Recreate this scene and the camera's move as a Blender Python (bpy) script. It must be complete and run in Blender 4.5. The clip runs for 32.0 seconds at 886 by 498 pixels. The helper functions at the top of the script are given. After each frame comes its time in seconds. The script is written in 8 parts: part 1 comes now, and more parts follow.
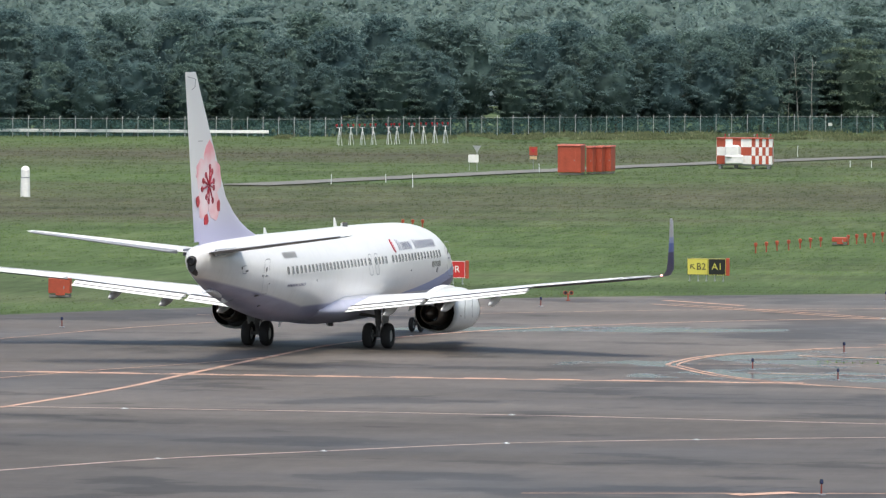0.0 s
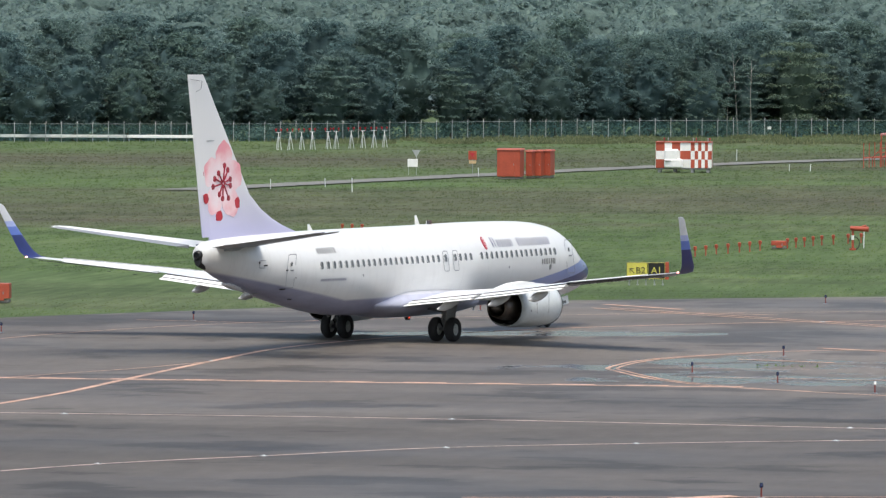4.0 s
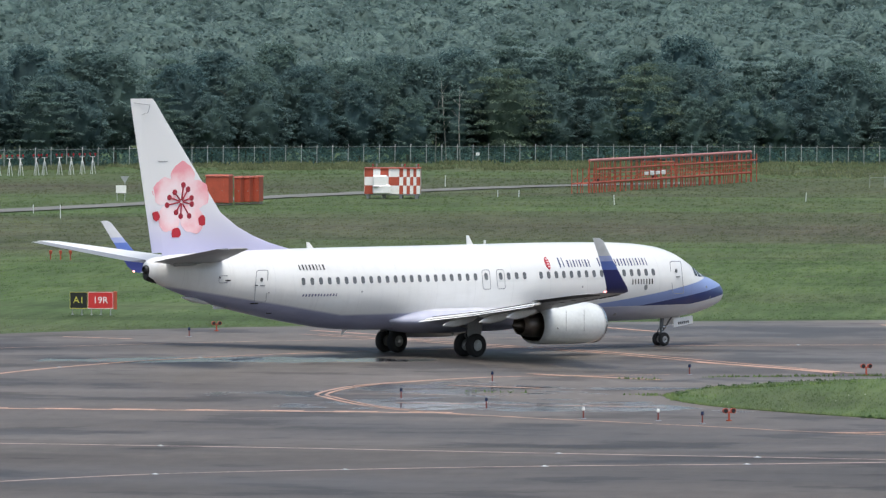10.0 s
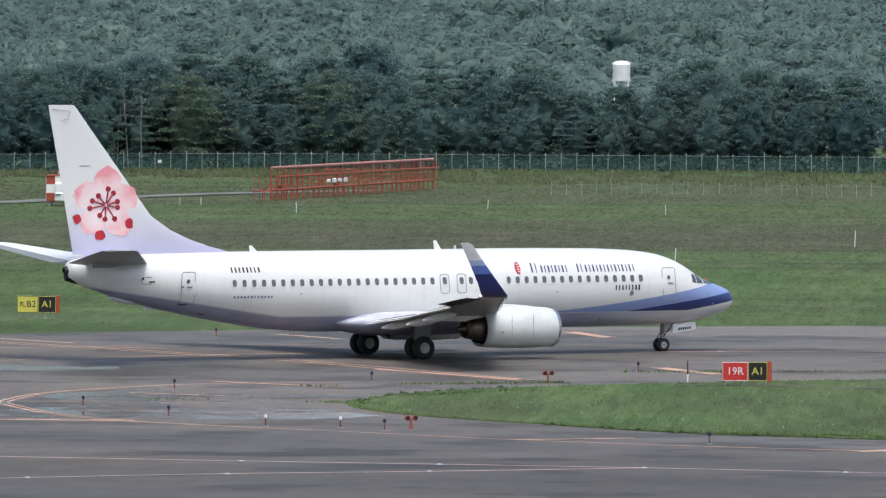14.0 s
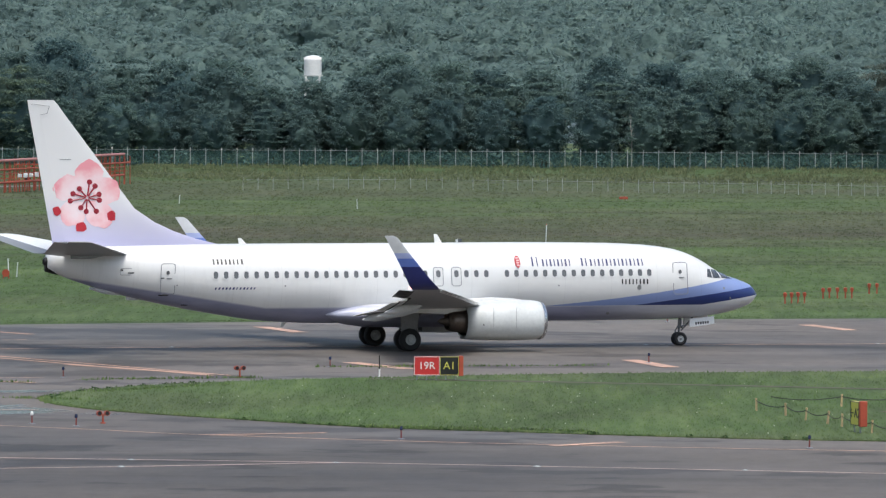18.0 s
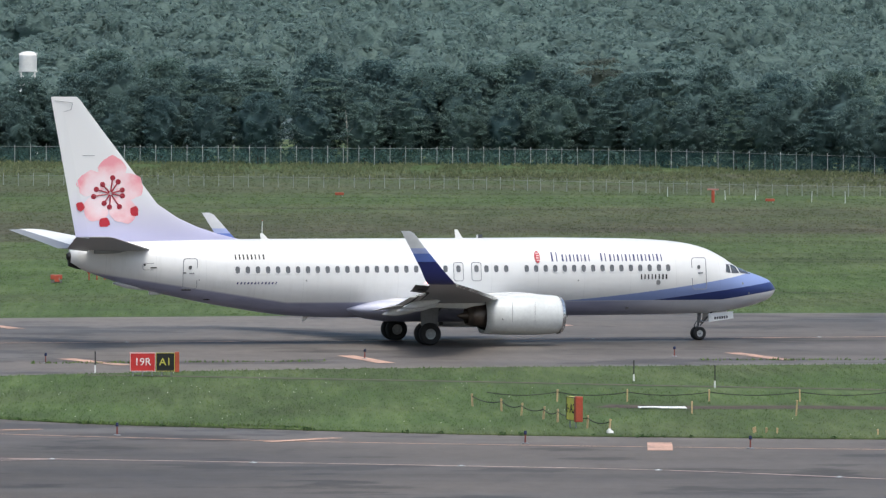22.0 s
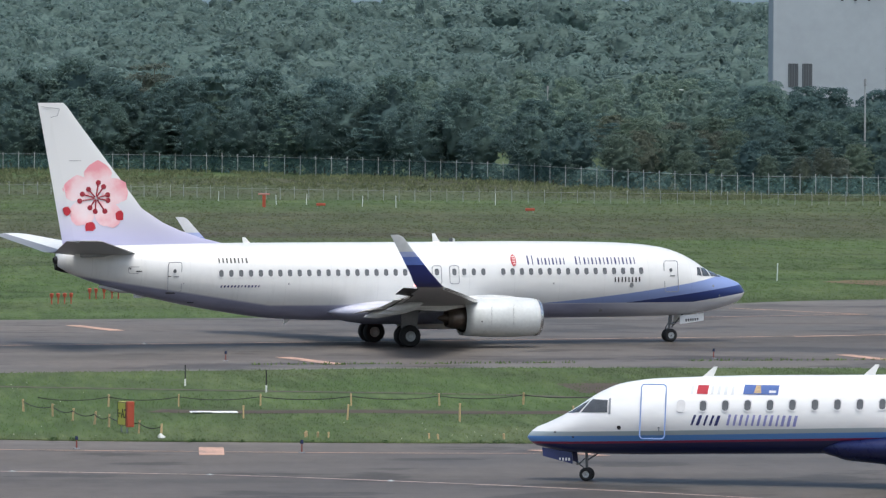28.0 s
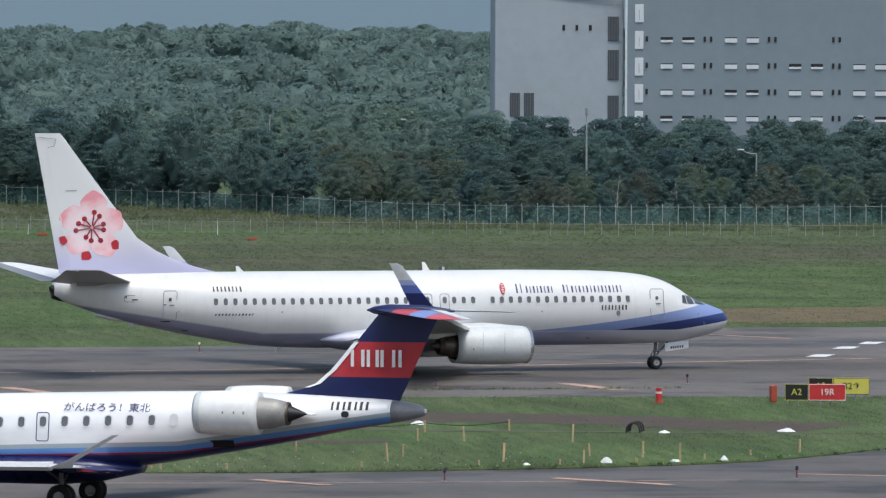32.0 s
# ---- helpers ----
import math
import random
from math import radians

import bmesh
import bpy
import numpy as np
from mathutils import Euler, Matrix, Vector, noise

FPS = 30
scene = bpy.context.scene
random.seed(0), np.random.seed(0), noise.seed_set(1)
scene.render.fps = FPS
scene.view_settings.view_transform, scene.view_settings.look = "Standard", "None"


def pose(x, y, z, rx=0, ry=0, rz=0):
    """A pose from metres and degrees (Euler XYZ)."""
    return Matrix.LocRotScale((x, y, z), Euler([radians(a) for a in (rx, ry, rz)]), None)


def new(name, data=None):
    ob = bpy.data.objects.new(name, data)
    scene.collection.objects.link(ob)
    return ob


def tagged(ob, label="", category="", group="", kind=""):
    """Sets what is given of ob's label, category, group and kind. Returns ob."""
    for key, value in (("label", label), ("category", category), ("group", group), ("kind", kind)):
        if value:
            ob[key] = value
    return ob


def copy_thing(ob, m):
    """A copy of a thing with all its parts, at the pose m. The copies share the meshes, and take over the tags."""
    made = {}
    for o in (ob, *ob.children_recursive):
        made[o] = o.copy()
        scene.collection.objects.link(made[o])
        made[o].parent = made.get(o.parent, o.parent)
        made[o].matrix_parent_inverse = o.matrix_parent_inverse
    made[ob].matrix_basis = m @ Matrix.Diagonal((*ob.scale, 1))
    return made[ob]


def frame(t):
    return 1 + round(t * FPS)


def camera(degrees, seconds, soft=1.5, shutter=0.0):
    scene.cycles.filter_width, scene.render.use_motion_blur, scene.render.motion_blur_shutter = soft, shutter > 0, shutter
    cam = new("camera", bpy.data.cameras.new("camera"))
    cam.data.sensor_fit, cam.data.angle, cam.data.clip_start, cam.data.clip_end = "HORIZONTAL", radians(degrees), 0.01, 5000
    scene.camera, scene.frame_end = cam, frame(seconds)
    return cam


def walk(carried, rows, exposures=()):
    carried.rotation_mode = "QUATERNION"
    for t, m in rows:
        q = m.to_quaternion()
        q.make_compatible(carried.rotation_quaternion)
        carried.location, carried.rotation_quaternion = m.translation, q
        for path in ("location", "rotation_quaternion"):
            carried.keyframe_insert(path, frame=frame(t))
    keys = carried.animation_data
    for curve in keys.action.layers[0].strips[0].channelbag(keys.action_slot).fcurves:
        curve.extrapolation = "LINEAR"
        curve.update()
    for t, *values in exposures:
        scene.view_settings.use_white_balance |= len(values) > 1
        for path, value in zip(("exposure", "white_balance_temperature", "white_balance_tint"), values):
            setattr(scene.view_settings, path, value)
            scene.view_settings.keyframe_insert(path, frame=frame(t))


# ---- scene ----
EYE_Z = 15.1
LENS = 7.48


def aim(pan, tilt, roll):
    """The camera on its tripod: pan to the left, tilt up and lean, in degrees."""
    return pose(0, 0, EYE_Z, 90 + tilt, 0, pan) @ pose(0, 0, 0, 0, 0, roll)


cam = camera(LENS, 32.0, soft=1.3)
walk(cam, [
    (0, aim(9.332, -2.001, 0.353)),
    (0.5, aim(9.169, -2.000, 0.298)),
    (1, aim(9.029, -2.000, 0.289)),
    (1.5, aim(8.909, -2.012, 0.237)),
    (2, aim(8.798, -2.027, 0.263)),
    (2.5, aim(8.764, -2.020, 0.250)),
    (4.5, aim(8.830, -1.942, 0.245)),
    (5, aim(8.345, -1.948, 0.321)),
    (5.5, aim(8.006, -1.951, 0.287)),
    (6, aim(7.818, -1.965, 0.273)),
    (6.5, aim(7.730, -1.971, 0.237)),
    (7, aim(7.745, -1.964, 0.201)),
    (7.5, aim(7.730, -1.939, 0.213)),
    (8, aim(7.617, -1.917, 0.237)),
    (8.5, aim(7.295, -1.852, 0.286)),
    (9, aim(6.902, -1.793, 0.323)),
    (9.5, aim(6.590, -1.729, 0.231)),
    (10, aim(6.358, -1.730, 0.238)),
    (10.5, aim(6.171, -1.722, 0.258)),
    (11, aim(5.893, -1.711, 0.261)),
    (11.5, aim(5.522, -1.689, 0.252)),
    (12, aim(5.224, -1.678, 0.246)),
    (12.5, aim(5.005, -1.638, 0.265)),
    (13, aim(4.674, -1.649, 0.304)),
    (13.5, aim(4.102, -1.648, 0.284)),
    (14, aim(3.671, -1.655, 0.290)),
    (14.5, aim(3.383, -1.655, 0.300)),
    (15, aim(3.078, -1.661, 0.301)),
    (15.5, aim(2.667, -1.658, 0.305)),
    (17.5, aim(1.392, -1.681, 0.251)),
    (18, aim(1.063, -1.686, 0.280)),
    (18.5, aim(0.766, -1.697, 0.338)),
    (19, aim(0.495, -1.699, 0.285)),
    (19.5, aim(0.196, -1.701, 0.292)),
    (20, aim(-0.214, -1.701, 0.297)),
    (20.5, aim(-0.595, -1.702, 0.333)),
    (21, aim(-0.835, -1.711, 0.278)),
    (21.5, aim(-1.089, -1.712, 0.258)),
    (22, aim(-1.340, -1.709, 0.287)),
    (22.5, aim(-1.593, -1.714, 0.272)),
    (23, aim(-1.913, -1.722, 0.275)),
    (23.5, aim(-2.397, -1.725, 0.265)),
    (24, aim(-2.837, -1.728, 0.290)),
    (24.5, aim(-2.924, -1.692, 0.295)),
    (26.5, aim(-3.869, -1.643, 0.298)),
    (27, aim(-4.209, -1.643, 0.297)),
    (27.5, aim(-4.693, -1.646, 0.279)),
    (28, aim(-5.135, -1.651, 0.279)),
    (28.5, aim(-5.373, -1.648, 0.265)),
    (29, aim(-5.510, -1.544, 0.223)),
    (29.5, aim(-5.785, -1.483, 0.284)),
    (30, aim(-6.214, -1.454, 0.256)),
    (30.5, aim(-6.689, -1.445, 0.248)),
    (31, aim(-7.118, -1.436, 0.294)),
    (31.5, aim(-7.363, -1.384, 0.213)),
    (32, aim(-7.482, -1.391, 0.249)),
], exposures=[(0, 0.94, 6800, 6), (6, 0.80, 6650, 6), (13, 0.65, 6400, 6), (23, 0.62, 6440, 6), (28, 0.57, 6370, 6), (29, 0.36, 6330, 6), (30, 0.22, 6300, 6), (31, 0.22, 6270, 6), (32, 0.42, 6270, 6)])

# ---- daylight: a bright overcast sky ----
SUN_ELEVATION, SUN_AZIMUTH = 68, 164
world = bpy.data.worlds.new("overcast")
scene.world = world
world.use_nodes = True
wn = world.node_tree.nodes
sky = wn.new("ShaderNodeTexSky")
sky.sky_type = "NISHITA"
sky.sun_disc = False
sky.sun_elevation, sky.sun_rotation = radians(SUN_ELEVATION), radians(SUN_AZIMUTH)
sky.air_density, sky.dust_density, sky.ozone_density = 1.0, 4.2, 1.5
wn["Background"].inputs["Strength"].default_value = 0.13
world.node_tree.links.new(sky.outputs["Color"], wn["Background"].inputs["Color"])

sun = new("sun", bpy.data.lights.new("sun", "SUN"))
sun.data.energy, sun.data.angle, sun.data.color = 1.3, radians(25), (1.0, 0.98, 0.95)
sun.rotation_euler = (radians(90 - SUN_ELEVATION), 0, radians(180 - SUN_AZIMUTH))


# ---- materials ----
def socket(tree, value, sock):
    if isinstance(value, (int, float)):
        sock.default_value = value
    elif isinstance(value, tuple):
        sock.default_value = (*value, 1) if len(value) == 3 and len(sock.default_value) == 4 else value
    else:
        tree.links.new(value, sock)


def node(tree, kind, **inputs):
    n = tree.nodes.new(kind)
    for key, value in inputs.items():
        socket(tree, value, n.inputs[key.replace("_", " ")])
    return n


def math_node(tree, op, a, b=0.0, c=0.0, clamp=False):
    n = tree.nodes.new("ShaderNodeMath")
    n.operation, n.use_clamp = op, clamp
    for i, v in enumerate((a, b, c)):
        socket(tree, v, n.inputs[i])
    return n.outputs[0]


def ramp(tree, fac, *stops):
    n = tree.nodes.new("ShaderNodeValToRGB")
    el = n.color_ramp.elements
    while len(el) < len(stops):
        el.new(0.5)
    for e, (p, c) in zip(el, stops):
        e.position = p
        e.color = (*c, 1) if isinstance(c, tuple) else (c, c, c, 1)
    socket(tree, fac, n.inputs[0])
    return n.outputs[0]


def mix(tree, fac, a, b, mode="MIX"):
    n = tree.nodes.new("ShaderNodeMix")
    n.data_type, n.blend_type = "RGBA", mode
    socket(tree, fac, n.inputs[0])
    socket(tree, a, n.inputs[6])
    socket(tree, b, n.inputs[7])
    return n.outputs[2]


def noise_of(tree, scale, stretch=(1, 1, 1), detail=4, rough=0.55, shift=0):
    tc = tree.nodes.new("ShaderNodeTexCoord")
    mp = tree.nodes.new("ShaderNodeMapping")
    mp.inputs["Scale"].default_value = stretch
    mp.inputs["Location"].default_value = (shift, shift * 0.7, 0)
    tree.links.new(tc.outputs["Object"], mp.inputs[0])
    n = node(tree, "ShaderNodeTexNoise", Vector=mp.outputs[0], Scale=scale, Detail=detail, Roughness=rough)
    return n.outputs[0]


def xyz(tree):
    tc = tree.nodes.new("ShaderNodeTexCoord")
    s = tree.nodes.new("ShaderNodeSeparateXYZ")
    tree.links.new(tc.outputs["Object"], s.inputs[0])
    return s.outputs


def blank(name):
    m = bpy.data.materials.new(name)
    m.use_nodes = True
    return m, m.node_tree, m.node_tree.nodes["Principled BSDF"]


def surface(name, color, rough=0.5, metal=0.0, vary=0.2, scale=3.0, bump=0.0, fine=25.0, each=0.0, coat=0.0):
    """A surface of one colour with grain and stains at two scales."""
    m, t, p = blank(name)
    dark = tuple(c * (1 - vary) for c in color)
    light = tuple(min(1, c * (1 + vary * 0.6)) for c in color)
    big, small = noise_of(t, scale), noise_of(t, scale * fine / 3, shift=7)
    f = math_node(t, "MULTIPLY_ADD", small, 0.45, math_node(t, "MULTIPLY", big, 0.55))
    col = ramp(t, f, (0.32, dark), (0.68, light))
    if each:
        oi = t.nodes.new("ShaderNodeObjectInfo")
        col = mix(t, 1.0, col, ramp(t, oi.outputs["Random"], (0, 1 - each), (1, 1.0)), "MULTIPLY")
    socket(t, col, p.inputs["Base Color"])
    socket(t, ramp(t, f, (0.3, max(0.02, rough - 0.08)), (0.7, min(1, rough + 0.08))), p.inputs["Roughness"])
    p.inputs["Metallic"].default_value = metal
    p.inputs["Coat Weight"].default_value = coat
    p.inputs["Coat Roughness"].default_value = 0.08
    if bump:
        b = node(t, "ShaderNodeBump", Strength=bump, Distance=0.02, Height=small)
        socket(t, b.outputs[0], p.inputs["Normal"])
    return m


def grass_material(name, lush=1.0, tufts=False):
    m, t, p = blank(name)
    wide = noise_of(t, 0.012, (0.45, 1.6, 1), 5, 0.6)
    mid = noise_of(t, 0.09, (0.6, 0.35, 1), 6, 0.7, 3)
    fine = noise_of(t, 1.5, (1, 0.07, 1), 6, 0.75, 9)
    clumps = noise_of(t, 0.16, (1.0, 0.25, 1), 6, 0.72, 17)
    fine = math_node(t, "MULTIPLY_ADD", fine, 0.5, math_node(t, "MULTIPLY", clumps, 0.5))
    green = ramp(t, fine, (0.38, (0.047, 0.072, 0.028)), (0.5, (0.068, 0.106, 0.040)), (0.63, (0.112, 0.154, 0.062)))
    straw = ramp(t, fine, (0.38, (0.048, 0.045, 0.033)), (0.5, (0.070, 0.066, 0.047)), (0.63, (0.106, 0.100, 0.070)))
    pos = xyz(t)
    if lush < 1:
        # the strips far from the taxiway are drier, in bands along it
        drift = noise_of(t, 0.03, (0.22, 1.3, 1), 5, 0.62, 41)
        lean = math_node(t, "MULTIPLY_ADD", pos[0], -0.35, pos[1])
        lean = math_node(t, "MULTIPLY_ADD", math_node(t, "SUBTRACT", drift, 0.5), 130.0, lean)
        band = ramp(t, math_node(t, "MULTIPLY_ADD", lean, 1 / 500, -0.76, True),
                    (0.0, 0.02), (0.26, 0.10), (0.33, 0.74), (0.46, 0.70), (0.51, 0.22), (0.60, 0.10), (0.66, 0.58), (0.78, 0.62), (0.86, 0.2), (1.0, 0.2))
        dry = math_node(t, "MULTIPLY_ADD", math_node(t, "SUBTRACT", wide, 0.5), 2.0, band, True)
        dry = math_node(t, "MULTIPLY_ADD", math_node(t, "SUBTRACT", clumps, 0.5), 0.7, dry, True)
        # mown swathes and ruts
        swath = noise_of(t, 0.06, (0.14, 1.4, 1), 7, 0.70, 53)
    else:
        dry = ramp(t, math_node(t, "MULTIPLY_ADD", mid, 0.6, math_node(t, "MULTIPLY", wide, 0.4)), (0.43, 0.0), (0.64, 0.6))
    col = mix(t, dry, green, straw)
    if lush < 1:
        col = mix(t, 1.0, col, ramp(t, swath, (0.36, 0.66), (0.47, 0.95), (0.66, 1.12)), "MULTIPLY")
    if tufts:
        # each tuft has its own shade
        gi = t.nodes.new("ShaderNodeNewGeometry")
        col = mix(t, 1.0, col, ramp(t, gi.outputs["Random Per Island"], (0.0, (0.88, 0.89, 0.88)), (0.6, (1.04, 1.04, 1.02)), (1.0, (1.34, 1.3, 1.25))), "MULTIPLY")
    socket(t, col, p.inputs["Base Color"])
    p.inputs["Roughness"].default_value = 0.95
    p.inputs["Specular IOR Level"].default_value = 0.15
    b = node(t, "ShaderNodeBump", Strength=0.5, Distance=0.12, Height=fine)
    if not tufts:
        socket(t, b.outputs[0], p.inputs["Normal"])
    return m


def asphalt_material(name):
    m, t, p = blank(name)
    grain = noise_of(t, 9, (1, 1, 1), 5, 0.7)
    stain = noise_of(t, 0.045, (0.7, 1.2, 1), 6, 0.6, 5)
    streak = noise_of(t, 0.10, (0.22, 1.0, 1), 5, 0.6, 11)
    patch = noise_of(t, 0.02, (1, 1, 1), 3, 0.5, 23)
    blot = noise_of(t, 0.23, (0.55, 0.8, 1), 8, 0.62, 31)
    speck = noise_of(t, 0.9, (1.0, 0.35, 1), 6, 0.72, 37)
    base = ramp(t, math_node(t, "MULTIPLY_ADD", grain, 0.25, math_node(t, "MULTIPLY", patch, 0.75)),
                (0.35, (0.119, 0.104, 0.091)), (0.62, (0.167, 0.147, 0.130)))
    dark = ramp(t, math_node(t, "MULTIPLY_ADD", stain, 0.5, math_node(t, "MULTIPLY", streak, 0.5)), (0.40, 0.66), (0.53, 1.0))
    # damp blots with ragged edges, thick in some places and absent in others
    damp = math_node(t, "MULTIPLY_ADD", math_node(t, "SUBTRACT", stain, 0.5), 0.55, blot)
    dark = mix(t, 1.0, dark, ramp(t, damp, (0.415, 0.60), (0.43, 0.70), (0.445, 0.94), (0.49, 1.0)), "MULTIPLY")
    dark = mix(t, 1.0, dark, ramp(t, speck, (0.34, 0.86), (0.66, 1.12)), "MULTIPLY")
    pos = xyz(t)
    seams = math_node(t, "PINGPONG", math_node(t, "MULTIPLY_ADD", stain, 1.6, math_node(t, "MULTIPLY_ADD", speck, 0.3, pos[1])), 7.5)
    dark = mix(t, 1.0, dark, ramp(t, seams, (0.0, 0.78), (0.05, 0.84), (0.09, 1.0)), "MULTIPLY")
    # rubber and oil along the way the wheels take
    track = math_node(t, "SUBTRACT", pos[1], math_node(t, "MULTIPLY_ADD", pos[0], 0.22, 344.5))
    track = ramp(t, math_node(t, "ABSOLUTE", math_node(t, "MULTIPLY_ADD", blot, 0.5, math_node(t, "MULTIPLY_ADD", track, 0.1, -0.25))), (0.2, 0.70), (0.75, 1.0))
    col = mix(t, 1.0, mix(t, 1.0, base, dark, "MULTIPLY"), track, "MULTIPLY")
    lane = ramp(t, math_node(t, "MULTIPLY_ADD", math_node(t, "MULTIPLY_ADD", streak, 30.0, pos[0]), 0.03, 1.6, True), (0.0, 0.74), (1.0, 1.0))
    col = mix(t, 1.0, col, lane, "MULTIPLY")
    # a second rubbed lane where the near line curves in
    near = math_node(t, "MULTIPLY_ADD", blot, 34.0, math_node(t, "MULTIPLY_ADD", pos[0], -0.2, pos[1]))
    near = math_node(t, "MULTIPLY", math_node(t, "SUBTRACT", near, 264.0), 0.05)
    west = ramp(t, math_node(t, "MULTIPLY_ADD", pos[0], 0.03, 0.9, True), (0.0, 0.0), (1.0, 0.80))
    col = mix(t, 1.0, col, math_node(t, "MAXIMUM", west, ramp(t, near, (0.30, 0.64), (0.75, 1.0))), "MULTIPLY")
    # water lies in the shallow hollow before the grass island and in a dip of the far lane
    shore = noise_of(t, 0.10, (0.6, 0.6, 1), 7, 0.62, 71)
    px = math_node(t, "MULTIPLY", math_node(t, "ADD", pos[0], 29.0), 1 / 11)
    py = math_node(t, "MULTIPLY", math_node(t, "SUBTRACT", pos[1], 290.0), 1 / 15)
    r = math_node(t, "ADD", math_node(t, "POWER", px, 2.0), math_node(t, "POWER", py, 2.0))
    pool = math_node(t, "SUBTRACT", math_node(t, "MULTIPLY_ADD", shore, 6.0, -2.35), r)
    dip = math_node(t, "MULTIPLY", math_node(t, "SUBTRACT", math_node(t, "MULTIPLY_ADD", pos[0], -0.22, pos[1]), 330.5), 1 / 4.0)
    along_x = math_node(t, "MULTIPLY", math_node(t, "ADD", pos[0], 45.0), 1 / 15)
    dip = math_node(t, "ADD", math_node(t, "POWER", dip, 2.0), math_node(t, "POWER", along_x, 2.0))
    dip = math_node(t, "SUBTRACT", math_node(t, "MULTIPLY_ADD", shore, 6.0, -2.5), dip)
    wet = ramp(t, math_node(t, "MAXIMUM", pool, dip), (0.04, 0.0), (0.10, 1.0))
    # silt and broken asphalt stand out of the water
    silt = noise_of(t, 0.32, (0.6, 0.35, 1), 5, 0.66, 17)
    wet = math_node(t, "MULTIPLY", wet, ramp(t, silt, (0.39, 0.0), (0.43, 1.0)))
    col = mix(t, ramp(t, math_node(t, "MULTIPLY", pool, ramp(t, silt, (0.30, 1.0), (0.38, 0.0))), (0.0, 0.0), (0.2, 0.75)), col, (0.030, 0.028, 0.024))
    socket(t, mix(t, wet, col, (0.040, 0.042, 0.046)), p.inputs["Base Color"])
    dry = ramp(t, stain, (0.35, 0.5), (0.65, 0.72))
    socket(t, mix(t, wet, (0.22, 0.22, 0.22), (0.6, 0.6, 0.6)), p.inputs["Specular IOR Level"])
    rough = mix(t, wet, dry, (0.14, 0.14, 0.14))
    socket(t, rough, p.inputs["Roughness"])
    b = node(t, "ShaderNodeBump", Strength=ramp(t, wet, (0.0, 0.25), (1.0, 0.0)), Distance=0.01, Height=grain)
    socket(t, b.outputs[0], p.inputs["Normal"])
    return m


def worn_line(name, color):
    """Road paint, rubbed through to the asphalt in places."""
    m, t, p = blank(name)
    rub = noise_of(t, 0.5, (1, 0.6, 1), 5, 0.7, 83)
    fine = noise_of(t, 5.0, detail=4)
    f = math_node(t, "MULTIPLY_ADD", fine, 0.4, math_node(t, "MULTIPLY", rub, 0.6))
    col = ramp(t, f, (0.38, (0.17, 0.14, 0.12)), (0.47, tuple(c * 0.75 for c in color)), (0.62, color))
    socket(t, col, p.inputs["Base Color"])
    p.inputs["Roughness"].default_value = 0.65
    return m


def leaf_material(name, a, b, grain=1.5, depth=1.0, spread=0.15, broad=0.35):
    m, t, p = blank(name)
    gi = t.nodes.new("ShaderNodeNewGeometry")
    oi = t.nodes.new("ShaderNodeObjectInfo")
    col = ramp(t, gi.outputs["Random Per Island"], (0.0, tuple(c * (1 - spread) for c in a)), (0.6, a), (1.0, b))
    col = mix(t, 1.0, col, ramp(t, oi.outputs["Random"], (0, (0.78, 0.86, 0.92)), (0.5, (1, 1, 1)), (1, (1.06, 1.06, 0.96))), "MULTIPLY")
    clump = noise_of(t, broad, detail=3)
    col = mix(t, 1.0, col, ramp(t, clump, (0.35, 0.82), (0.65, 1.1)), "MULTIPLY")
    leafage = noise_of(t, grain, (1, 1, 1.6), 6, 0.7, 13)
    col = mix(t, 1.0, col, ramp(t, leafage, (0.36, 1 - 0.45 * depth), (0.5, 1.0), (0.66, 1 + 0.35 * depth)), "MULTIPLY")
    socket(t, col, p.inputs["Base Color"])
    bump = node(t, "ShaderNodeBump", Strength=0.8 * depth, Distance=0.4 / grain, Height=leafage)
    socket(t, bump.outputs[0], p.inputs["Normal"])
    p.inputs["Roughness"].default_value = 0.85
    p.inputs["Specular IOR Level"].default_value = 0.15
    # leaves let some light through
    tl = node(t, "ShaderNodeBsdfTranslucent", Color=col)
    ms = t.nodes.new("ShaderNodeMixShader")
    ms.inputs[0].default_value = 0.5
    t.links.new(p.outputs[0], ms.inputs[1])
    t.links.new(tl.outputs[0], ms.inputs[2])
    t.links.new(ms.outputs[0], t.nodes["Material Output"].inputs["Surface"])
    return m


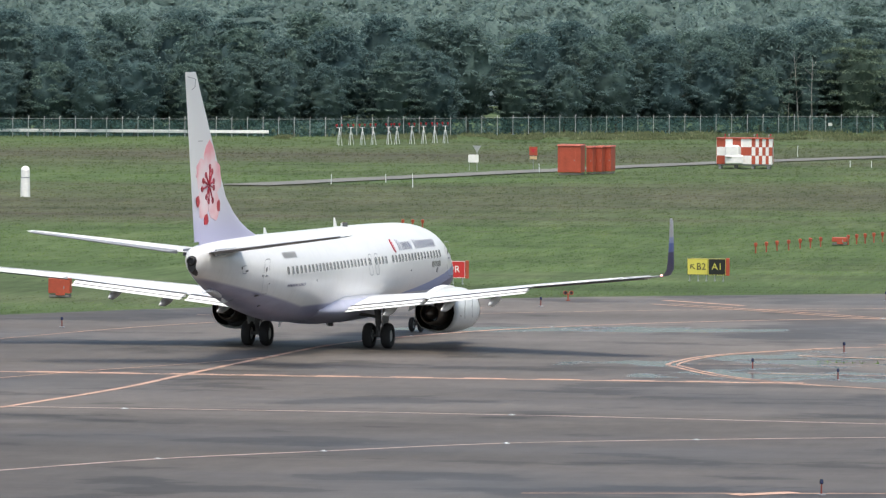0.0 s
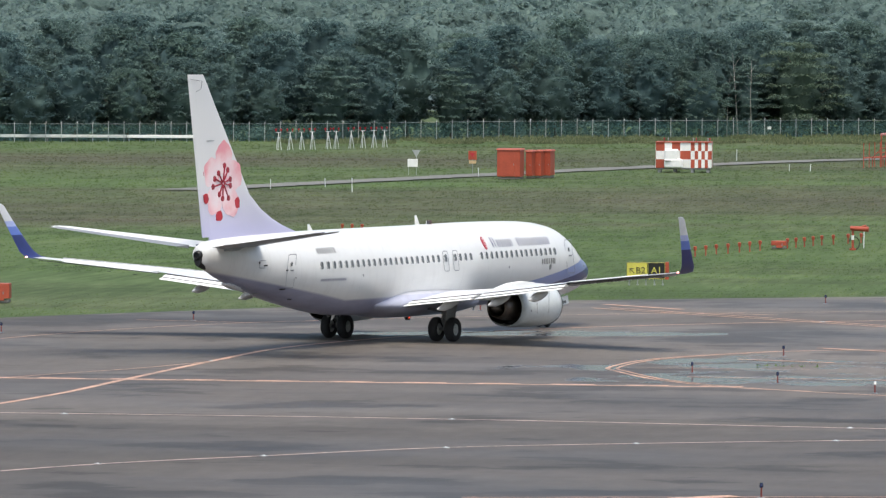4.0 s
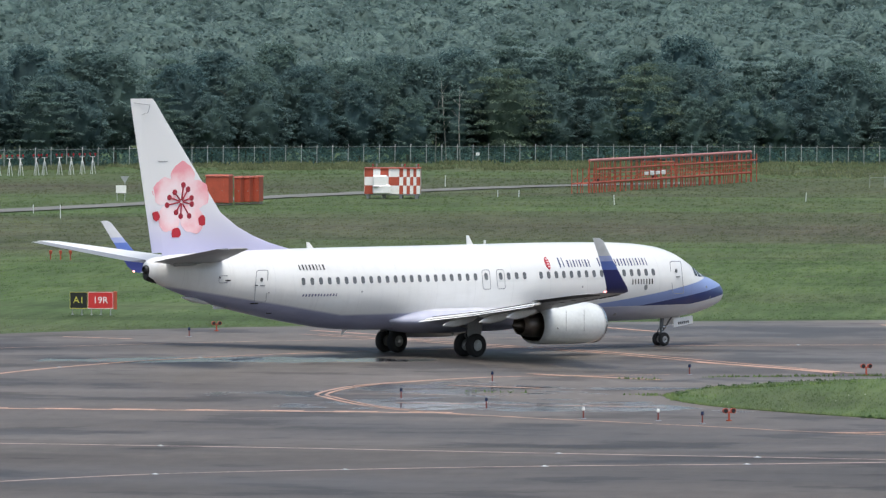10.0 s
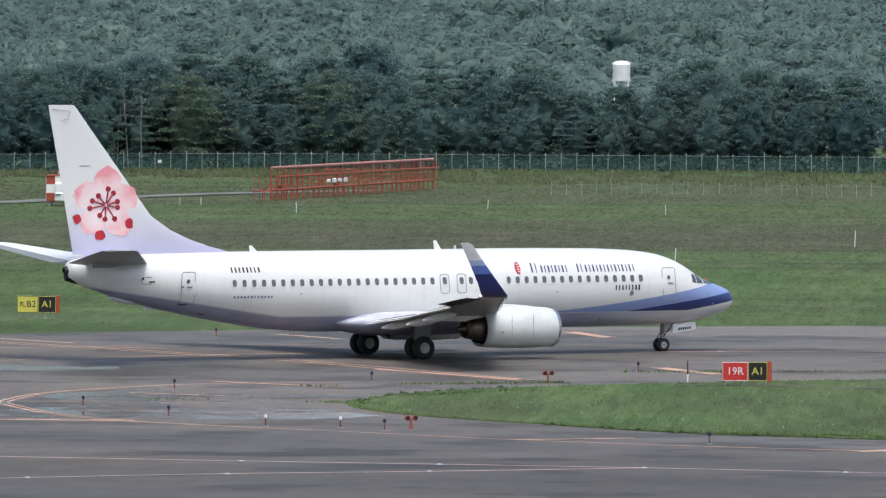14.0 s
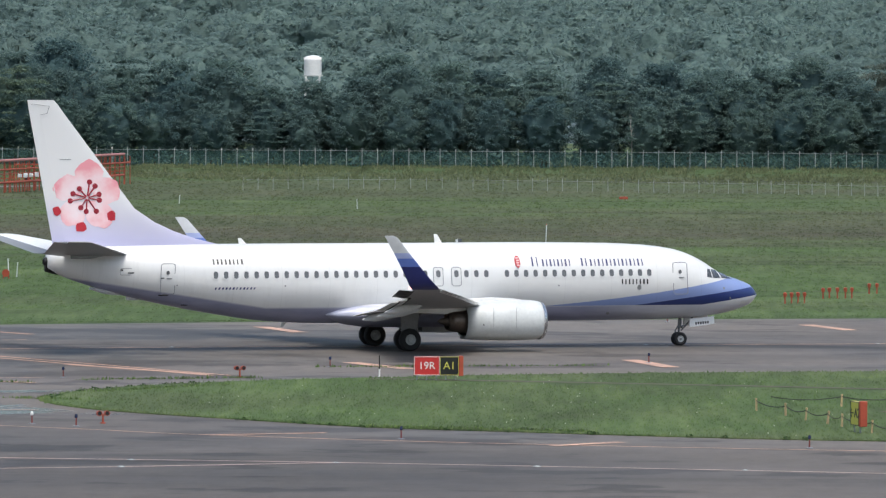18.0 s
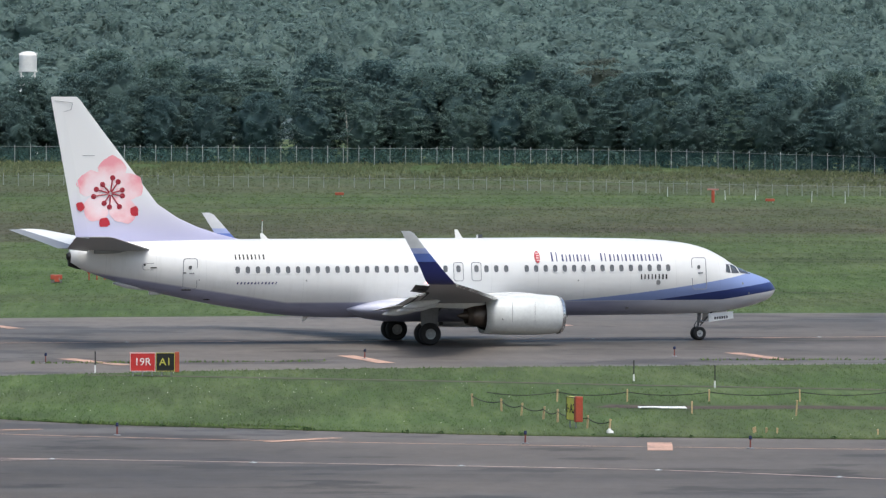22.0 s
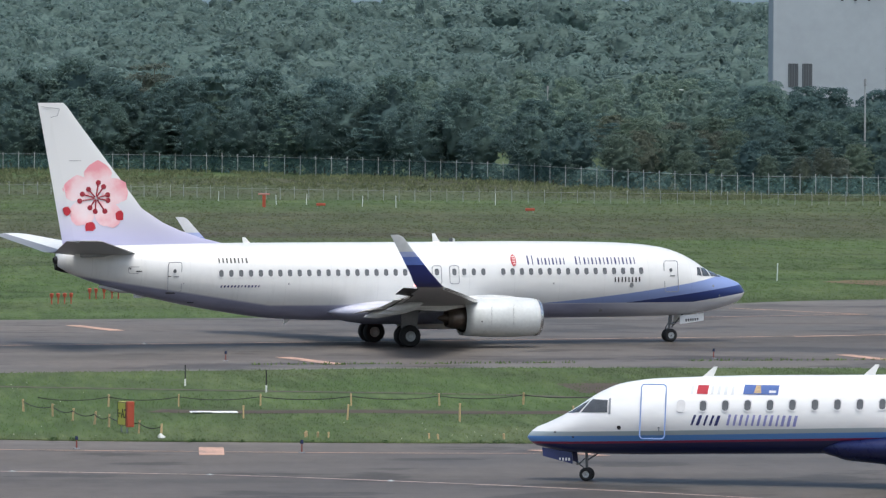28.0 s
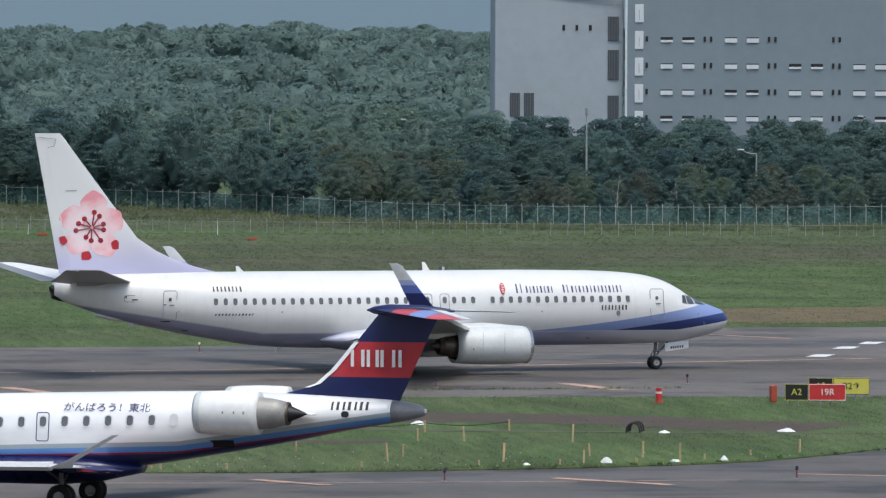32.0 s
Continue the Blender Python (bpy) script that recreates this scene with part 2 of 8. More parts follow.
def airliner_paint(name):
    """White above, a pale lavender belly, and two blue bands that sweep up to the nose."""
    m, t, p = blank(name)
    x, y, z = xyz(t)
    dirt = noise_of(t, 0.8, (0.5, 1, 2.2), 5)
    fine = noise_of(t, 14)
    white = ramp(t, dirt, (0.3, (0.65, 0.65, 0.64)), (0.6, (0.70, 0.70, 0.69)))
    # grime that runs down from the joints, most of it at the tail
    run = noise_of(t, 2.2, (1.0, 0.3, 0.22), 6, 0.7, 61)
    tail = ramp(t, math_node(t, "MULTIPLY_ADD", x, -0.06, 0.3, True), (0.0, 0.35), (1.0, 1.0))
    grime = math_node(t, "MULTIPLY", tail, ramp(t, run, (0.50, 0.0), (0.72, 0.20)))
    white = mix(t, grime, white, (0.36, 0.35, 0.33))
    belly = ramp(t, dirt, (0.3, (0.22, 0.23, 0.33)), (0.65, (0.32, 0.33, 0.46)))
    grey = ramp(t, dirt, (0.3, (0.52, 0.53, 0.58)), (0.65, (0.64, 0.65, 0.70)))
    # the lavender belly fades out towards the nose; at the tail it climbs with the keel
    keel = math_node(t, "MULTIPLY", math_node(t, "MAXIMUM", math_node(t, "SUBTRACT", -7.0, x), 0.0), 0.155)
    low = ramp(t, math_node(t, "SUBTRACT", math_node(t, "ADD", 2.17, keel), z), (0.0, 0.0), (0.10, 1.0))
    col = mix(t, low, white, mix(t, ramp(t, math_node(t, "MULTIPLY_ADD", x, 0.2, -2.0), (0.0, 0.0), (1.0, 1.0)), belly, grey))
    u = math_node(t, "SUBTRACT", x, 7.6)
    top = math_node(t, "MULTIPLY_ADD", math_node(t, "MULTIPLY", u, u), 0.0050, math_node(t, "MULTIPLY_ADD", u, 0.076, 2.12))
    under = math_node(t, "GREATER_THAN", top, z)
    above = math_node(t, "GREATER_THAN", z, math_node(t, "MULTIPLY_ADD", math_node(t, "MAXIMUM", math_node(t, "SUBTRACT", x, 16.4), 0.0), 0.135, 2.13))
    pale = math_node(t, "MULTIPLY", math_node(t, "MULTIPLY", under, above), math_node(t, "GREATER_THAN", x, 7.7))
    col = mix(t, pale, col, (0.22, 0.29, 0.53))
    top2 = math_node(t, "MULTIPLY_ADD", math_node(t, "SUBTRACT", x, 12.6), 0.126, 2.13)
    deep = math_node(t, "MULTIPLY", math_node(t, "MULTIPLY", math_node(t, "GREATER_THAN", top2, z), above), math_node(t, "GREATER_THAN", x, 12.6))
    col = mix(t, deep, col, (0.016, 0.034, 0.145))
    # frame joints of the skin
    seam = math_node(t, "ABSOLUTE", math_node(t, "SUBTRACT", math_node(t, "FRACT", math_node(t, "MULTIPLY", x, 0.4)), 0.5))
    seam = ramp(t, seam, (0.0, 0.86), (0.006, 1.0))
    col = mix(t, 1.0, col, seam, "MULTIPLY")
    socket(t, col, p.inputs["Base Color"])
    socket(t, ramp(t, fine, (0.3, 0.28), (0.7, 0.40)), p.inputs["Roughness"])
    p.inputs["Coat Weight"].default_value = 0.3
    p.inputs["Coat Roughness"].default_value = 0.12
    return m


def fin_paint(name):
    """White that turns into lavender towards the root of the fin."""
    m, t, p = blank(name)
    x, y, z = xyz(t)
    dirt = noise_of(t, 1.1)
    f = math_node(t, "MULTIPLY_ADD", math_node(t, "SUBTRACT", z, 5.2), 0.2, math_node(t, "MULTIPLY", dirt, 0.06))
    col = ramp(t, f, (0.10, (0.49, 0.48, 0.66)), (0.34, (0.60, 0.59, 0.67)), (0.56, (0.69, 0.69, 0.69)))
    socket(t, col, p.inputs["Base Color"])
    p.inputs["Roughness"].default_value = 0.33
    p.inputs["Coat Weight"].default_value = 0.3
    return m


def petal_paint(name):
    """Watery pink, deeper at the rims and almost white in washes towards the heart of the blossom."""
    m, t, p = blank(name)
    x, y, z = xyz(t)
    dx, dz = math_node(t, "ADD", x, 15.95), math_node(t, "SUBTRACT", z, 7.62)
    r = math_node(t, "SQRT", math_node(t, "ADD", math_node(t, "MULTIPLY", dx, dx), math_node(t, "MULTIPLY", dz, dz)))
    wash = noise_of(t, 0.9, detail=4, shift=3)
    f = math_node(t, "MULTIPLY_ADD", math_node(t, "SUBTRACT", wash, 0.5), 2.6, r)
    col = ramp(t, math_node(t, "MULTIPLY", f, 0.45), (0.12, (0.78, 0.44, 0.47)), (0.28, (0.80, 0.68, 0.70)), (0.52, (0.80, 0.58, 0.60)), (0.85, (0.75, 0.30, 0.34)))
    socket(t, col, p.inputs["Base Color"])
    p.inputs["Roughness"].default_value = 0.35
    p.inputs["Coat Weight"].default_value = 0.3
    return m


def jet_paint(name):
    """White above; a grey, a blue and a red line, and a navy belly that climbs with the tail."""
    m, t, p = blank(name)
    x, y, z = xyz(t)
    dirt = noise_of(t, 1.0, (0.5, 1, 2))
    white = ramp(t, dirt, (0.3, (0.74, 0.74, 0.74)), (0.6, (0.84, 0.84, 0.83)))
    rise = math_node(t, "MULTIPLY", math_node(t, "MAXIMUM", math_node(t, "SUBTRACT", -19.0, x), 0.0), 0.115)
    rise = math_node(t, "MULTIPLY_ADD", x, -0.033, rise)
    h = math_node(t, "SUBTRACT", z, rise)
    col = mix(t, math_node(t, "LESS_THAN", h, 1.80), white, (0.36, 0.42, 0.44))
    col = mix(t, math_node(t, "LESS_THAN", h, 1.64), col, (0.10, 0.26, 0.58))
    col = mix(t, math_node(t, "LESS_THAN", h, 1.44), col, (0.24, 0.020, 0.075))
    col = mix(t, math_node(t, "LESS_THAN", h, 1.36), col, (0.010, 0.016, 0.085))
    socket(t, col, p.inputs["Base Color"])
    p.inputs["Roughness"].default_value = 0.3
    p.inputs["Coat Weight"].default_value = 0.4
    return m


def banded(name, bands, axis=2, rough=0.35):
    """Bands of paint across one axis: (from, colour) upwards."""
    m, t, p = blank(name)
    z = xyz(t)[axis]
    col = bands[0][1]
    for at, c in bands[1:]:
        col = mix(t, math_node(t, "GREATER_THAN", z, at), col, c)
    socket(t, mix(t, 1.0, col, ramp(t, noise_of(t, 2), (0.3, 0.85), (0.7, 1.0)), "MULTIPLY"), p.inputs["Base Color"])
    p.inputs["Roughness"].default_value = rough
    return m


def glow(name, color, strength):
    m, t, p = blank(name)
    socket(t, color, p.inputs["Base Color"])
    socket(t, color, p.inputs["Emission Color"])
    p.inputs["Emission Strength"].default_value = strength
    return m


def net_material(name, color, solid):
    """Fine wire netting, mostly open."""
    m, t, p = blank(name)
    socket(t, color, p.inputs["Base Color"])
    p.inputs["Roughness"].default_value = 0.6
    w = noise_of(t, 0.6)
    p.inputs["Alpha"].default_value = solid
    socket(t, ramp(t, w, (0.3, solid * 0.8), (0.7, solid * 1.2)), p.inputs["Alpha"])
    return m


GRASS = grass_material("mown grass", 0.5)
TUFTS = grass_material("standing grass tufts", 0.5, True)
LAWN = grass_material("island grass", 1.0)
LAWN_TUFTS = grass_material("island grass blades", 1.0, True)
ASPHALT = asphalt_material("worn asphalt")
ROAD = surface("pale road", (0.155, 0.152, 0.138), 0.85, vary=0.3, scale=0.3)
DRY = surface("dry reddish ground", (0.125, 0.088, 0.042), 0.95, vary=0.45, scale=0.25, bump=0.5)
SOIL = surface("bare soil", (0.068, 0.048, 0.034), 0.95, vary=0.5, scale=0.8, bump=0.6)
ORANGE_LINE = worn_line("worn orange paint", (0.64, 0.39, 0.285))
PALE_LINE = worn_line("thin worn line paint", (0.60, 0.45, 0.39))
WHITE_LINE = surface("white marking paint", (0.72, 0.72, 0.70), 0.6, vary=0.3, scale=1.5)
WHITE = surface("white paint", (0.78, 0.78, 0.76), 0.4, vary=0.12)
SKIN = airliner_paint("airliner paint")
FIN = fin_paint("fin paint")
JET = jet_paint("regional jet paint")
JET_FIN = banded("jet fin paint", ((0, (0.010, 0.016, 0.085)), (4.75, (0.50, 0.035, 0.045)), (6.0, (0.010, 0.016, 0.085))))
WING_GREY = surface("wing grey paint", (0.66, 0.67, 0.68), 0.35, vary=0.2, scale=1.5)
# two greys darker than the wing top, for undersides and tail surfaces
WING_LOWER = surface("darker wing underside grey", (0.36, 0.365, 0.375), 0.4, vary=0.2, scale=1.5)
WING_UNDER = surface("dark aircraft grey", (0.23, 0.235, 0.245), 0.4, vary=0.25, scale=1.5)
WINGLET = banded("winglet paint", ((0, (0.014, 0.020, 0.12)), (4.70, (0.10, 0.16, 0.46)), (5.10, (0.33, 0.38, 0.62)), (5.36, (0.58, 0.59, 0.61))))
METAL = surface("bare polished metal", (0.62, 0.62, 0.63), 0.25, 0.9, vary=0.15)
STEEL = surface("grey steel", (0.30, 0.31, 0.32), 0.45, 0.6, vary=0.3)
NOZZLE = surface("dull nozzle metal", (0.34, 0.33, 0.31), 0.55, 0.4, vary=0.3)
HOT = surface("heat-stained metal", (0.16, 0.13, 0.11), 0.42, 0.8, vary=0.4)
# for exhaust metal and black fittings, and for shade filled into gaps
NEAR_BLACK = surface("near-black exhaust metal and gap shade", (0.03, 0.03, 0.032), 0.5, 0.5, vary=0.4)
GEAR = surface("worn grey gear steel", (0.15, 0.155, 0.16), 0.5, 0.3, vary=0.35)
TYRE = surface("tyre rubber", (0.020, 0.020, 0.021), 0.8, vary=0.3)
HUB = surface("grey wheel hub", (0.42, 0.43, 0.43), 0.45, 0.2, vary=0.3)
PANE = surface("dark cabin pane", (0.115, 0.120, 0.125), 0.2, vary=0.2)
PANE_RIM = surface("window surround", (0.66, 0.66, 0.66), 0.4, vary=0.1)
GLASS = surface("cockpit glass", (0.075, 0.08, 0.085), 0.12, vary=0.3, coat=0.2)
JOINT = surface("door joint shadow gap", (0.20, 0.21, 0.23), 0.6, vary=0.2)
INK = surface("dark blue lettering paint", (0.030, 0.036, 0.13), 0.4, vary=0.1)
BLACK = surface("black paint", (0.018, 0.018, 0.02), 0.45, vary=0.2)
PINK = petal_paint("watery pink petal paint")
ROSE = surface("rose petal paint", (0.82, 0.62, 0.61), 0.35, vary=0.2, scale=1.3)
CRIMSON = surface("crimson paint", (0.42, 0.020, 0.035), 0.4, vary=0.2)
RED = surface("orange-red equipment paint", (0.38, 0.068, 0.034), 0.5, vary=0.25, scale=1.0)
POST_RED = surface("dark red post paint", (0.20, 0.040, 0.030), 0.5, vary=0.25)
STAMEN = surface("dark crimson paint", (0.30, 0.014, 0.03), 0.4, vary=0.2)
SIGN_RED = surface("red sign face", (0.52, 0.03, 0.03), 0.4, vary=0.15)
SIGN_YELLOW = surface("yellow sign face", (0.60, 0.54, 0.10), 0.4, vary=0.12)
SIGN_BLACK = surface("black sign face", (0.012, 0.013, 0.012), 0.4, vary=0.2)
FADED = surface("faded pinkish red paint", (0.46, 0.20, 0.18), 0.6, vary=0.2)
GALVANISED = surface("galvanised steel", (0.36, 0.38, 0.38), 0.5, 0.3, vary=0.2)
STAKE = surface("raw wooden stake", (0.50, 0.36, 0.20), 0.8, vary=0.35, scale=8)
ROPE = surface("dark rope", (0.03, 0.03, 0.028), 0.9)
BARK = surface("tree bark", (0.10, 0.085, 0.065), 0.9, vary=0.4, scale=2)
# belt leaves: some distance haze is mixed into the bluish base colours
LEAVES = leaf_material("belt foliage with haze tint", (0.117, 0.182, 0.176), (0.158, 0.232, 0.210), 2.2, 0.3, 0.2)
LEAVES_PALE = leaf_material("pale foliage", (0.118, 0.182, 0.170), (0.160, 0.232, 0.202), 2.2, 0.3, 0.2)
LEAVES_LIGHT = leaf_material("light green foliage", (0.130, 0.186, 0.144), (0.178, 0.236, 0.166), 2.2, 0.3, 0.2)
LEAVES_BROWN = leaf_material("browning foliage", (0.142, 0.170, 0.142), (0.186, 0.200, 0.164), 2.2, 0.3, 0.2)
LEAVES_SCRUB = leaf_material("olive scrub foliage", (0.140, 0.196, 0.160), (0.186, 0.240, 0.184), 2.2, 0.3, 0.2)
# haze over the young wood is painted as a pale leaf colour
LEAVES_YOUNG = leaf_material("young foliage with painted haze", (0.200, 0.280, 0.246), (0.230, 0.310, 0.260), 1.4, 0.2, 0.12)
PALE_BARK = surface("pale bare bark", (0.34, 0.34, 0.31), 0.85, vary=0.3, scale=2)
ROUGH = leaf_material("rough bank grass", (0.150, 0.180, 0.100), (0.21, 0.23, 0.14))
# far woods: distance haze is painted in as a paler, bluer leaf colour
FAR_LEAVES = leaf_material("distant foliage with painted haze", (0.166, 0.242, 0.228), (0.190, 0.268, 0.246), 0.9, 0.15, 0.10, 0.05)
FAR_CANOPY = leaf_material("distant inner foliage with painted haze", (0.160, 0.234, 0.224), (0.184, 0.260, 0.242), 0.7, 0.45, 0.10, 0.05)
FOREST_FLOOR = surface("forest floor", (0.080, 0.118, 0.118), 0.95, vary=0.4, scale=0.05)
BLADES = leaf_material("grass blades", (0.130, 0.205, 0.065), (0.22, 0.29, 0.11))
NET = net_material("green wire netting", (0.07, 0.17, 0.16), 0.22)
GRILLE = surface("dark grille", (0.060, 0.068, 0.075), 0.6, vary=0.2)
GRILLE_BAR = surface("grey grille bar", (0.115, 0.125, 0.135), 0.6, vary=0.2)
FLOWER = surface("off-white flower heads", (0.50, 0.50, 0.42), 0.8, vary=0.2)
WEED = leaf_material("dark weeds", (0.060, 0.110, 0.040), (0.095, 0.150, 0.060), 6.0)
CLADDING = surface("grey cladding", (0.200, 0.242, 0.268), 0.55, vary=0.10, scale=0.05)
CLADDING_LIGHT = surface("pale grey cladding", (0.330, 0.365, 0.390), 0.55, vary=0.10, scale=0.05)
LOUVRE = surface("white louvre", (0.62, 0.64, 0.65), 0.5, vary=0.1)
# the far ridge emits a faint blue that stands in for haze
RIDGE_HAZE = glow("ridge with painted haze glow", (0.15, 0.21, 0.255), 0.38)
LAMP_BLUE = surface("blue lamp glass", (0.02, 0.025, 0.07), 0.2)
COWL = surface("grey-white cowl paint", (0.60, 0.62, 0.61), 0.35, vary=0.15, scale=0.8, coat=0.2)
PATH = surface("trodden earth path", (0.088, 0.078, 0.054), 0.95, vary=0.3, scale=0.5)
BEACON = glow("red beacon", (1.0, 0.06, 0.03), 40.0)
TIP_LAMP = glow("tip lamp", (1.0, 0.35, 0.35), 2.2)


# ---- building blocks: every shape is a pair (points, faces) ----
def joined(*shapes):
    pts, faces = [], []
    for p, f in shapes:
        n = len(pts)
        pts.extend(p)
        faces.extend(tuple(i + n for i in q) for q in f)
    return pts, faces


def moved(shape, m):
    return [tuple(m @ Vector(p)) for p in shape[0]], shape[1]


def block(cx, cy, cz, sx, sy, sz, b=0.02):
    """A box with chamfered edges, by its middle and size."""
    b = min(b, sx * 0.3, sy * 0.3, sz * 0.3)
    bm = bmesh.new()
    bmesh.ops.create_cube(bm, size=1, matrix=Matrix.LocRotScale((cx, cy, cz), None, (sx, sy, sz)))
    bmesh.ops.bevel(bm, geom=bm.edges[:], offset=b, segments=1, affect="EDGES")
    bm.verts.index_update()
    out = [tuple(v.co) for v in bm.verts], [tuple(v.index for v in f.verts) for f in bm.faces]
    bm.free()
    return out


def rod(a, b, r0, r1=None, n=8, caps=True):
    """A round bar from a to b, tapered from r0 to r1."""
    r1 = r0 if r1 is None else r1
    a, b = Vector(a), Vector(b)
    q = (b - a).to_track_quat("Z", "Y")
    pts = []
    for c, r in ((a, r0), (b, r1)):
        pts += [tuple(c + q @ Vector((r * math.cos(6.2832 * i / n), r * math.sin(6.2832 * i / n), 0))) for i in range(n)]
    faces = [(i, (i + 1) % n, n + (i + 1) % n, n + i) for i in range(n)]
    if caps:
        faces += [tuple(range(n - 1, -1, -1)), tuple(range(n, 2 * n))]
    return pts, faces


def turned(profile, n=24, m=None):
    """A lathe shape round the x axis from (x, radius) pairs."""
    pts, faces = [], []
    for x, r in profile:
        pts += [(x, r * math.cos(6.2832 * i / n), r * math.sin(6.2832 * i / n)) for i in range(n)]
    for k in range(len(profile) - 1):
        for i in range(n):
            j = (i + 1) % n
            faces.append((k * n + i, k * n + j, (k + 1) * n + j, (k + 1) * n + i))
    shape = (pts, faces)
    return moved(shape, m) if m else shape


def rings(sections, caps=True):
    """A skin over rings of equally many points."""
    n = len(sections[0])
    pts = [p for s in sections for p in s]
    faces = []
    for k in range(len(sections) - 1):
        for i in range(n):
            j = (i + 1) % n
            faces.append((k * n + i, k * n + j, (k + 1) * n + j, (k + 1) * n + i))
    if caps:
        faces += [tuple(range(n - 1, -1, -1)), tuple(range((len(sections) - 1) * n, len(sections) * n))]
    return pts, faces


def ribbon(line, width, z=0.012):
    """A flat painted strip along a line of (x, y)."""
    pts, faces = [], []
    for i, (x, y) in enumerate(line):
        a, b = line[max(0, i - 1)], line[min(len(line) - 1, i + 1)]
        d = Vector((b[0] - a[0], b[1] - a[1])).normalized() * width / 2
        pts += [(x - d.y, y + d.x, z), (x + d.y, y - d.x, z)]
        if i:
            faces.append((2 * i - 2, 2 * i - 1, 2 * i + 1, 2 * i))
    return pts, faces


def tube(line, r, n=6):
    """A round bent bar along a line of points."""
    l = [Vector(p) for p in line]
    out = []
    for i, p in enumerate(l):
        d = (l[min(i + 1, len(l) - 1)] - l[max(i - 1, 0)]).normalized()
        a = d.cross(Vector((0.31, 0.92, 0.24))).normalized()
        b = d.cross(a)
        out.append([tuple(p + (a * math.cos(6.2832 * k / n) + b * math.sin(6.2832 * k / n)) * r) for k in range(n)])
    return rings(out)


def smooth_line(line, steps=6):
    """More points on a smooth curve through the given ones."""
    out = []
    for i in range(len(line) - 1):
        p0, p1, p2, p3 = (Vector(line[max(0, min(len(line) - 1, k))]) for k in (i - 1, i, i + 1, i + 2))
        for s in range(steps):
            u = s / steps
            out.append(tuple(0.5 * (2 * p1 + (p2 - p0) * u + (2 * p0 - 5 * p1 + 4 * p2 - p3) * u * u + (3 * p1 - p0 - 3 * p2 + p3) * u ** 3)))
    return out + [tuple(line[-1])]


def slab(outline, top, bottom):
    """A flat plate with upright edges over an outline of (x, y)."""
    n = len(outline)
    pts = [(x, y, top) for x, y in outline] + [(x, y, bottom) for x, y in outline]
    return pts, [tuple(range(n))] + [(i, n + i, n + (i + 1) % n, (i + 1) % n) for i in range(n)]


def mesh_of(name, shape, material, smooth=False):
    me = bpy.data.meshes.new(name)
    me.from_pydata(shape[0], [], shape[1])
    me.validate()
    bm = bmesh.new()
    bm.from_mesh(me)
    bmesh.ops.recalc_face_normals(bm, faces=bm.faces)
    bm.to_mesh(me)
    bm.free()
    if smooth:
        me.shade_smooth()
        if smooth != "all":
            me.set_sharp_from_angle(angle=radians(40))
    for m in material if isinstance(material, (list, tuple)) else (material,):
        me.materials.append(m)
    return me


def thing(name, label, category, group="", at=None, kind=""):
    ob = tagged(new(name), label, category, group, kind)
    ob.empty_display_size = 0.2
    if at is not None:
        ob.matrix_basis = at
    return ob


def part(name, shape, material, parent, label="", smooth=False, at=None):
    """One mesh under a thing or a part. shape: points and faces, or a mesh to share."""
    me = shape if isinstance(shape, bpy.types.Mesh) else mesh_of(name, shape, material, smooth)
    ob = new(name, me)
    ob.parent = parent
    if at is not None:
        ob.matrix_basis = at
    return tagged(ob, label)


def solid(name, shape, material, label, category, kind="", group="", smooth=False, at=None):
    ob = tagged(new(name, mesh_of(name, shape, material, smooth)), label, category, group, kind)
    if at is not None:
        ob.matrix_basis = at
    return ob


def cards(name, pts, material, normals=None):
    """Loose leaves or blades from an array (n, corners, 3); normals: the way each one's mass faces."""
    me = bpy.data.meshes.new(name)
    n = len(pts)
    k = pts.shape[1]
    me.vertices.add(n * k)
    me.vertices.foreach_set("co", pts.astype(np.float32).ravel())
    me.loops.add(n * k)
    me.loops.foreach_set("vertex_index", np.arange(n * k, dtype=np.int32))
    me.polygons.add(n)
    me.polygons.foreach_set("loop_start", np.arange(0, n * k, k, dtype=np.int32))
    me.update()
    me.validate()
    if normals is not None:
        me.shade_smooth()
        me.normals_split_custom_set(np.repeat(normals, k, axis=0).tolist())
    me.materials.append(material)
    return me


def lettering(text, size, material, parent, at, depth=0.01, name="lettering"):
    """Raised letters in the built-in font, as one mesh, upright in their own x-y plane."""
    cu = bpy.data.curves.new(name, "FONT")
    cu.body, cu.size, cu.align_x, cu.align_y, cu.extrude, cu.resolution_u = text, size, "CENTER", "CENTER", depth, 3
    tmp = new(name, cu)
    me = bpy.data.meshes.new_from_object(tmp.evaluated_get(bpy.context.evaluated_depsgraph_get()))
    bpy.data.objects.remove(tmp)
    me.materials.clear()
    me.materials.append(material)
    ob = new(name, me)
    ob.parent, ob.matrix_basis = parent, at
    return ob



# ---- ground ----
FAR_EDGE = [(-150, 215), (-112, 245), (-95, 284), (-84, 312), (-76, 327), (-67, 339.6), (-54.7, 354), (-35.8, 366), (-20.6, 372.6), (-6, 377.4),
            (22, 385), (38, 388), (46, 396), (54, 408), (64, 415.5), (83, 418), (110, 424), (170, 440)]


def terrain_height(x, y):
    """Flat airfield; beyond the tree belt the land rises slowly into wooded hills."""
    r = math.hypot(x, y)
    up = max(0.0, r - 1560)
    return -0.06 + up * 0.0150 + 6.0 * noise.noise((x / 420, y / 420, 0)) * min(1, up / 700)


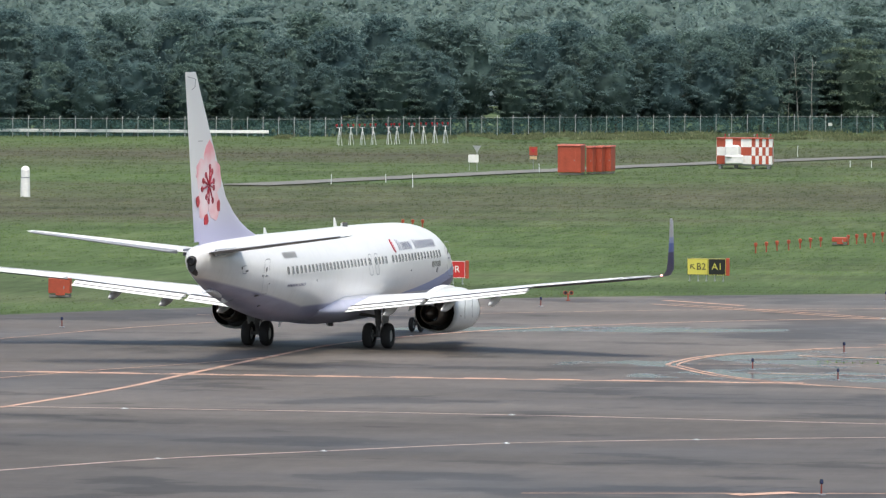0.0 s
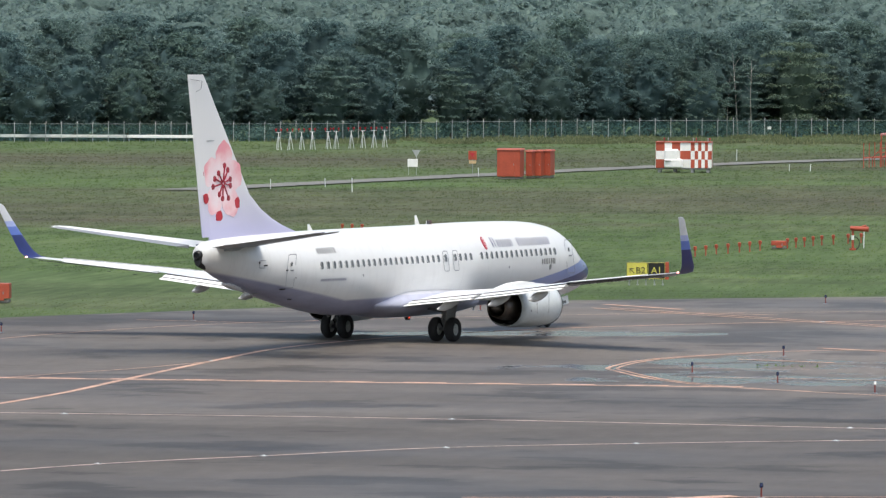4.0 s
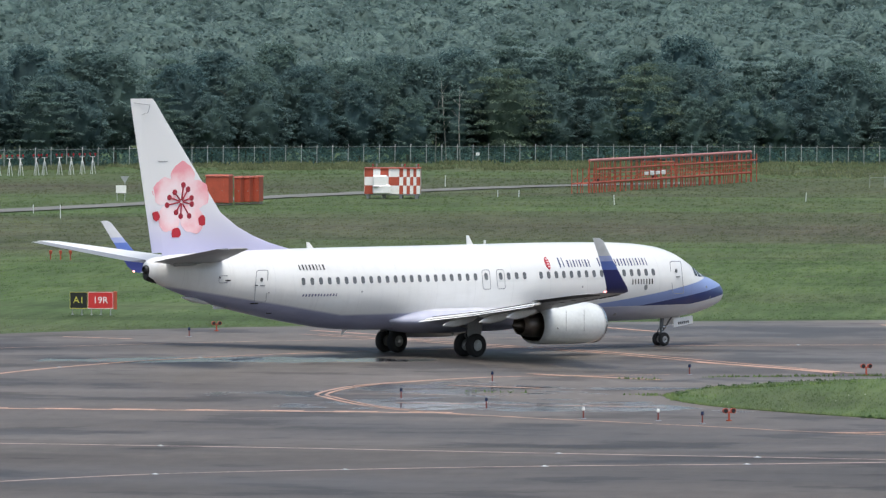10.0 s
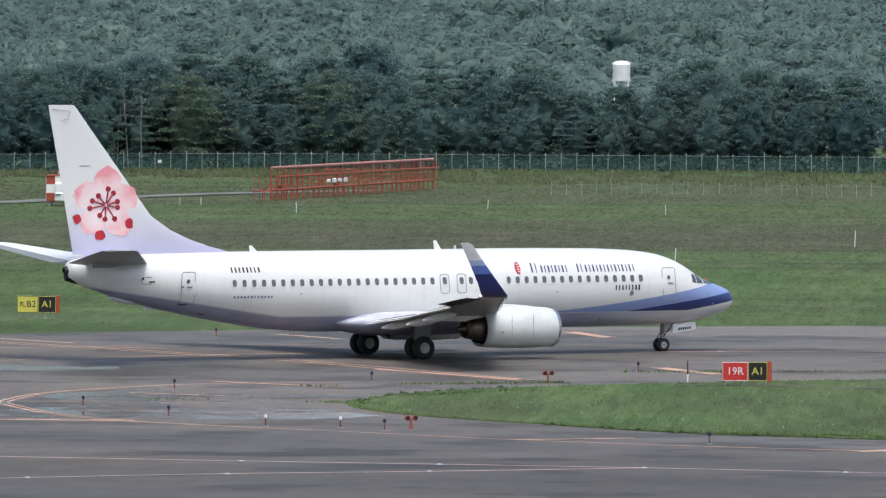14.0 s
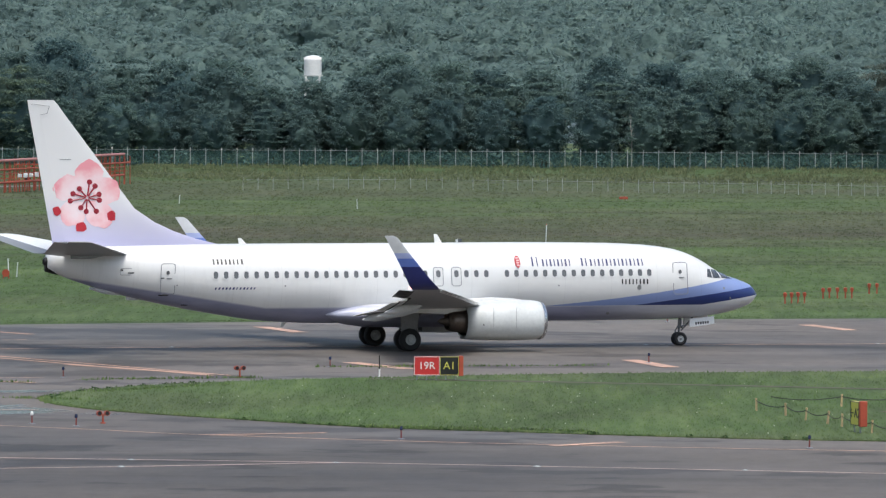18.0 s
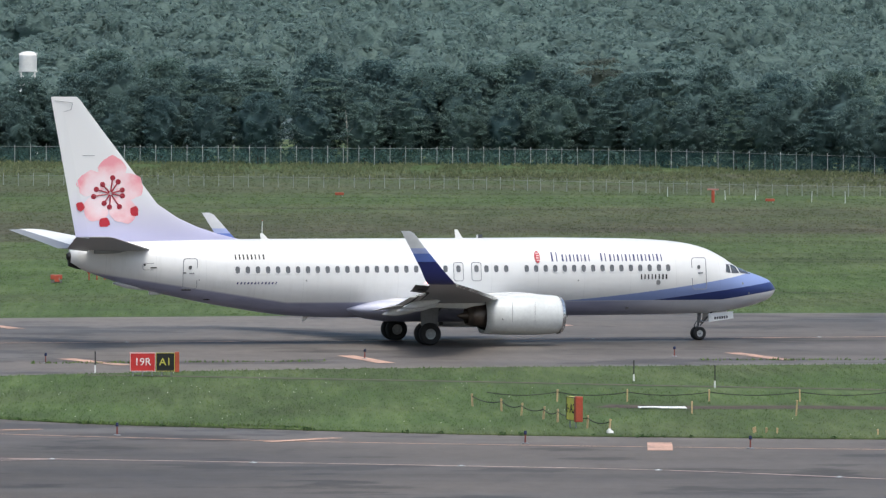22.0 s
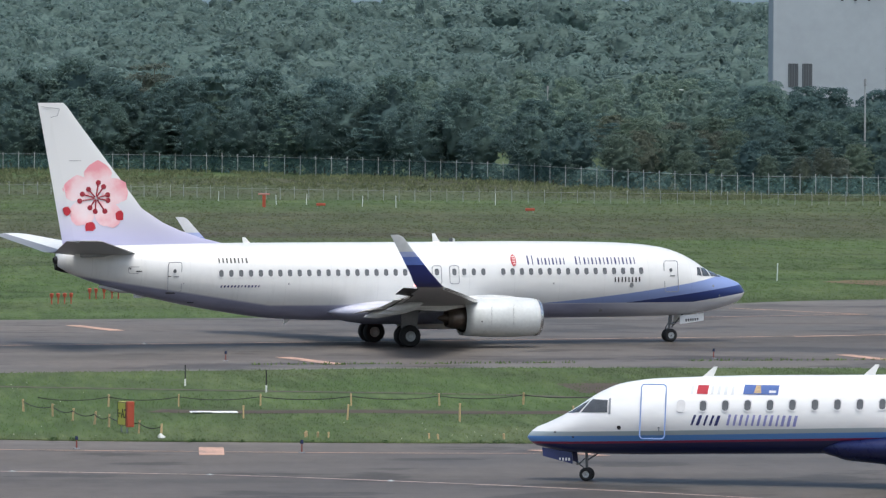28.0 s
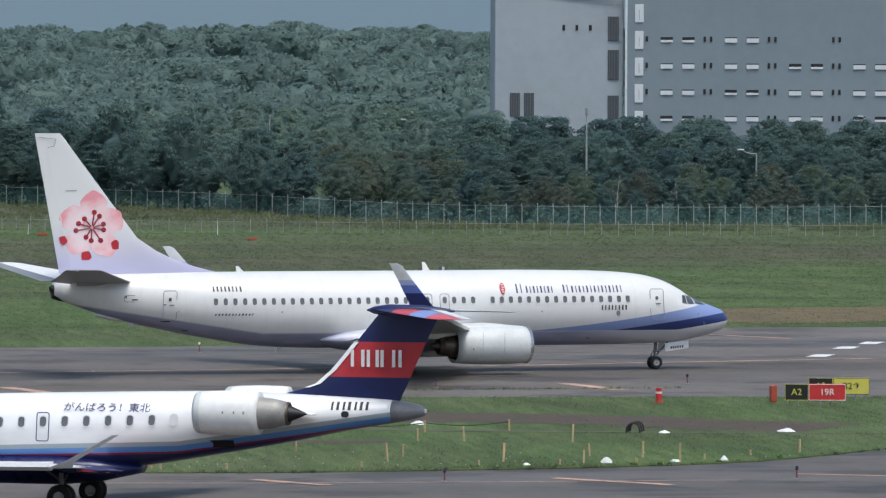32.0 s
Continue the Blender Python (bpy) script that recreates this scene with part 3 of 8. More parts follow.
def build_ground():
    radii = [0, 60, 150, 230, 300, 340, 380, 420, 470, 530, 600, 680, 770, 870, 980, 1100, 1250, 1450, 1700, 2000, 2350, 2750, 3200, 3700, 4100, 4400]
    pts, faces, n = [(0, 0, -0.06)], [], 120
    for r in radii[1:]:
        for i in range(n):
            x, y = r * math.sin(6.2832 * i / n), r * math.cos(6.2832 * i / n)
            pts.append((x, y, terrain_height(x, y)))
    faces += [(0, 1 + i, 1 + (i + 1) % n) for i in range(n)]
    for k in range(len(radii) - 2):
        for i in range(n):
            j = (i + 1) % n
            faces.append((1 + k * n + i, 1 + (k + 1) * n + i, 1 + (k + 1) * n + j, 1 + k * n + j))
    g = solid("ground", (pts, faces), GRASS, "airfield grassland in green and dry brown strips, wooded hills beyond", "ground", "structure", smooth="all")
    g.data.materials.append(FOREST_FLOOR)
    for f in g.data.polygons:
        c = f.center
        if math.hypot(c.x, c.y) > 1100:
            f.material_index = 1
    return g


build_ground()
solid("taxiway", slab(smooth_line(FAR_EDGE, 4) + [(260, 470), (260, 40), (-150, 40)], 0.0, -0.12), ASPHALT,
      "worn grey asphalt taxiways with stains, rubber and wet patches", "taxiway", "structure")
ISLAND = [(-22.6, 292), (-21, 298.5), (-16.8, 304.8), (-10, 309.8), (0, 315.2), (18, 320.3), (32, 323.2), (50, 323), (70, 322.6), (92, 323), (120, 326),
          (120, 318), (88, 309), (68, 292), (60, 283), (55, 277), (48.2, 268.2), (42, 264.6), (37, 263), (27, 261.2), (15, 262.2), (7, 263.6), (-2, 267.4), (-8, 270.2), (-13.5, 275.4), (-19.2, 281.4), (-22, 287)]
solid("grass_island", slab(smooth_line(ISLAND + ISLAND[:1], 3)[:-1], 0.045, -0.05), LAWN,
      "green grass island between two taxiways with clover and bare strips", "grass", "structure")
ROAD_LINE = smooth_line([(-112.6, 577), (-104.4, 609), (-95, 644), (-87.8, 671), (-78, 700), (-69, 722), (-55, 742)])
def ragged(line, width, z):
    """A track whose edges wander where grass has grown over them."""
    l = np.array(smooth_line(line, 8))
    d = np.gradient(l, axis=0)
    d /= np.linalg.norm(d, axis=1, keepdims=True)
    side = np.stack([-d[:, 1], d[:, 0]], 1)
    pts = []
    for k, (p, n) in enumerate(zip(l, side)):
        for s in (-1, 1):
            w = width / 2 * (1 + 0.30 * noise.noise((k * 0.11, s * 5.0, 0)) + 0.16 * noise.noise((k * 0.6, s * 9.0, 0)))
            pts.append((*(p + n * s * w), z))
    return pts, [(2 * k + 1, 2 * k, 2 * k + 2, 2 * k + 3) for k in range(len(l) - 1)]


solid("service_road", ragged(ROAD_LINE, 5.0, 0.03), ROAD, "pale grey service road across the field", "road", "structure")
solid("footpath", ribbon(smooth_line([(-9, 309), (-4.8, 308.2), (7.5, 304.6), (18, 301), (29.6, 297.4), (37.8, 291.9), (57.5, 289.2), (72, 291)]), 0.9, 0.062), PATH,
      "narrow pale path across the grass island", "path", "structure")
solid("furrow", ribbon(smooth_line([(-150, 492), (-107.9, 477.7), (-90, 470), (-73.5, 462.5), (-53, 455.6), (-10, 438.5), (30.9, 420.7), (70, 402)]), 0.28, -0.04), SOIL, "thin dark furrow across the mown field", "furrow", "structure")
solid("soil_strip", ribbon(smooth_line([(13.4, 284.2), (17, 283.2), (22, 283.8), (28.1, 282.8), (35, 283.6)]), 2.4, 0.055), SOIL, "strip of bare brown soil in the grass", "soil", "structure")
solid("dry_patch", ragged([(71, 437), (80, 441), (92, 445), (112, 451)], 26, -0.035), DRY, "reddish dry bare patch in the field", "soil", "structure")
solid("soil_strip", ragged([(33, 303.5), (41, 303.6), (46, 301.6), (50.5, 297.5), (56, 293.8)], 8.5, 0.055), SOIL, "dug-over patch of bare brown soil", "soil", "structure")


def painted(line, width, label, material=None, z=0.012):
    return solid("taxiway_marking", ribbon(line, width, z), material or ORANGE_LINE, label, "marking", "structure")


LINE_A = smooth_line([(-150, 250), (-58.4, 251.4), (-38.6, 251.1), (-23.4, 249), (-8.4, 247), (6.3, 243.8), (13.4, 241.8), (19, 238.6), (25.7, 233.8), (34, 226), (45, 212)])
LINE_B = smooth_line([(-56, 205), (-50.2, 216.5), (-46.3, 223.4), (-41.7, 228.7), (-36.3, 234.5), (-30, 238.2), (-23.2, 241.4), (-16.1, 243.8), (-8.5, 246.9)])
LINE_D = smooth_line([(-58.2, 250.7), (-56.6, 264), (-56.1, 275.7), (-55.4, 291), (-54.4, 304), (-51.0, 315.4), (-47.6, 322), (-41, 330), (-31, 337.5), (-18, 342), (0, 346.5), (20, 351.5), (51.5, 361), (73.3, 369.4), (110, 384)])
LOOP = smooth_line([(-24, 309.5), (-31, 306.4), (-34, 302.9), (-36.9, 297), (-37.7, 290), (-36.9, 286.6), (-34.3, 280.2), (-31, 275.6), (-26.8, 272.5), (-19, 267.6), (-14.5, 264.5), (-4, 260), (10, 256.5), (26, 254.6), (45, 255.5)])
painted(LINE_A, 0.25, "thin worn taxiway centre line", PALE_LINE)
painted(LINE_B, 0.24, "thin worn curving centre line", PALE_LINE)
painted(LINE_D, 0.32, "worn orange lead line that curves along the taxiway")
painted(smooth_line([(-64, 268), (-60.2, 278.2), (-57.4, 284.4), (-55.4, 290.7)]), 0.15, "worn orange lead-in line")
painted(LOOP, 0.20, "worn orange line round the shoulder")
painted([(x + 0.42, y) for x, y in LOOP[6:48]], 0.16, "worn orange inner line round the shoulder", z=0.016)
painted([(-150, 275.4), (-80, 275.5), (-31, 275.6)], 0.5, "orange broken edge line", z=0.014)
for k in range(12):
    painted([(-66 + k * 1.9 * 1.62, 275.9), (-64.2 + k * 1.9 * 1.62, 275.8)], 0.65, "orange dash of the broken edge line", z=0.018)
painted(smooth_line([(-73.5, 292), (-70.4, 303), (-66.7, 316), (-61, 327.4), (-50, 338), (-40, 344.6), (-28, 349.5)]), 0.16, "thin orange edge line", z=0.016)
painted(smooth_line([(-32, 210.2), (-28.6, 211.0), (-24.4, 212.0), (-20.5, 212.9), (-15, 213.8)]), 0.22, "thin worn orange line", z=0.014)
painted([(-25.4, 211.0), (-23.6, 212.6)], 0.8, "orange shoulder stripe", z=0.018)
painted([(-66.6, 330), (-60.5, 328.2)], 0.2, "short orange line")
painted([(-46.3, 349), (-29.4, 331.1), (-16.4, 312.0)], 0.26, "orange line across the taxiway", z=0.018)
painted([(-45.4, 349.4), (-28.6, 331.6), (-15.6, 312.4)], 0.26, "orange line across the taxiway", z=0.02)
for a, b, w in (((-33.0, 298), (-28.6, 296), 0.35), ((-30.5, 309), (-24, 304.4), 0.5), ((-36.5, 289.5), (-29, 290), 0.12), ((-33.5, 283), (-22, 281.5), 0.2),
                ((-16.7, 367.2), (-14.2, 360.2), 0.9), ((-10.5, 326), (-7.5, 319.5), 0.9), ((3.0, 330.4), (4.9, 322.8), 0.9), ((13.1, 374), (15.3, 367), 0.9),
                ((22.2, 335.2), (24.4, 327.4), 0.9), ((50.7, 338.5), (52.4, 331.5), 0.9), ((-23.8, 322.2), (-16.5, 313), 0.6), ((-14, 264), (-9.5, 266), 0.45),
                ((-0.6, 258.1), (2.1, 260.9), 0.6), ((26.5, 256.7), (28.9, 252.9), 0.6), ((38.1, 257.1), (41.9, 252.5), 0.6), ((48, 259.2), (54, 256.6), 0.35),
                ((49.9, 387), (60, 391.4), 0.3), ((53.2, 400.9), (60, 391.0), 0.3), ((66.5, 409), (70, 404.4), 0.3), ((69.6, 404.8), (73.3, 398.4), 0.5), ((-32.1, 361.3), (-28.2, 355.8), 0.5), ((-46.3, 353.6), (-41.5, 348.3), 0.5), ((-41, 344.4), (-36, 343), 0.3), ((-57.9, 343.4), (-54, 341.6), 0.35)):
    painted([a, b], w, "orange shoulder stripe", z=0.022)
solid("taxiway_marking", slab([(13.65, 253.7), (14.6, 253.7), (14.85, 258.6), (13.9, 258.6)], 0.02, 0.001), ORANGE_LINE, "orange painted patch", "marking", "structure")
painted(smooth_line([(51.3, 360.0), (56.6, 362.6), (60.8, 364.6), (73.3, 369.5), (90, 376)]), 0.36, "fresh orange stretch of the lead line", z=0.026)
for x, y in ((70.4, 373.4), (74.0, 384.6), (76.9, 391.8)):
    painted([(x - 0.6, y - 1.7), (x + 0.6, y + 1.7)], 1.1, "white painted bar", WHITE_LINE)


# ---- grass and weeds ----
def blades(spots, low, high, wide, seed):
    """Three-cornered blades at spots (n, 2)."""
    g = np.random.default_rng(seed)
    n = len(spots)
    a = g.uniform(0, 6.2832, n)
    h = g.uniform(low, high, n)
    w = wide * g.uniform(0.6, 1.4, n)
    base = np.concatenate([spots, np.full((n, 1), 0.03)], 1)
    side = np.stack([np.cos(a) * w, np.sin(a) * w, 0 * a], 1)
    tip = np.stack([g.normal(0, 0.35, n) * h, g.normal(0, 0.35, n) * h, h], 1)
    up = np.stack([g.normal(0, 0.12, n), g.normal(0, 0.10, n) - 0.5, np.ones(n)], 1)
    side *= np.where(side[:, :1] < 0, -1, 1)
    return np.stack([base - side, base + side, base + tip], 1), up / np.linalg.norm(up, axis=1, keepdims=True)


def leafy(made, material=None):
    return made[0], material or BLADES, made[1]


def inside(poly, pts):
    """Which of the points lie in the outline."""
    x, y = pts[:, 0], pts[:, 1]
    hit = np.zeros(len(pts), bool)
    for (x0, y0), (x1, y1) in zip(poly, poly[1:] + poly[:1]):
        cross = ((y0 > y) != (y1 > y)) & (x < (x1 - x0) * (y - y0) / (y1 - y0 + 1e-9) + x0)
        hit ^= cross
    return hit


def spots_in(poly, count, x0, x1, y0, y1, seed):
    g = np.random.default_rng(seed)
    p = np.stack([g.uniform(x0, x1, count), g.uniform(y0, y1, count)], 1)
    return p[inside(poly, p)]


def along(line, count, spread, seed, inset=0.0):
    g = np.random.default_rng(seed)
    l = np.array(line)
    d = np.r_[0, np.cumsum(np.hypot(*np.diff(l, axis=0).T))]
    s = g.uniform(0, d[-1], count)
    p = np.stack([np.interp(s, d, l[:, 0]), np.interp(s, d, l[:, 1])], 1)
    return p + g.normal(0, spread, p.shape)


island_curve = smooth_line(ISLAND + ISLAND[:1], 3)
lawn = np.concatenate([spots_in(island_curve, 90000, -24, 75, 258, 326, 1), along(island_curve[:60], 3500, 0.12, 2), along(island_curve[48:], 3500, 0.12, 3)])
bare = [p for l in (((13.4, 284.2), (35, 283.2)), ((35, 305.5), (50, 301)), ((35, 301.5), (54, 294.5)), ((-4.8, 308.2), (37.8, 291.9)), ((37.8, 291.9), (72, 290.5))) for p in zip(np.linspace(l[0][0], l[1][0], 40), np.linspace(l[0][1], l[1][1], 40))]
near = np.min([np.abs(lawn[:, 0] - x) + 0.8 * np.abs(lawn[:, 1] - y) for x, y in bare], axis=0)
lawn = lawn[near > 1.6]
tufts = new("grass_tufts", cards("grass_tufts", *leafy(blades(lawn, 0.025, 0.12, 0.035, 4), LAWN_TUFTS)))
tagged(tufts, "short green grass blades on the island", "grass", kind="stuff")
verge = np.array(smooth_line(FAR_EDGE, 4))
far_grass = np.concatenate([along(verge + np.array([-0.3, 1.0 + k * k * 0.9]), 5000, 0.5 + 0.3 * k, 10 + k) for k in range(6)])
far_grass = far_grass[~inside(smooth_line(FAR_EDGE, 4) + [(260, 470), (260, 40), (-150, 40)], far_grass)]
tagged(new("verge_grass", cards("verge_grass", *leafy(blades(far_grass, 0.02, 0.07, 0.05, 5), TUFTS))), "rough green grass along the taxiway's far edge", "grass", kind="stuff")
weed_rows = [([(-24, 291), (-21, 290)], 60), ([(-31.5, 292.5), (-29, 291.5)], 26), ([(-24.5, 291), (-21, 289.5)], 60), ([(-26, 305), (-24, 304.2)], 40), ([(-22, 307), (-14, 310)], 260),
             ([(-8, 270), (1, 267.2)], 500), ([(-12, 320.5), (2, 324)], 260), ([(20, 326.6), (36, 329)], 300), ([(42, 331), (56, 333)], 200), ([(30, 262), (44, 266)], 300), ([(-21, 296), (-15, 304)], 250)]
weeds = np.concatenate([along(l, n, 0.22, 30 + i) for i, (l, n) in enumerate(weed_rows)])
tagged(new("weeds", cards("weeds", *leafy(blades(weeds, 0.03, 0.16, 0.05, 6)))), "dark green weeds growing in cracks and along edges", "weeds", kind="stuff")
# standing tufts all over the mown field, from the taxiway's edge to the fence bank
gf = np.random.default_rng(90)
fy = 1 / gf.uniform(1 / 850, 1 / 392, 90000)
field = np.stack([fy * np.tan(np.radians(gf.uniform(-14.2, 12.6, 90000))), fy], 1)
paved = smooth_line(FAR_EDGE, 4) + [(260, 470), (260, 40), (-150, 40)]
road = np.array(ROAD_LINE)
off_road = np.abs(field[:, 0] - np.interp(field[:, 1], road[:, 1], road[:, 0], -999, -999)) > 4.2
field = field[~inside(paved, field) & off_road]
field = np.repeat(field, 3, axis=0) + gf.normal(0, 0.10, (len(field) * 3, 2))
scale = np.clip(field[:, 1] / 600, 0.6, 1.3)
made = blades(field, 0.03, 0.15, 0.075, 91)
foot = made[0].mean(axis=1, keepdims=True) * np.array([1, 1, 0])
made = (foot + (made[0] - foot) * scale[:, None, None] - np.array([0, 0, 0.09]), made[1])
tagged(new("field_grass", cards("field_grass", *leafy(made, TUFTS))), "standing tufts of green and dry grass over the airfield", "grass", kind="stuff")
clover = np.concatenate([spots_in(island_curve, 110, -20, 12, 264, 312, 7), spots_in(island_curve, 60, 20, 60, 262, 275, 8)])
dots = np.concatenate([clover, np.full((len(clover), 1), 0.08)], 1)[:, None, :] + np.array([[-0.016, 0, -0.014], [0.016, 0, -0.014], [0.014, 0.01, 0.014], [-0.014, 0.01, 0.014]])
tagged(new("clover_flowers", cards("clover_flowers", dots, FLOWER)), "scattered small white clover flowers in the grass", "flowers", kind="stuff")


# ---- things on the airfield ----
def edge_light(x, y, face=0, head=None, tall=0.5):
    e = thing("edge_light", "short dark red edge light post with a dark blue lamp", "taxiway light", "edge lights", pose(x, y, 0))
    part("base_plate", turned([(0.0, 0.14), (0.03, 0.14), (0.05, 0.06)], 12, Matrix.Rotation(radians(-90), 4, "Y")), STEEL, e)
    part("post", rod((0, 0, 0.03), (0, 0, tall - 0.14), 0.032, 0.028, 8), POST_RED, e, "dark red post")
    part("lamp", joined(rod((0, 0, tall - 0.15), (0, 0, tall - 0.11), 0.05, 0.066, 10), rod((0, 0, tall - 0.11), (0, 0, tall), 0.066, 0.05, 10)), head or LAMP_BLUE, e, "dark blue lamp head", True)
    return e


FIRST_LIGHT = edge_light(-33.6, 285.7)
for x, y in ((-29.2, 278.5), (-31.3, 301.0), (-23.1, 309.5), (-19.6, 269.6), (-63.6, 329.4), (-34.9, 356.9), (-22.7, 211.8), (-6.45, 262.2), (-11.3, 321.4), (9.2, 257.7), (3.9, 327.2),
             (17.6, 255.0), (19.1, 331.1), (43.6, 334.4), (33.6, 255.1), (47.4, 256.2), (56.9, 338.1), (-70.1, 314.9), (-51.5, 344.5)):
    copy_thing(FIRST_LIGHT, pose(x, y, 0))
for x, y in ((-24.6, 272.2), (-21.5, 271.3)):
    e = edge_light(x, y, head=WHITE)
    tagged(e, "short dark edge light post with a white lamp cap")
for x, y in ((35.9, 378.0), (5.5, 377)):
    e = edge_light(x, y, head=WHITE, tall=0.62)
    tagged(e, "short edge light post with a white lamp cap beside the grass")


def guard_light(x, y, z=0.0):
    g = thing("guard_light", "orange-red runway guard light with two hooded lamps on a post", "runway light", "guard lights", pose(x, y, z, 0, 0, 20))
    part("post", joined(rod((0, 0, 0), (0, 0, 0.32), 0.04), rod((0, 0, 0), (0, 0, 0.04), 0.12, n=12)), RED, g)
    part("crossbar", block(0, 0, 0.35, 0.5, 0.08, 0.06), RED, g)
    for s in (-1, 1):
        lamp = part("lamp_head", rod((s * 0.16, 0.12, 0.41), (s * 0.16, -0.10, 0.41), 0.10, 0.11, 14), RED, g, "hooded orange lamp head")
        part("lens", rod((s * 0.16, -0.102, 0.41), (s * 0.16, -0.11, 0.41), 0.085, n=14), NEAR_BLACK, lamp, "dark lens")
    return g


for x, y in ((-18.7, 272.0), (-15.1, 311.3), (-51.2, 352.2)):
    guard_light(x, y)


def taxi_sign(x, y, turn, panels, label, height=0.88, lift=0.26, end=True):
    """A box sign on short legs. panels: (width, face, text, letter material)."""
    s = thing("taxiway_sign", label, "sign", "taxiway signs", pose(x, y, 0.03, 0, 0, turn))
    total = sum(p[0] for p in panels)
    at = -total / 2
    for w, face, text, ink in panels:
        p = part("panel", block(at + w / 2, 0, lift + height / 2, w - 0.015, 0.22, height, 0.02), face, s, "sign face reading " + text.replace(" ", ""))
        part("rim", joined(block(at + w / 2, -0.115, lift + height - 0.02, w - 0.02, 0.02, 0.022, 0.004), block(at + w / 2, -0.115, lift + 0.02, w - 0.02, 0.02, 0.022, 0.004),
                           block(at + 0.025, -0.115, lift + height / 2, 0.02, 0.02, height - 0.02, 0.004), block(at + w - 0.025, -0.115, lift + height / 2, 0.02, 0.02, height - 0.02, 0.004)), ink, p)
        lettering(text, height * 0.56, ink, p, pose(at + w / 2, -0.122, lift + height / 2, 90, 0, 0), 0.006, "sign_text")
        at += w
    if end:
        part("end_box", block(total / 2 + 0.10, 0.02, lift + height / 2, 0.2, 0.3, height + 0.06, 0.02), RED, s, "orange-red power box at the end of the sign")
    for k in range(int(total / 0.5) + 1):
        lx = -total / 2 + 0.15 + k * (total - 0.3) / max(1, int(total / 0.5))
        part("leg", joined(rod((lx, 0, -0.05), (lx, 0, lift), 0.03, n=6), block(lx, 0, 0.0, 0.14, 0.14, 0.03, 0.008)), GALVANISED, s)
    return s


taxi_sign(-47.35, 380.0, 4, ((1.2, SIGN_YELLOW, "↖B2", BLACK), (1.0, SIGN_BLACK, "A1", SIGN_YELLOW)), "taxiway sign reading B2 in black on yellow and A1 on black", 0.94, 0.32)
taxi_sign(-61.0, 371.4, 8, ((1.0, SIGN_BLACK, "A1", SIGN_YELLOW), (1.42, SIGN_RED, "19R", WHITE)), "runway sign reading A1 on black and 19R on red", 0.94, 0.32)
taxi_sign(-6.0, 308.3, 6, ((1.18, SIGN_RED, "19R", WHITE), (0.88, SIGN_BLACK, "A1", SIGN_YELLOW)), "runway sign reading 19R on red and A1 on black", 0.86, 0.24)
taxi_sign(58.8, 313.2, -8, ((1.12, SIGN_BLACK, "A2", SIGN_YELLOW), (1.75, SIGN_RED, "19R", WHITE)), "runway sign reading A2 on black and 19R on red", 0.78, 0.3, False)
taxi_sign(61.1, 319.3, -8, ((1.18, SIGN_BLACK, "A2", SIGN_YELLOW), (1.75, SIGN_YELLOW, "B2↑", BLACK)), "taxiway sign reading A2 on black and B2 on yellow", 0.8, 0.3, False)
taxi_sign(11.45, 267.9, -72, ((0.95, SIGN_YELLOW, "←A2", BLACK),), "yellow taxiway sign seen almost from its orange side", 0.95, 0.3)
part("back_plate", block(57.6, 317.6, 0.45, 0.3, 0.5, 0.8, 0.03), RED, thing("power_box", "orange-red power box beside a runway sign", "box"), "")


def cabinet(x, y, w, d, h, turn, label, roof=True):
    c = thing("equipment_cabinet", label, "cabinet", "equipment cabinets", pose(x, y, 0.0, 0, 0, turn))
    part("body", block(0, 0, h / 2 + 0.1, w, d, h - 0.2, 0.03), RED, c)
    if roof:
        part("roof", rings([[(-w / 2 - 0.08, -d / 2 - 0.08, h), (w / 2 + 0.08, -d / 2 - 0.08, h), (w / 2 + 0.08, d / 2 + 0.08, h), (-w / 2 - 0.08, d / 2 + 0.08, h)], [(-w / 2, -d / 2, h + 0.14), (w / 2, -d / 2, h + 0.14), (w / 2, d / 2, h + 0.14), (-w / 2, d / 2, h + 0.14)]]), RED, c, "low orange-red roof")
    part("plinth", block(0, 0, 0.06, w * 0.94, d * 0.94, 0.14, 0.01), ROAD, c, "concrete plinth")
    part("door_leaf", block(w * 0.05, -d / 2 - 0.012, h / 2, w * 0.42, 0.03, h * 0.8, 0.008), RED, c)
    part("door_handle", block(w * 0.22, -d / 2 - 0.04, h * 0.5, 0.05, 0.04, 0.16, 0.01), STEEL, c)
    return c


cabinet(-91.0, 627.5, 2.2, 2.2, 2.7, -2, "large orange-red equipment cabinet on the field")
for k in range(3):
    cabinet(-89.5 + k * 0.66, 630.5 + k * 1.5, 0.60, 2.0, 2.5, -4, "narrow orange-red equipment cabinet in a row")
cabinet(-77.7, 348.6, 1.15, 0.9, 1.0, 5, "low orange-red box beside the taxiway", False)
cabinet(-46.4, 443.0, 1.0, 0.6, 0.5, 0, "small orange-red box among the approach lights", False)
cabinet(20.6, 427, 0.75, 0.5, 0.55, 5, "small orange-red box in the grass", False)
cabinet(-14.5, 431, 0.75, 0.5, 0.5, 5, "small orange-red box in the grass", False)


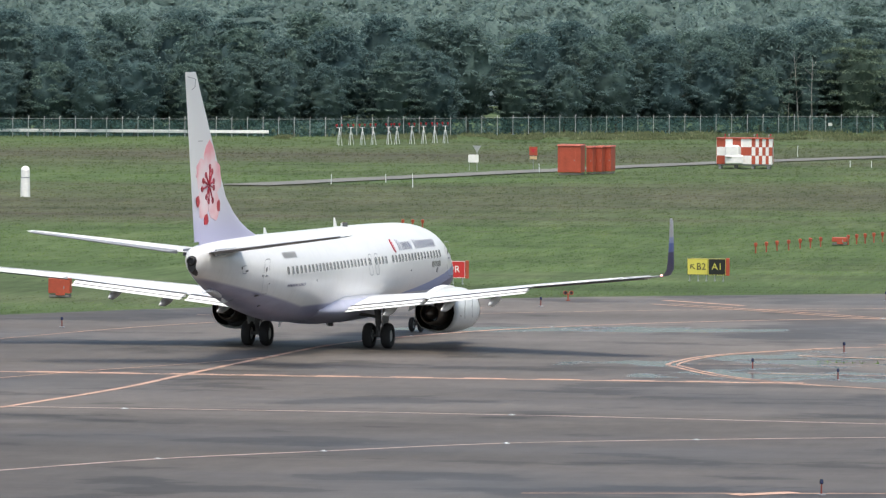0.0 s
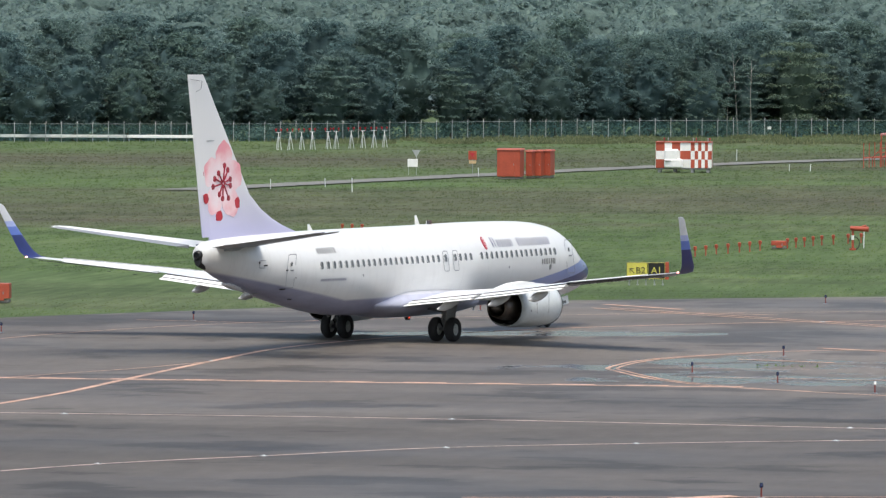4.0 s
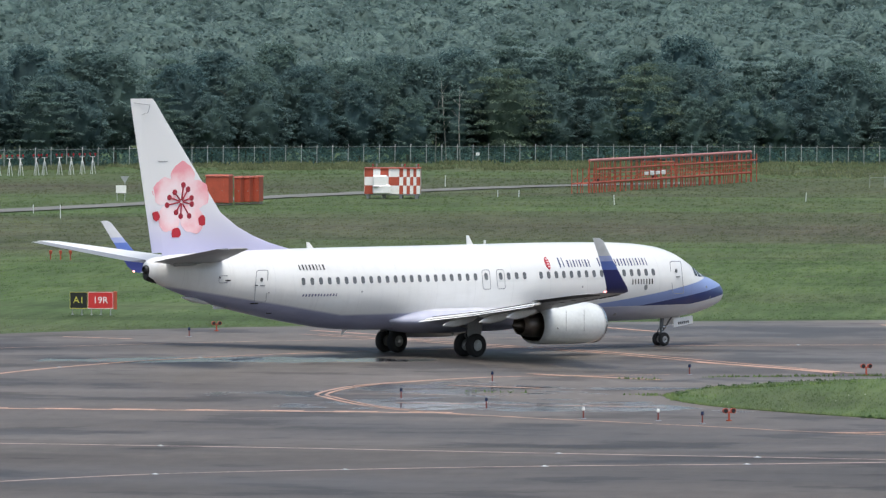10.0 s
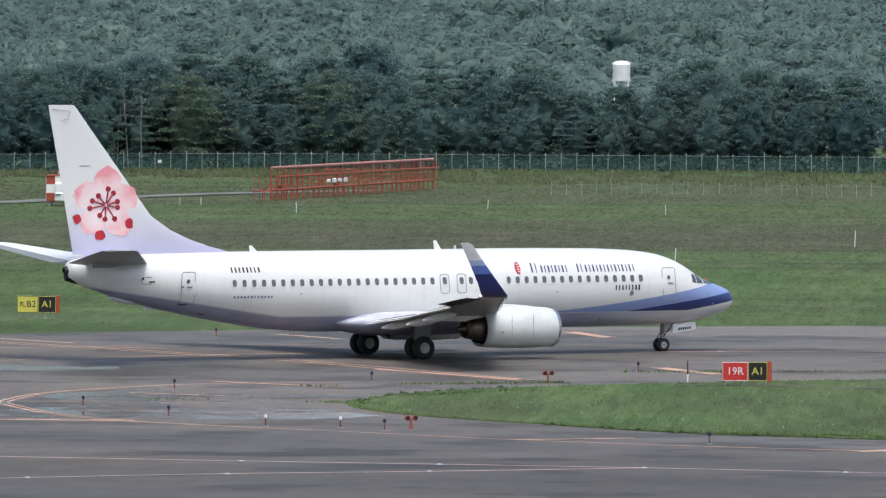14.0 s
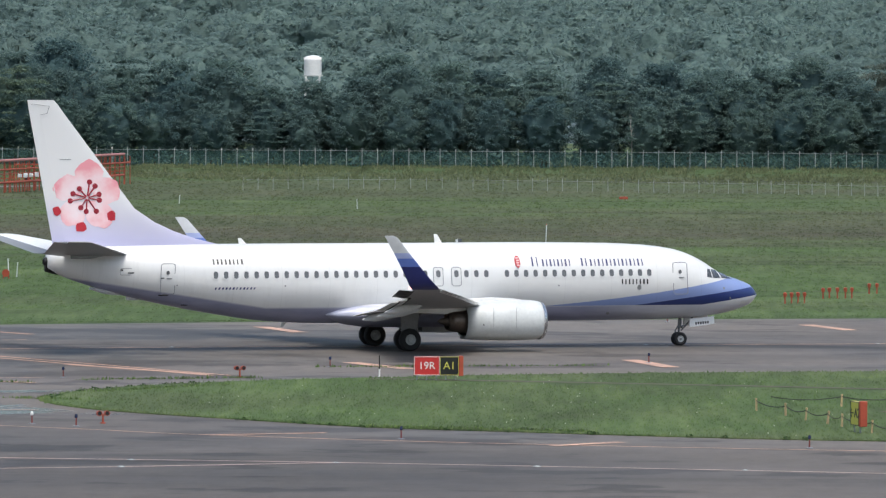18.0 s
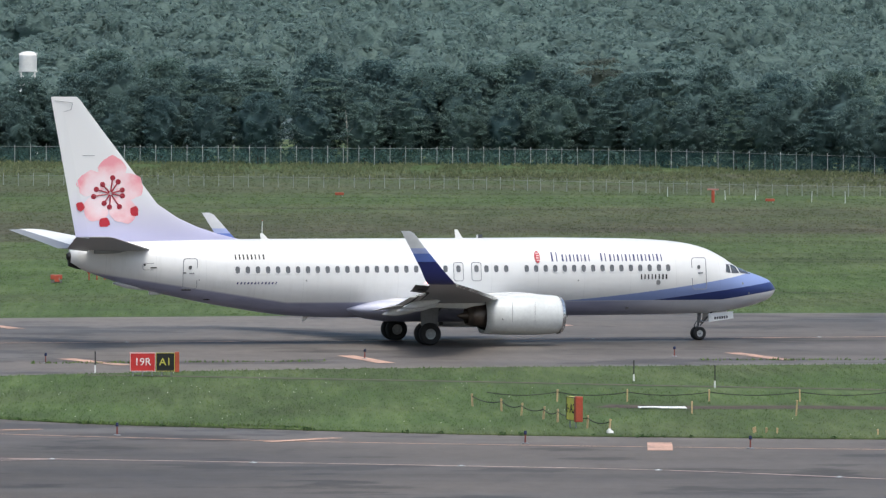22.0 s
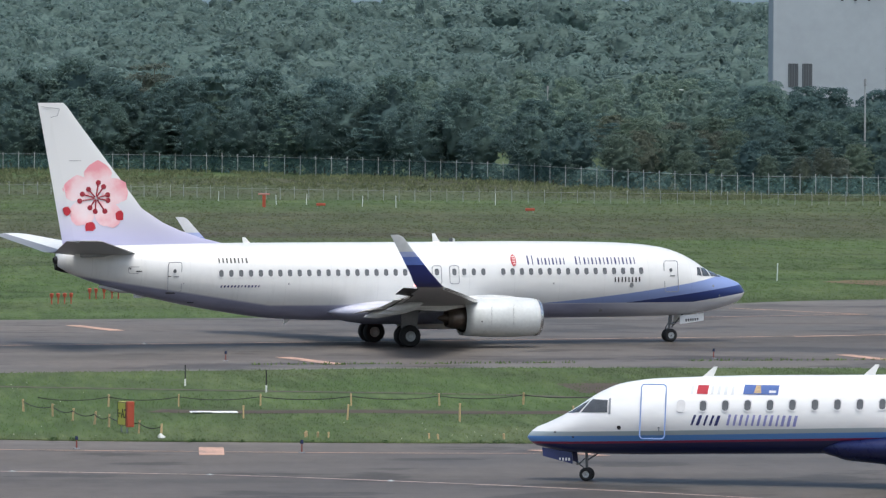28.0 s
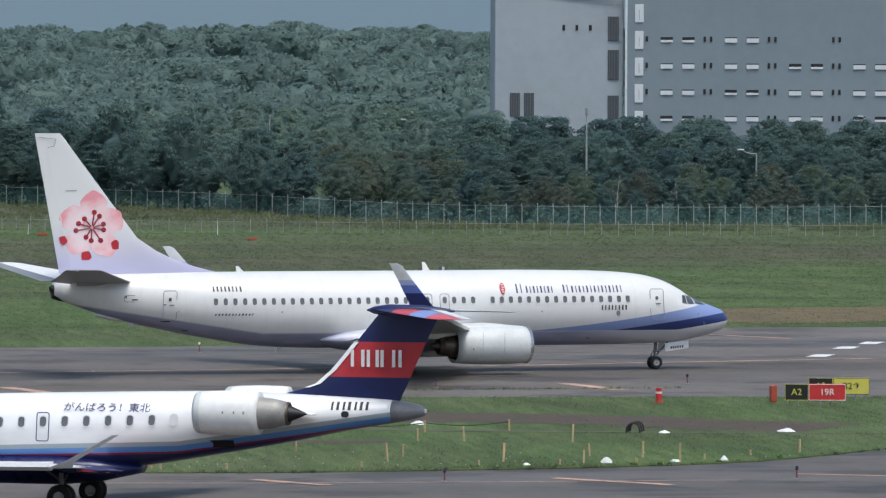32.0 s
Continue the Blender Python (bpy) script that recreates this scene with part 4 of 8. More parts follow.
def checker_shelter():
    s = thing("equipment_shelter", "equipment shelter in a red and white checker with a white dish", "shelter", at=pose(-78.65, 661, -0.06, 0, 0, 4) @ Matrix.Diagonal((0.95, 0.95, 0.93, 1)))
    part("base_frame", joined(*[block(x, y, 0.2, 0.3, 0.3, 0.42, 0.02) for x in (-2.5, -0.9, 0.9, 2.5) for y in (-1.2, 1.2)], block(0, 0, 0.42, 5.6, 2.8, 0.1, 0.02)), STEEL, s, "dark legs and floor frame")
    part("roof", block(0, 0, 3.22, 5.8, 3.1, 0.1, 0.02), RED, s, "orange-red roof")
    cols, rows = ((-2.9, 0.9), (-2.0, 0.9), (-1.1, 0.55), (-0.55, 0.45)), 3
    edges = [-2.85, -1.95, -1.2, -0.35, 0.75, 1.15, 1.5, 1.85, 2.2, 2.52, 2.85]
    for i in range(len(edges) - 1):
        for j in range(rows):
            w = edges[i + 1] - edges[i]
            part("wall_panel", block((edges[i] + edges[i + 1]) / 2, -1.4, 0.5 + 0.9 * (j + 0.5), w, 0.08, 0.9, 0.006), RED if (i + j) % 2 == 0 else WHITE, s, "checker panel")
    for k in range(4):
        for j in range(rows):
            for x in (-2.86, 2.86):
                part("wall_panel", block(x, -1.02 + 0.68 * k, 0.5 + 0.9 * (j + 0.5), 0.06, 0.68, 0.9, 0.006), RED if (k + j) % 2 else WHITE, s, "checker panel")
    part("rear_wall", block(0, 1.4, 1.85, 5.7, 0.08, 2.7, 0.01), WHITE, s)
    part("dish_housing", joined(block(-1.2, -2.0, 1.5, 1.5, 1.0, 2.0, 0.15), block(-1.0, -2.2, 1.0, 1.9, 0.8, 1.0, 0.15)), WHITE, s, "white housing in front of the shelter")
    part("housing_lip", block(-1.6, -2.65, 1.3, 0.7, 0.2, 0.1, 0.02), STEEL, s)
    for x in (-2.0, -1.6, 1.0, 1.3, 2.5, 2.7):
        part("roof_lamp", joined(rod((x, -1, 3.26), (x, -1, 3.5), 0.03, n=6), rod((x, -1, 3.5), (x, -1, 3.68), 0.08, 0.06, 8)), CRIMSON if x in (-2.0, 1.3, 2.7) else GALVANISED, s, "small roof lamp")


checker_shelter()


def localizer():
    """The long orange aerial row: upright masts between a lower and an upper beam."""
    a, b = Vector((-61.6, 687, 0)), Vector((-49.3, 750, 0))
    d = (b - a).normalized()
    f = thing("aerial_array", "long orange-red aerial array of masts and beams in the grass", "antenna array")
    n = 34
    for i in range(n):
        p = a.lerp(b, i / (n - 1))
        part("mast", joined(rod(p, p + Vector((0, 0, 3.3)), 0.06, n=6), rod(p + Vector((-0.5, 0.1, 1.5)), p + Vector((0.5, -0.1, 1.5)), 0.03, n=5)), RED, f)
        if i % 2 == 0:
            part("leg", joined(rod(p + Vector((-0.9, 0.2, 0)), p + Vector((-0.9, 0.2, 1.05)), 0.05, n=5), rod(p + Vector((-0.9, 0.2, 1.0)), p + Vector((0, 0, 1.9)), 0.04, n=5)), RED, f)
    for z, r, mt, nm in ((3.34, 0.15, FADED, "upper_beam"), (1.05, 0.12, RED, "lower_beam"), (1.95, 0.05, RED, "middle_rail")):
        part(nm, rod(a + Vector((0, 0, z)), b + Vector((0, 0, z)), r, n=8), mt, f, "weathered pinkish upper beam" if nm == "upper_beam" else "")
    side = Vector((-1.6, -2.0, 0))
    part("front_beam", rod(a + side + Vector((0, 0, 1.0)), a + side + d * 34 + Vector((0, 0, 1.0)), 0.09, n=6), RED, f)
    for i in range(18):
        p = a + side + d * i * 2
        part("front_mast", joined(rod(p, p + Vector((0, 0, 2.5)), 0.045, n=5), rod(p + Vector((0, 0, 1.0)), p + Vector((1.4, 1.2, 1.0)), 0.03, n=5)), RED, f)
    for i in (3, 13):
        part("feed_box", block(*(a + d * (i * 2.2) + Vector((-1.0, -0.3, 1.15))), 0.6, 0.5, 0.45, 0.03), NEAR_BLACK, f, "black feed box")
    back = Vector((0.5, 2.4, 0))
    part("back_beam", rod(a + back + Vector((0, 0, 2.4)), b + back + Vector((0, 0, 2.4)), 0.10, n=8), RED, f)
    for i in range(30):
        p = a.lerp(b, i / 29) + back
        part("back_mast", rod(p, p + Vector((0, 0, 3.1)), 0.05, n=6), RED, f)
    for i in range(4):
        part("white_unit", block(*(a + d * (17 + 2.2 * i) + Vector((1.2, 0.4, 1.75))), 0.42, 0.42, 0.36 + 0.1 * (i % 2), 0.05), LOUVRE, f, "small white unit behind the masts")
    gx = a + d * 26
    part("gantry", joined(rod(gx + Vector((-2.0, 0, 0.8)), gx + Vector((-1.7, 0, 2.8)), 0.06, n=6), rod(gx + Vector((2.0, 0, 0.8)), gx + Vector((1.7, 0, 2.8)), 0.06, n=6), rod(gx + Vector((-1.7, 0, 2.8)), gx + Vector((1.7, 0, 2.8)), 0.07, n=6), rod(gx + Vector((-1.9, 0, 1.6)), gx + Vector((-1.0, 0, 2.8)), 0.05, n=6), rod(gx + Vector((1.9, 0, 1.6)), gx + Vector((1.0, 0, 2.8)), 0.05, n=6)), RED, f)


localizer()


def approach_light(x, y, lamps, first=None):
    l = thing("approach_light", "white tripod approach light with red lamps on a crossbar", "approach light", "approach lights", pose(x, y, 0))
    for dx, dy in ((-0.3, 0.2), (0.3, 0.2), (0, -0.3)):
        part("leg", rod((dx, dy, 0), (dx * 0.3, dy * 0.3, 1.5), 0.035, n=6), LOUVRE, l)
    part("mast", rod((0, 0, 1.2), (0, 0, 2.0), 0.05, n=6), WHITE, l)
    part("crossbar", rod((-0.32, 0, 2.0), (0.32, 0, 2.0), 0.03, n=6), LOUVRE, l)
    for k in range(lamps):
        x0 = -0.3 + 0.6 * k / max(1, lamps - 1)
        part("lamp", joined(rod((x0, 0.0, 2.0), (x0, 0.0, 2.25), 0.03, n=6), rod((x0, 0.14, 2.34), (x0, -0.12, 2.31), 0.08, 0.12, 10)), CRIMSON, l, "red lamp")
    return l


for k, (px, lamps) in enumerate(((0.0, 2), (0.105, 2), (0.21, 2), (0.31, 2), (0.455, 2), (0.53, 2), (0.67, 2), (0.78, 2), (0.885, 2), (0.985, 2))):
    approach_light(-135.5 + 9.0 * px, 752 + 20 * px, lamps)


def small_light(x, y, tall=0.62, turn=0):
    l = thing("threshold_light", "small orange light on a stake in the grass", "approach light", "small orange lights", pose(x, y, -0.05, 0, 0, turn))
    part("stake", rod((0, 0, 0), (0, 0, tall - 0.2), 0.045, n=6), RED, l)
    part("lamp", joined(rod((0, 0, tall - 0.22), (0, 0, tall), 0.09, 0.12, 8), rod((0, 0.0, tall), (0, 0, tall + 0.05), 0.12, 0.06, 8)), RED, l, "orange lamp head")
    return l


LIGHT = small_light(-50.1, 427.2)
row = [(-49.65, 429.2), (-49.2, 431.2), (-48.7, 433.4), (-48.2, 435.6), (-47.75, 437.6), (-47.3, 439.6), (-46.0, 444.4), (-45.6, 446), (-45.2, 447.6), (-44.8, 449.4), (-44.4, 451.2), (-43.8, 453), (-43.0, 455), (-42.3, 457),
       (-79.6, 467), (-78.9, 467), (-78.2, 467), (13.0, 407.0), (13.4, 407.2), (13.8, 407.5), (14.2, 407.8), (15.6, 415.5), (16.0, 415.8), (16.5, 416.0), (17.0, 416.2), (17.4, 416.4), (-12.6, 437.2), (-12.1, 437.5), (-11.6, 437.8), (-11.1, 438.1), (18.8, 424), (19.3, 424.3)]
for x, y in row:
    copy_thing(LIGHT, pose(x, y, -0.05))


def horn_lamp(x, y, tall, label):
    h = thing("signal_lamp", label, "signal lamp", "signal lamps", pose(x, y, -0.05))
    part("pole", joined(rod((0, 0, 0), (0, 0, tall), 0.08, 0.07, 8), rod((0, 0, 0), (0, 0, 0.12), 0.22, n=12)), RED, h)
    part("collar", rod((0, 0, tall * 0.5), (0, 0, tall * 0.72), 0.10, n=10), WHITE, h, "white band on the pole")
    part("lamp_tube", joined(rod((-0.15, 0, tall + 0.1), (1.05, -0.1, tall + 0.02), 0.15, 0.17, 12), rod((0.15, 0, tall), (0.9, -0.1, tall + 0.24), 0.10, n=8)), RED, h, "long orange lamp tube")
    pts = [(0.1 + 0.35 * math.cos(a), 0, 0.45 + 0.42 * math.sin(a)) for a in np.arange(11) * 0.45 - 1.6]
    part("cable", tube(pts, 0.03), ROPE, h, "black looped cable")


horn_lamp(-41.5, 442.4, 1.35, "orange signal lamp tube on a pole with a looped cable")
horn_lamp(-39.1, 447.5, 1.45, "orange signal lamp tube on a pole with a looped cable")
drum = thing("ground_lamp", "squat orange ground lamp on short legs", "lamp", at=pose(-36.9, 443.8, -0.05))
part("drum", rod((0, 0.2, 0.38), (0, -0.25, 0.36), 0.22, 0.25, 14), RED, drum)
part("legs", joined(*[rod((x, y, 0), (x * 0.6, y, 0.3), 0.03, n=6) for x in (-0.2, 0.2) for y in (-0.15, 0.15)]), RED, drum)

bollard = thing("white_bollard", "white round-topped marker column in the grass", "marker", at=pose(-122.4, 536, -0.06))
part("column", rod((0, 0, 0), (0, 0, 2.15), 0.40, 0.36, 20), WHITE, bollard, smooth=True)
part("dome", turned([(0, 0.37), (0.2, 0.34), (0.34, 0.2), (0.4, 0.01)], 20, Matrix.Translation((0, 0, 2.13)) @ Matrix.Rotation(radians(-90), 4, "Y")), WHITE, bollard, smooth=True)
part("band", rod((0, 0, 1.55), (0, 0, 1.62), 0.385, n=20), STEEL, bollard)

rail = thing("white_barrier", "long low white barrier beam on posts at the field's edge", "barrier")
for k in range(9):
    a, b = Vector((-240 + 9.72 * k, 788 + 1.2 * k, 0)), Vector((-240 + 9.72 * (k + 1), 788 + 1.2 * (k + 1), 0))
    part("beam", moved(block(0, 0, 0, (b - a).length - 0.05, 0.25, 0.36, 0.03), Matrix.Translation((a + b) / 2 + Vector((0, 0, 0.62))) @ Matrix.Rotation(math.atan2(b.y - a.y, b.x - a.x), 4, "Z")), WHITE, rail)
    part("post", block(a.x + 0.3, a.y, 0.3, 0.16, 0.16, 0.66, 0.01), STEEL, rail)


def road_sign(x, y, kind):
    s = thing("road_sign", "triangular road sign beside the service road", "road sign", at=pose(x, y, -0.06))
    if kind == "white":
        part("board", block(0, 0, 1.15, 1.0, 0.05, 0.75, 0.02), WHITE, s, "blank white board")
        part("post", joined(rod((-0.4, 0.06, 0), (-0.4, 0.06, 1.5), 0.03, n=6), rod((0.35, 0.06, 0), (0.35, 0.06, 2.3), 0.03, n=6)), GALVANISED, s)
        part("triangle", rings([[(0.35 + u, d, 2.1 + v) for u, v in ((-0.42, 0.3), (0.42, 0.3), (0, -0.4))] for d in (-0.04, 0.0)]), GALVANISED, s, "grey back of a triangular sign")
        tagged(s, "white board and the back of a triangular sign on posts")
    else:
        part("post", rod((0, 0.06, 0), (0, 0.06, 2.2), 0.035, n=6), STEEL, s)
        part("plate", block(0, 0, 1.75, 0.8, 0.04, 0.85, 0.02), RED, s, "orange-red plate")
        part("triangle", rings([[(u, d, 1.8 + v) for u, v in ((-0.25, 0.18), (0.25, 0.18), (0, -0.25))] for d in (-0.05, -0.02)]), CRIMSON, s)
        part("sub_plate", block(0, 0, 1.1, 0.7, 0.04, 0.3, 0.01), STAKE, s, "ochre lower plate")
        tagged(s, "red stop triangle sign with an ochre plate below")


road_sign(-102.6, 642, "white")
road_sign(-98.0, 650, "red")


def picket(x, y, tall, label="thin white marker stake in the grass"):
    p = thing("marker_stake", label, "stake", "white marker stakes", pose(x, y, -0.06, random.uniform(-4, 4), random.uniform(-4, 4), 0))
    part("stake", rod((0, 0, 0), (0, 0, tall), 0.04, 0.035, 6), LOUVRE, p)
    part("cap", rod((0, 0, tall - 0.02), (0, 0, tall + 0.06), 0.048, n=6), RED if tall > 1.2 else LOUVRE, p)


for x, y, h in ((-106.3, 586, 0.8), (-102.8, 594, 0.7), (-97.5, 577, 1.15), (-95.3, 636, 0.8), (-79.8, 718, 1.1), (-69.2, 670, 0.6), (-67.2, 671, 0.6), (-55, 640, 0.9), (-38, 660, 0.8), (-14.6, 489, 1.1), (-1.8, 534, 1.4), (63.2, 452, 1.1),
                (-37.4, 452, 1.0), (-41.2, 447, 1.2), (-36.5, 447.5, 0.9), (47, 676, 1.0), (52, 668, 1.0), (44, 676, 0.9), (55, 664, 1.1), (39, 690, 0.9), (66, 676, 1.2), (-20, 640, 0.9)):
    picket(x, y, h)

far_red = thing("field_sign", "red signal box on a post with a faded arm", "signal", at=pose(42.0, 664, -0.06))
part("post", block(0, 0, 0.6, 0.3, 0.25, 1.2, 0.03), RED, far_red)
part("arm", block(0, 0, 1.3, 1.1, 0.3, 0.14, 0.02), FADED, far_red, "faded red top arm")
for x, y in ((47.6, 664), (66.3, 645), (5.5, 683)):
    b = thing("field_marker", "low orange-red marker board in the far grass", "marker", "field markers", pose(x, y, -0.06))
    part("board", block(0, 0, 0.3, 0.9, 0.3, 0.26, 0.03), RED, b)
    part("feet", joined(block(-0.3, 0, 0.1, 0.08, 0.2, 0.22), block(0.3, 0, 0.1, 0.08, 0.2, 0.22)), STEEL, b)


def red_post(x, y, z, tall):
    p = thing("marker_post", "slim black marker post with a white foot", "post", "marker posts", pose(x, y, z))
    part("post", rod((0, 0, 0.3), (0, 0, tall), 0.03, 0.025, 6), TYRE, p)
    part("foot", rod((0, 0, -0.05), (0, 0, 0.32), 0.04, n=6), WHITE, p, "white foot")


for x, y, h in ((15.8, 305.6, 0.95), (19.1, 299.8, 1.0), (-8.7, 312.2, 0.95)):
    red_post(x, y, 0.04, h)

cone = thing("red_marker", "upright red marker drum with a pale band", "marker", at=pose(52.0, 317.1, 0.04))
part("drum", rod((0, 0, 0.1), (0, 0, 0.72), 0.16, 0.14, 14), SIGN_RED, cone, smooth=True)
part("base", rod((0, 0, 0), (0, 0, 0.1), 0.2, 0.18, 14), RED, cone)
part("band", rod((0, 0, 0.45), (0, 0, 0.55), 0.158, 0.154, 14), ROSE, cone)


# ---- stakes, rope and litter on the island ----
def stake(x, y, tall):
    s = thing("wooden_stake", "raw wooden stake driven into the grass", "stake", "wooden stakes", pose(x, y, 0.02, random.uniform(-5, 5), random.uniform(-5, 5), random.uniform(0, 90)))
    part("shaft", rings([[(-0.035, -0.035, 0), (0.035, -0.035, 0), (0.035, 0.035, 0), (-0.035, 0.035, 0)], [(-0.03, -0.03, tall), (0.03, -0.03, tall), (0.03, 0.03, tall), (-0.03, 0.03, tall)]]), STAKE, s)
    part("head", block(0, 0, tall - 0.04, 0.08, 0.08, 0.09, 0.015), STAKE, s, "battered stake head")


BACK = [(11.6, 287.5), (14.6, 287.7), (18.1, 287.9), (22.0, 288.2), (25.8, 288.4), (29.5, 289.4), (33.5, 290.0), (37.4, 290.6), (41.2, 291.4)]
FRONT = [(7.9, 283.7), (9.0, 279.8), (9.7, 276.4), (10.5, 273.9), (11.0, 271.9), (12.0, 267.5), (12.75, 264.8)]
LOOSE = [(16.8, 278.4), (21.0, 277.2), (25.5, 275.8), (34.0, 271.1), (38.1, 282.9), (42.6, 282.2), (40.7, 266.6), (43.7, 270.5), (44.7, 267.2), (50.8, 274.0), (37.9, 269.6), (37.6, 267.6), (41.7, 271.5), (30.2, 276), (33, 268), (36.2, 283.6)]
for x, y in BACK + FRONT:
    stake(x, y, 0.55)
for k, (x, y) in enumerate(LOOSE):
    stake(x, y, 0.55 + 0.12 * (k % 3))
for x, y in ((18.4, 264.6), (18.9, 264.7), (19.3, 264.5), (23.2, 263.8), (23.5, 263.2), (18.5, 265.3), (26.1, 263.4), (31.5, 264.2), (36.3, 265.1), (39.6, 265.6), (42.8, 266.4), (46, 269), (48.4, 272)):
    stake(x, y, 0.24)


def rope_line(posts, label):
    segs = []
    for (x0, y0), (x1, y1) in zip(posts, posts[1:]):
        pts = [(x0 + (x1 - x0) * u, y0 + (y1 - y0) * u, 0.46 - 0.55 * u * (1 - u)) for u in np.linspace(0, 1, 8)]
        segs += [rod(p, q, 0.02, n=5, caps=False) for p, q in zip(pts, pts[1:])]
    solid("rope", joined(*segs), ROPE, label, "rope")


rope_line([(8.6, 287.2)] + BACK, "dark sagging rope strung between wooden stakes")
rope_line(FRONT, "dark sagging rope strung down to the path's edge")


def bag(x, y, w, h, label, seed):
    """A crumpled sheet or bag: a lumpy, flattened mound."""
    g = random.Random(seed)
    w, h = w * 0.75, h * 0.65
    sec = []
    for k in range(5):
        u = k / 4
        r = w / 2 * math.sin(math.pi * (0.08 + 0.84 * u))
        sec.append([((u - 0.5) * w + g.uniform(-0.03, 0.03), r * 0.7 * math.cos(a) * g.uniform(0.8, 1.2), max(0.0, h * (0.3 + 0.7 * math.sin(math.pi * u)) * math.sin(a) * g.uniform(0.7, 1.15))) for a in np.arange(10) * 0.628])
    solid("plastic_bag", rings(sec), WHITE, label, "plastic bag", smooth=True, at=pose(x, y, 0.05, 0, 0, g.uniform(-20, 20)))


for k, (x, y, w, h) in enumerate(((12.75, 264.2, 0.36, 0.34), (38.2, 265.2, 0.4, 0.18), (41.6, 266.6, 0.6, 0.40), (44.5, 267.2, 0.5, 0.2), (46.6, 267.9, 0.45, 0.32), (47.7, 289.4, 0.6, 0.22), (53.2, 290.1, 1.0, 0.28), (38.0, 297.4, 0.9, 0.3), (56.5, 283, 0.5, 0.25))):
    bag(x, y, w, h, "crumpled white plastic bag lying in the grass", 50 + k)
solid("white_sheet", joined(block(15.8, 282.4, 0.09, 2.0, 0.9, 0.05, 0.015), block(15.3, 282.1, 0.12, 0.8, 0.5, 0.05, 0.02)), WHITE, "flat white sheet lying on bare soil", "sheet")
coil = thing("cable_coil", "black tangled cable hoop on the grass", "cable", at=pose(46.4, 289.9, 0.05))
for k in range(3):
    pts = [(0.3 * math.cos(a) + 0.1 * k, 0.1 * k - 0.1, 0.42 * max(0.0, math.sin(a)) ** 0.7 + 0.03 * k) for a in np.linspace(0, 3.14, 9)]
    part("loop", tube(pts, 0.04), ROPE, coil)
# small lights set into the centre lines
studs = [(-53.5, 251.3), (-38.6, 251.1), (-23.4, 249.0), (-16, 248), (-8.45, 247), (-1.1, 245.4), (6.4, 243.8), (13.4, 241.8), (19.6, 238.2), (-46.4, 223.4), (-41.7, 228.7), (-36.25, 234.5), (-30, 238.2), (-23.2, 241.35), (-16.1, 243.8), (-55.4, 291), (-52.6, 311), (-47.6, 322), (-33, 336), (-20, 341.5), (-8, 344.6), (4, 347.5), (16, 350.5), (28, 353.8)]
for x, y in studs:
    l = thing("inset_light", "pale metal light set flush into the taxiway", "taxiway light", "inset lights", pose(x, y, 0))
    part("rim", rod((0, 0, 0.0), (0, 0, 0.025), 0.15, 0.12, 12), GALVANISED, l)
    part("lens", block(0, 0, 0.03, 0.09, 0.08, 0.015, 0.004), WHITE, l)


# ---- fence ----
FENCE = smooth_line([(-250, 770), (-190, 788), (-145, 806), (-122, 836), (-85, 863), (-45, 867), (0, 865), (37, 860), (55, 842), (70, 815), (80, 790), (88, 748), (97, 724), (119, 714), (150, 722), (200, 735)], 5)
LOW_FENCE = smooth_line([(-35, 727), (-17, 733), (0, 728), (20, 720), (42, 703), (60, 692), (90, 682), (112, 677), (140, 673), (165, 675)], 4)


def even_steps(line, step):
    l = np.array(line)
    d = np.r_[0, np.cumsum(np.hypot(*np.diff(l, axis=0).T))]
    s = np.arange(0, d[-1], step)
    return list(zip(np.interp(s, d, l[:, 0]), np.interp(s, d, l[:, 1])))


def even_bearings(line, step):
    """Points along a line, evenly spread round the terminal roof."""
    l = np.array(smooth_line(line, 4))
    a = np.degrees(np.arctan2(l[:, 0], l[:, 1]))
    s = np.arange(a[0], a[-1], step)
    return list(zip(np.interp(s, a, l[:, 0]), np.interp(s, a, l[:, 1])))


def build_fence(line, step, tall, label, rail_mat, net, thick=0.04):
    f = thing("fence", label, "fence")
    post = mesh_of("post", joined(rod((0, 0, 0), (0, 0, tall), thick, thick * 0.9, 6), rod((0, 0, tall), (0.0, 0.22, tall + 0.3), thick * 0.7, n=5)), rail_mat)
    spots = even_bearings(line, 0.132) if tall > 2 else even_steps(line, step)
    for x, y in spots:
        part("post", post, None, f, at=pose(x, y, -0.06))
    pts, faces = [], []
    for x, y in spots:
        pts += [(x, y + 0.06, 0.0), (x, y + 0.06, tall - 0.05)]
    faces = [(2 * i, 2 * i + 2, 2 * i + 3, 2 * i + 1) for i in range(len(spots) - 1)]
    if net:
        part("netting", (pts, faces), net, f, "green wire netting")
    part("top_rail", joined(*[rod((a[0], a[1], tall - 0.04), (b[0], b[1], tall - 0.04), thick * 0.4, n=5, caps=False) for a, b in zip(spots, spots[1:])]), rail_mat, f)
    return f


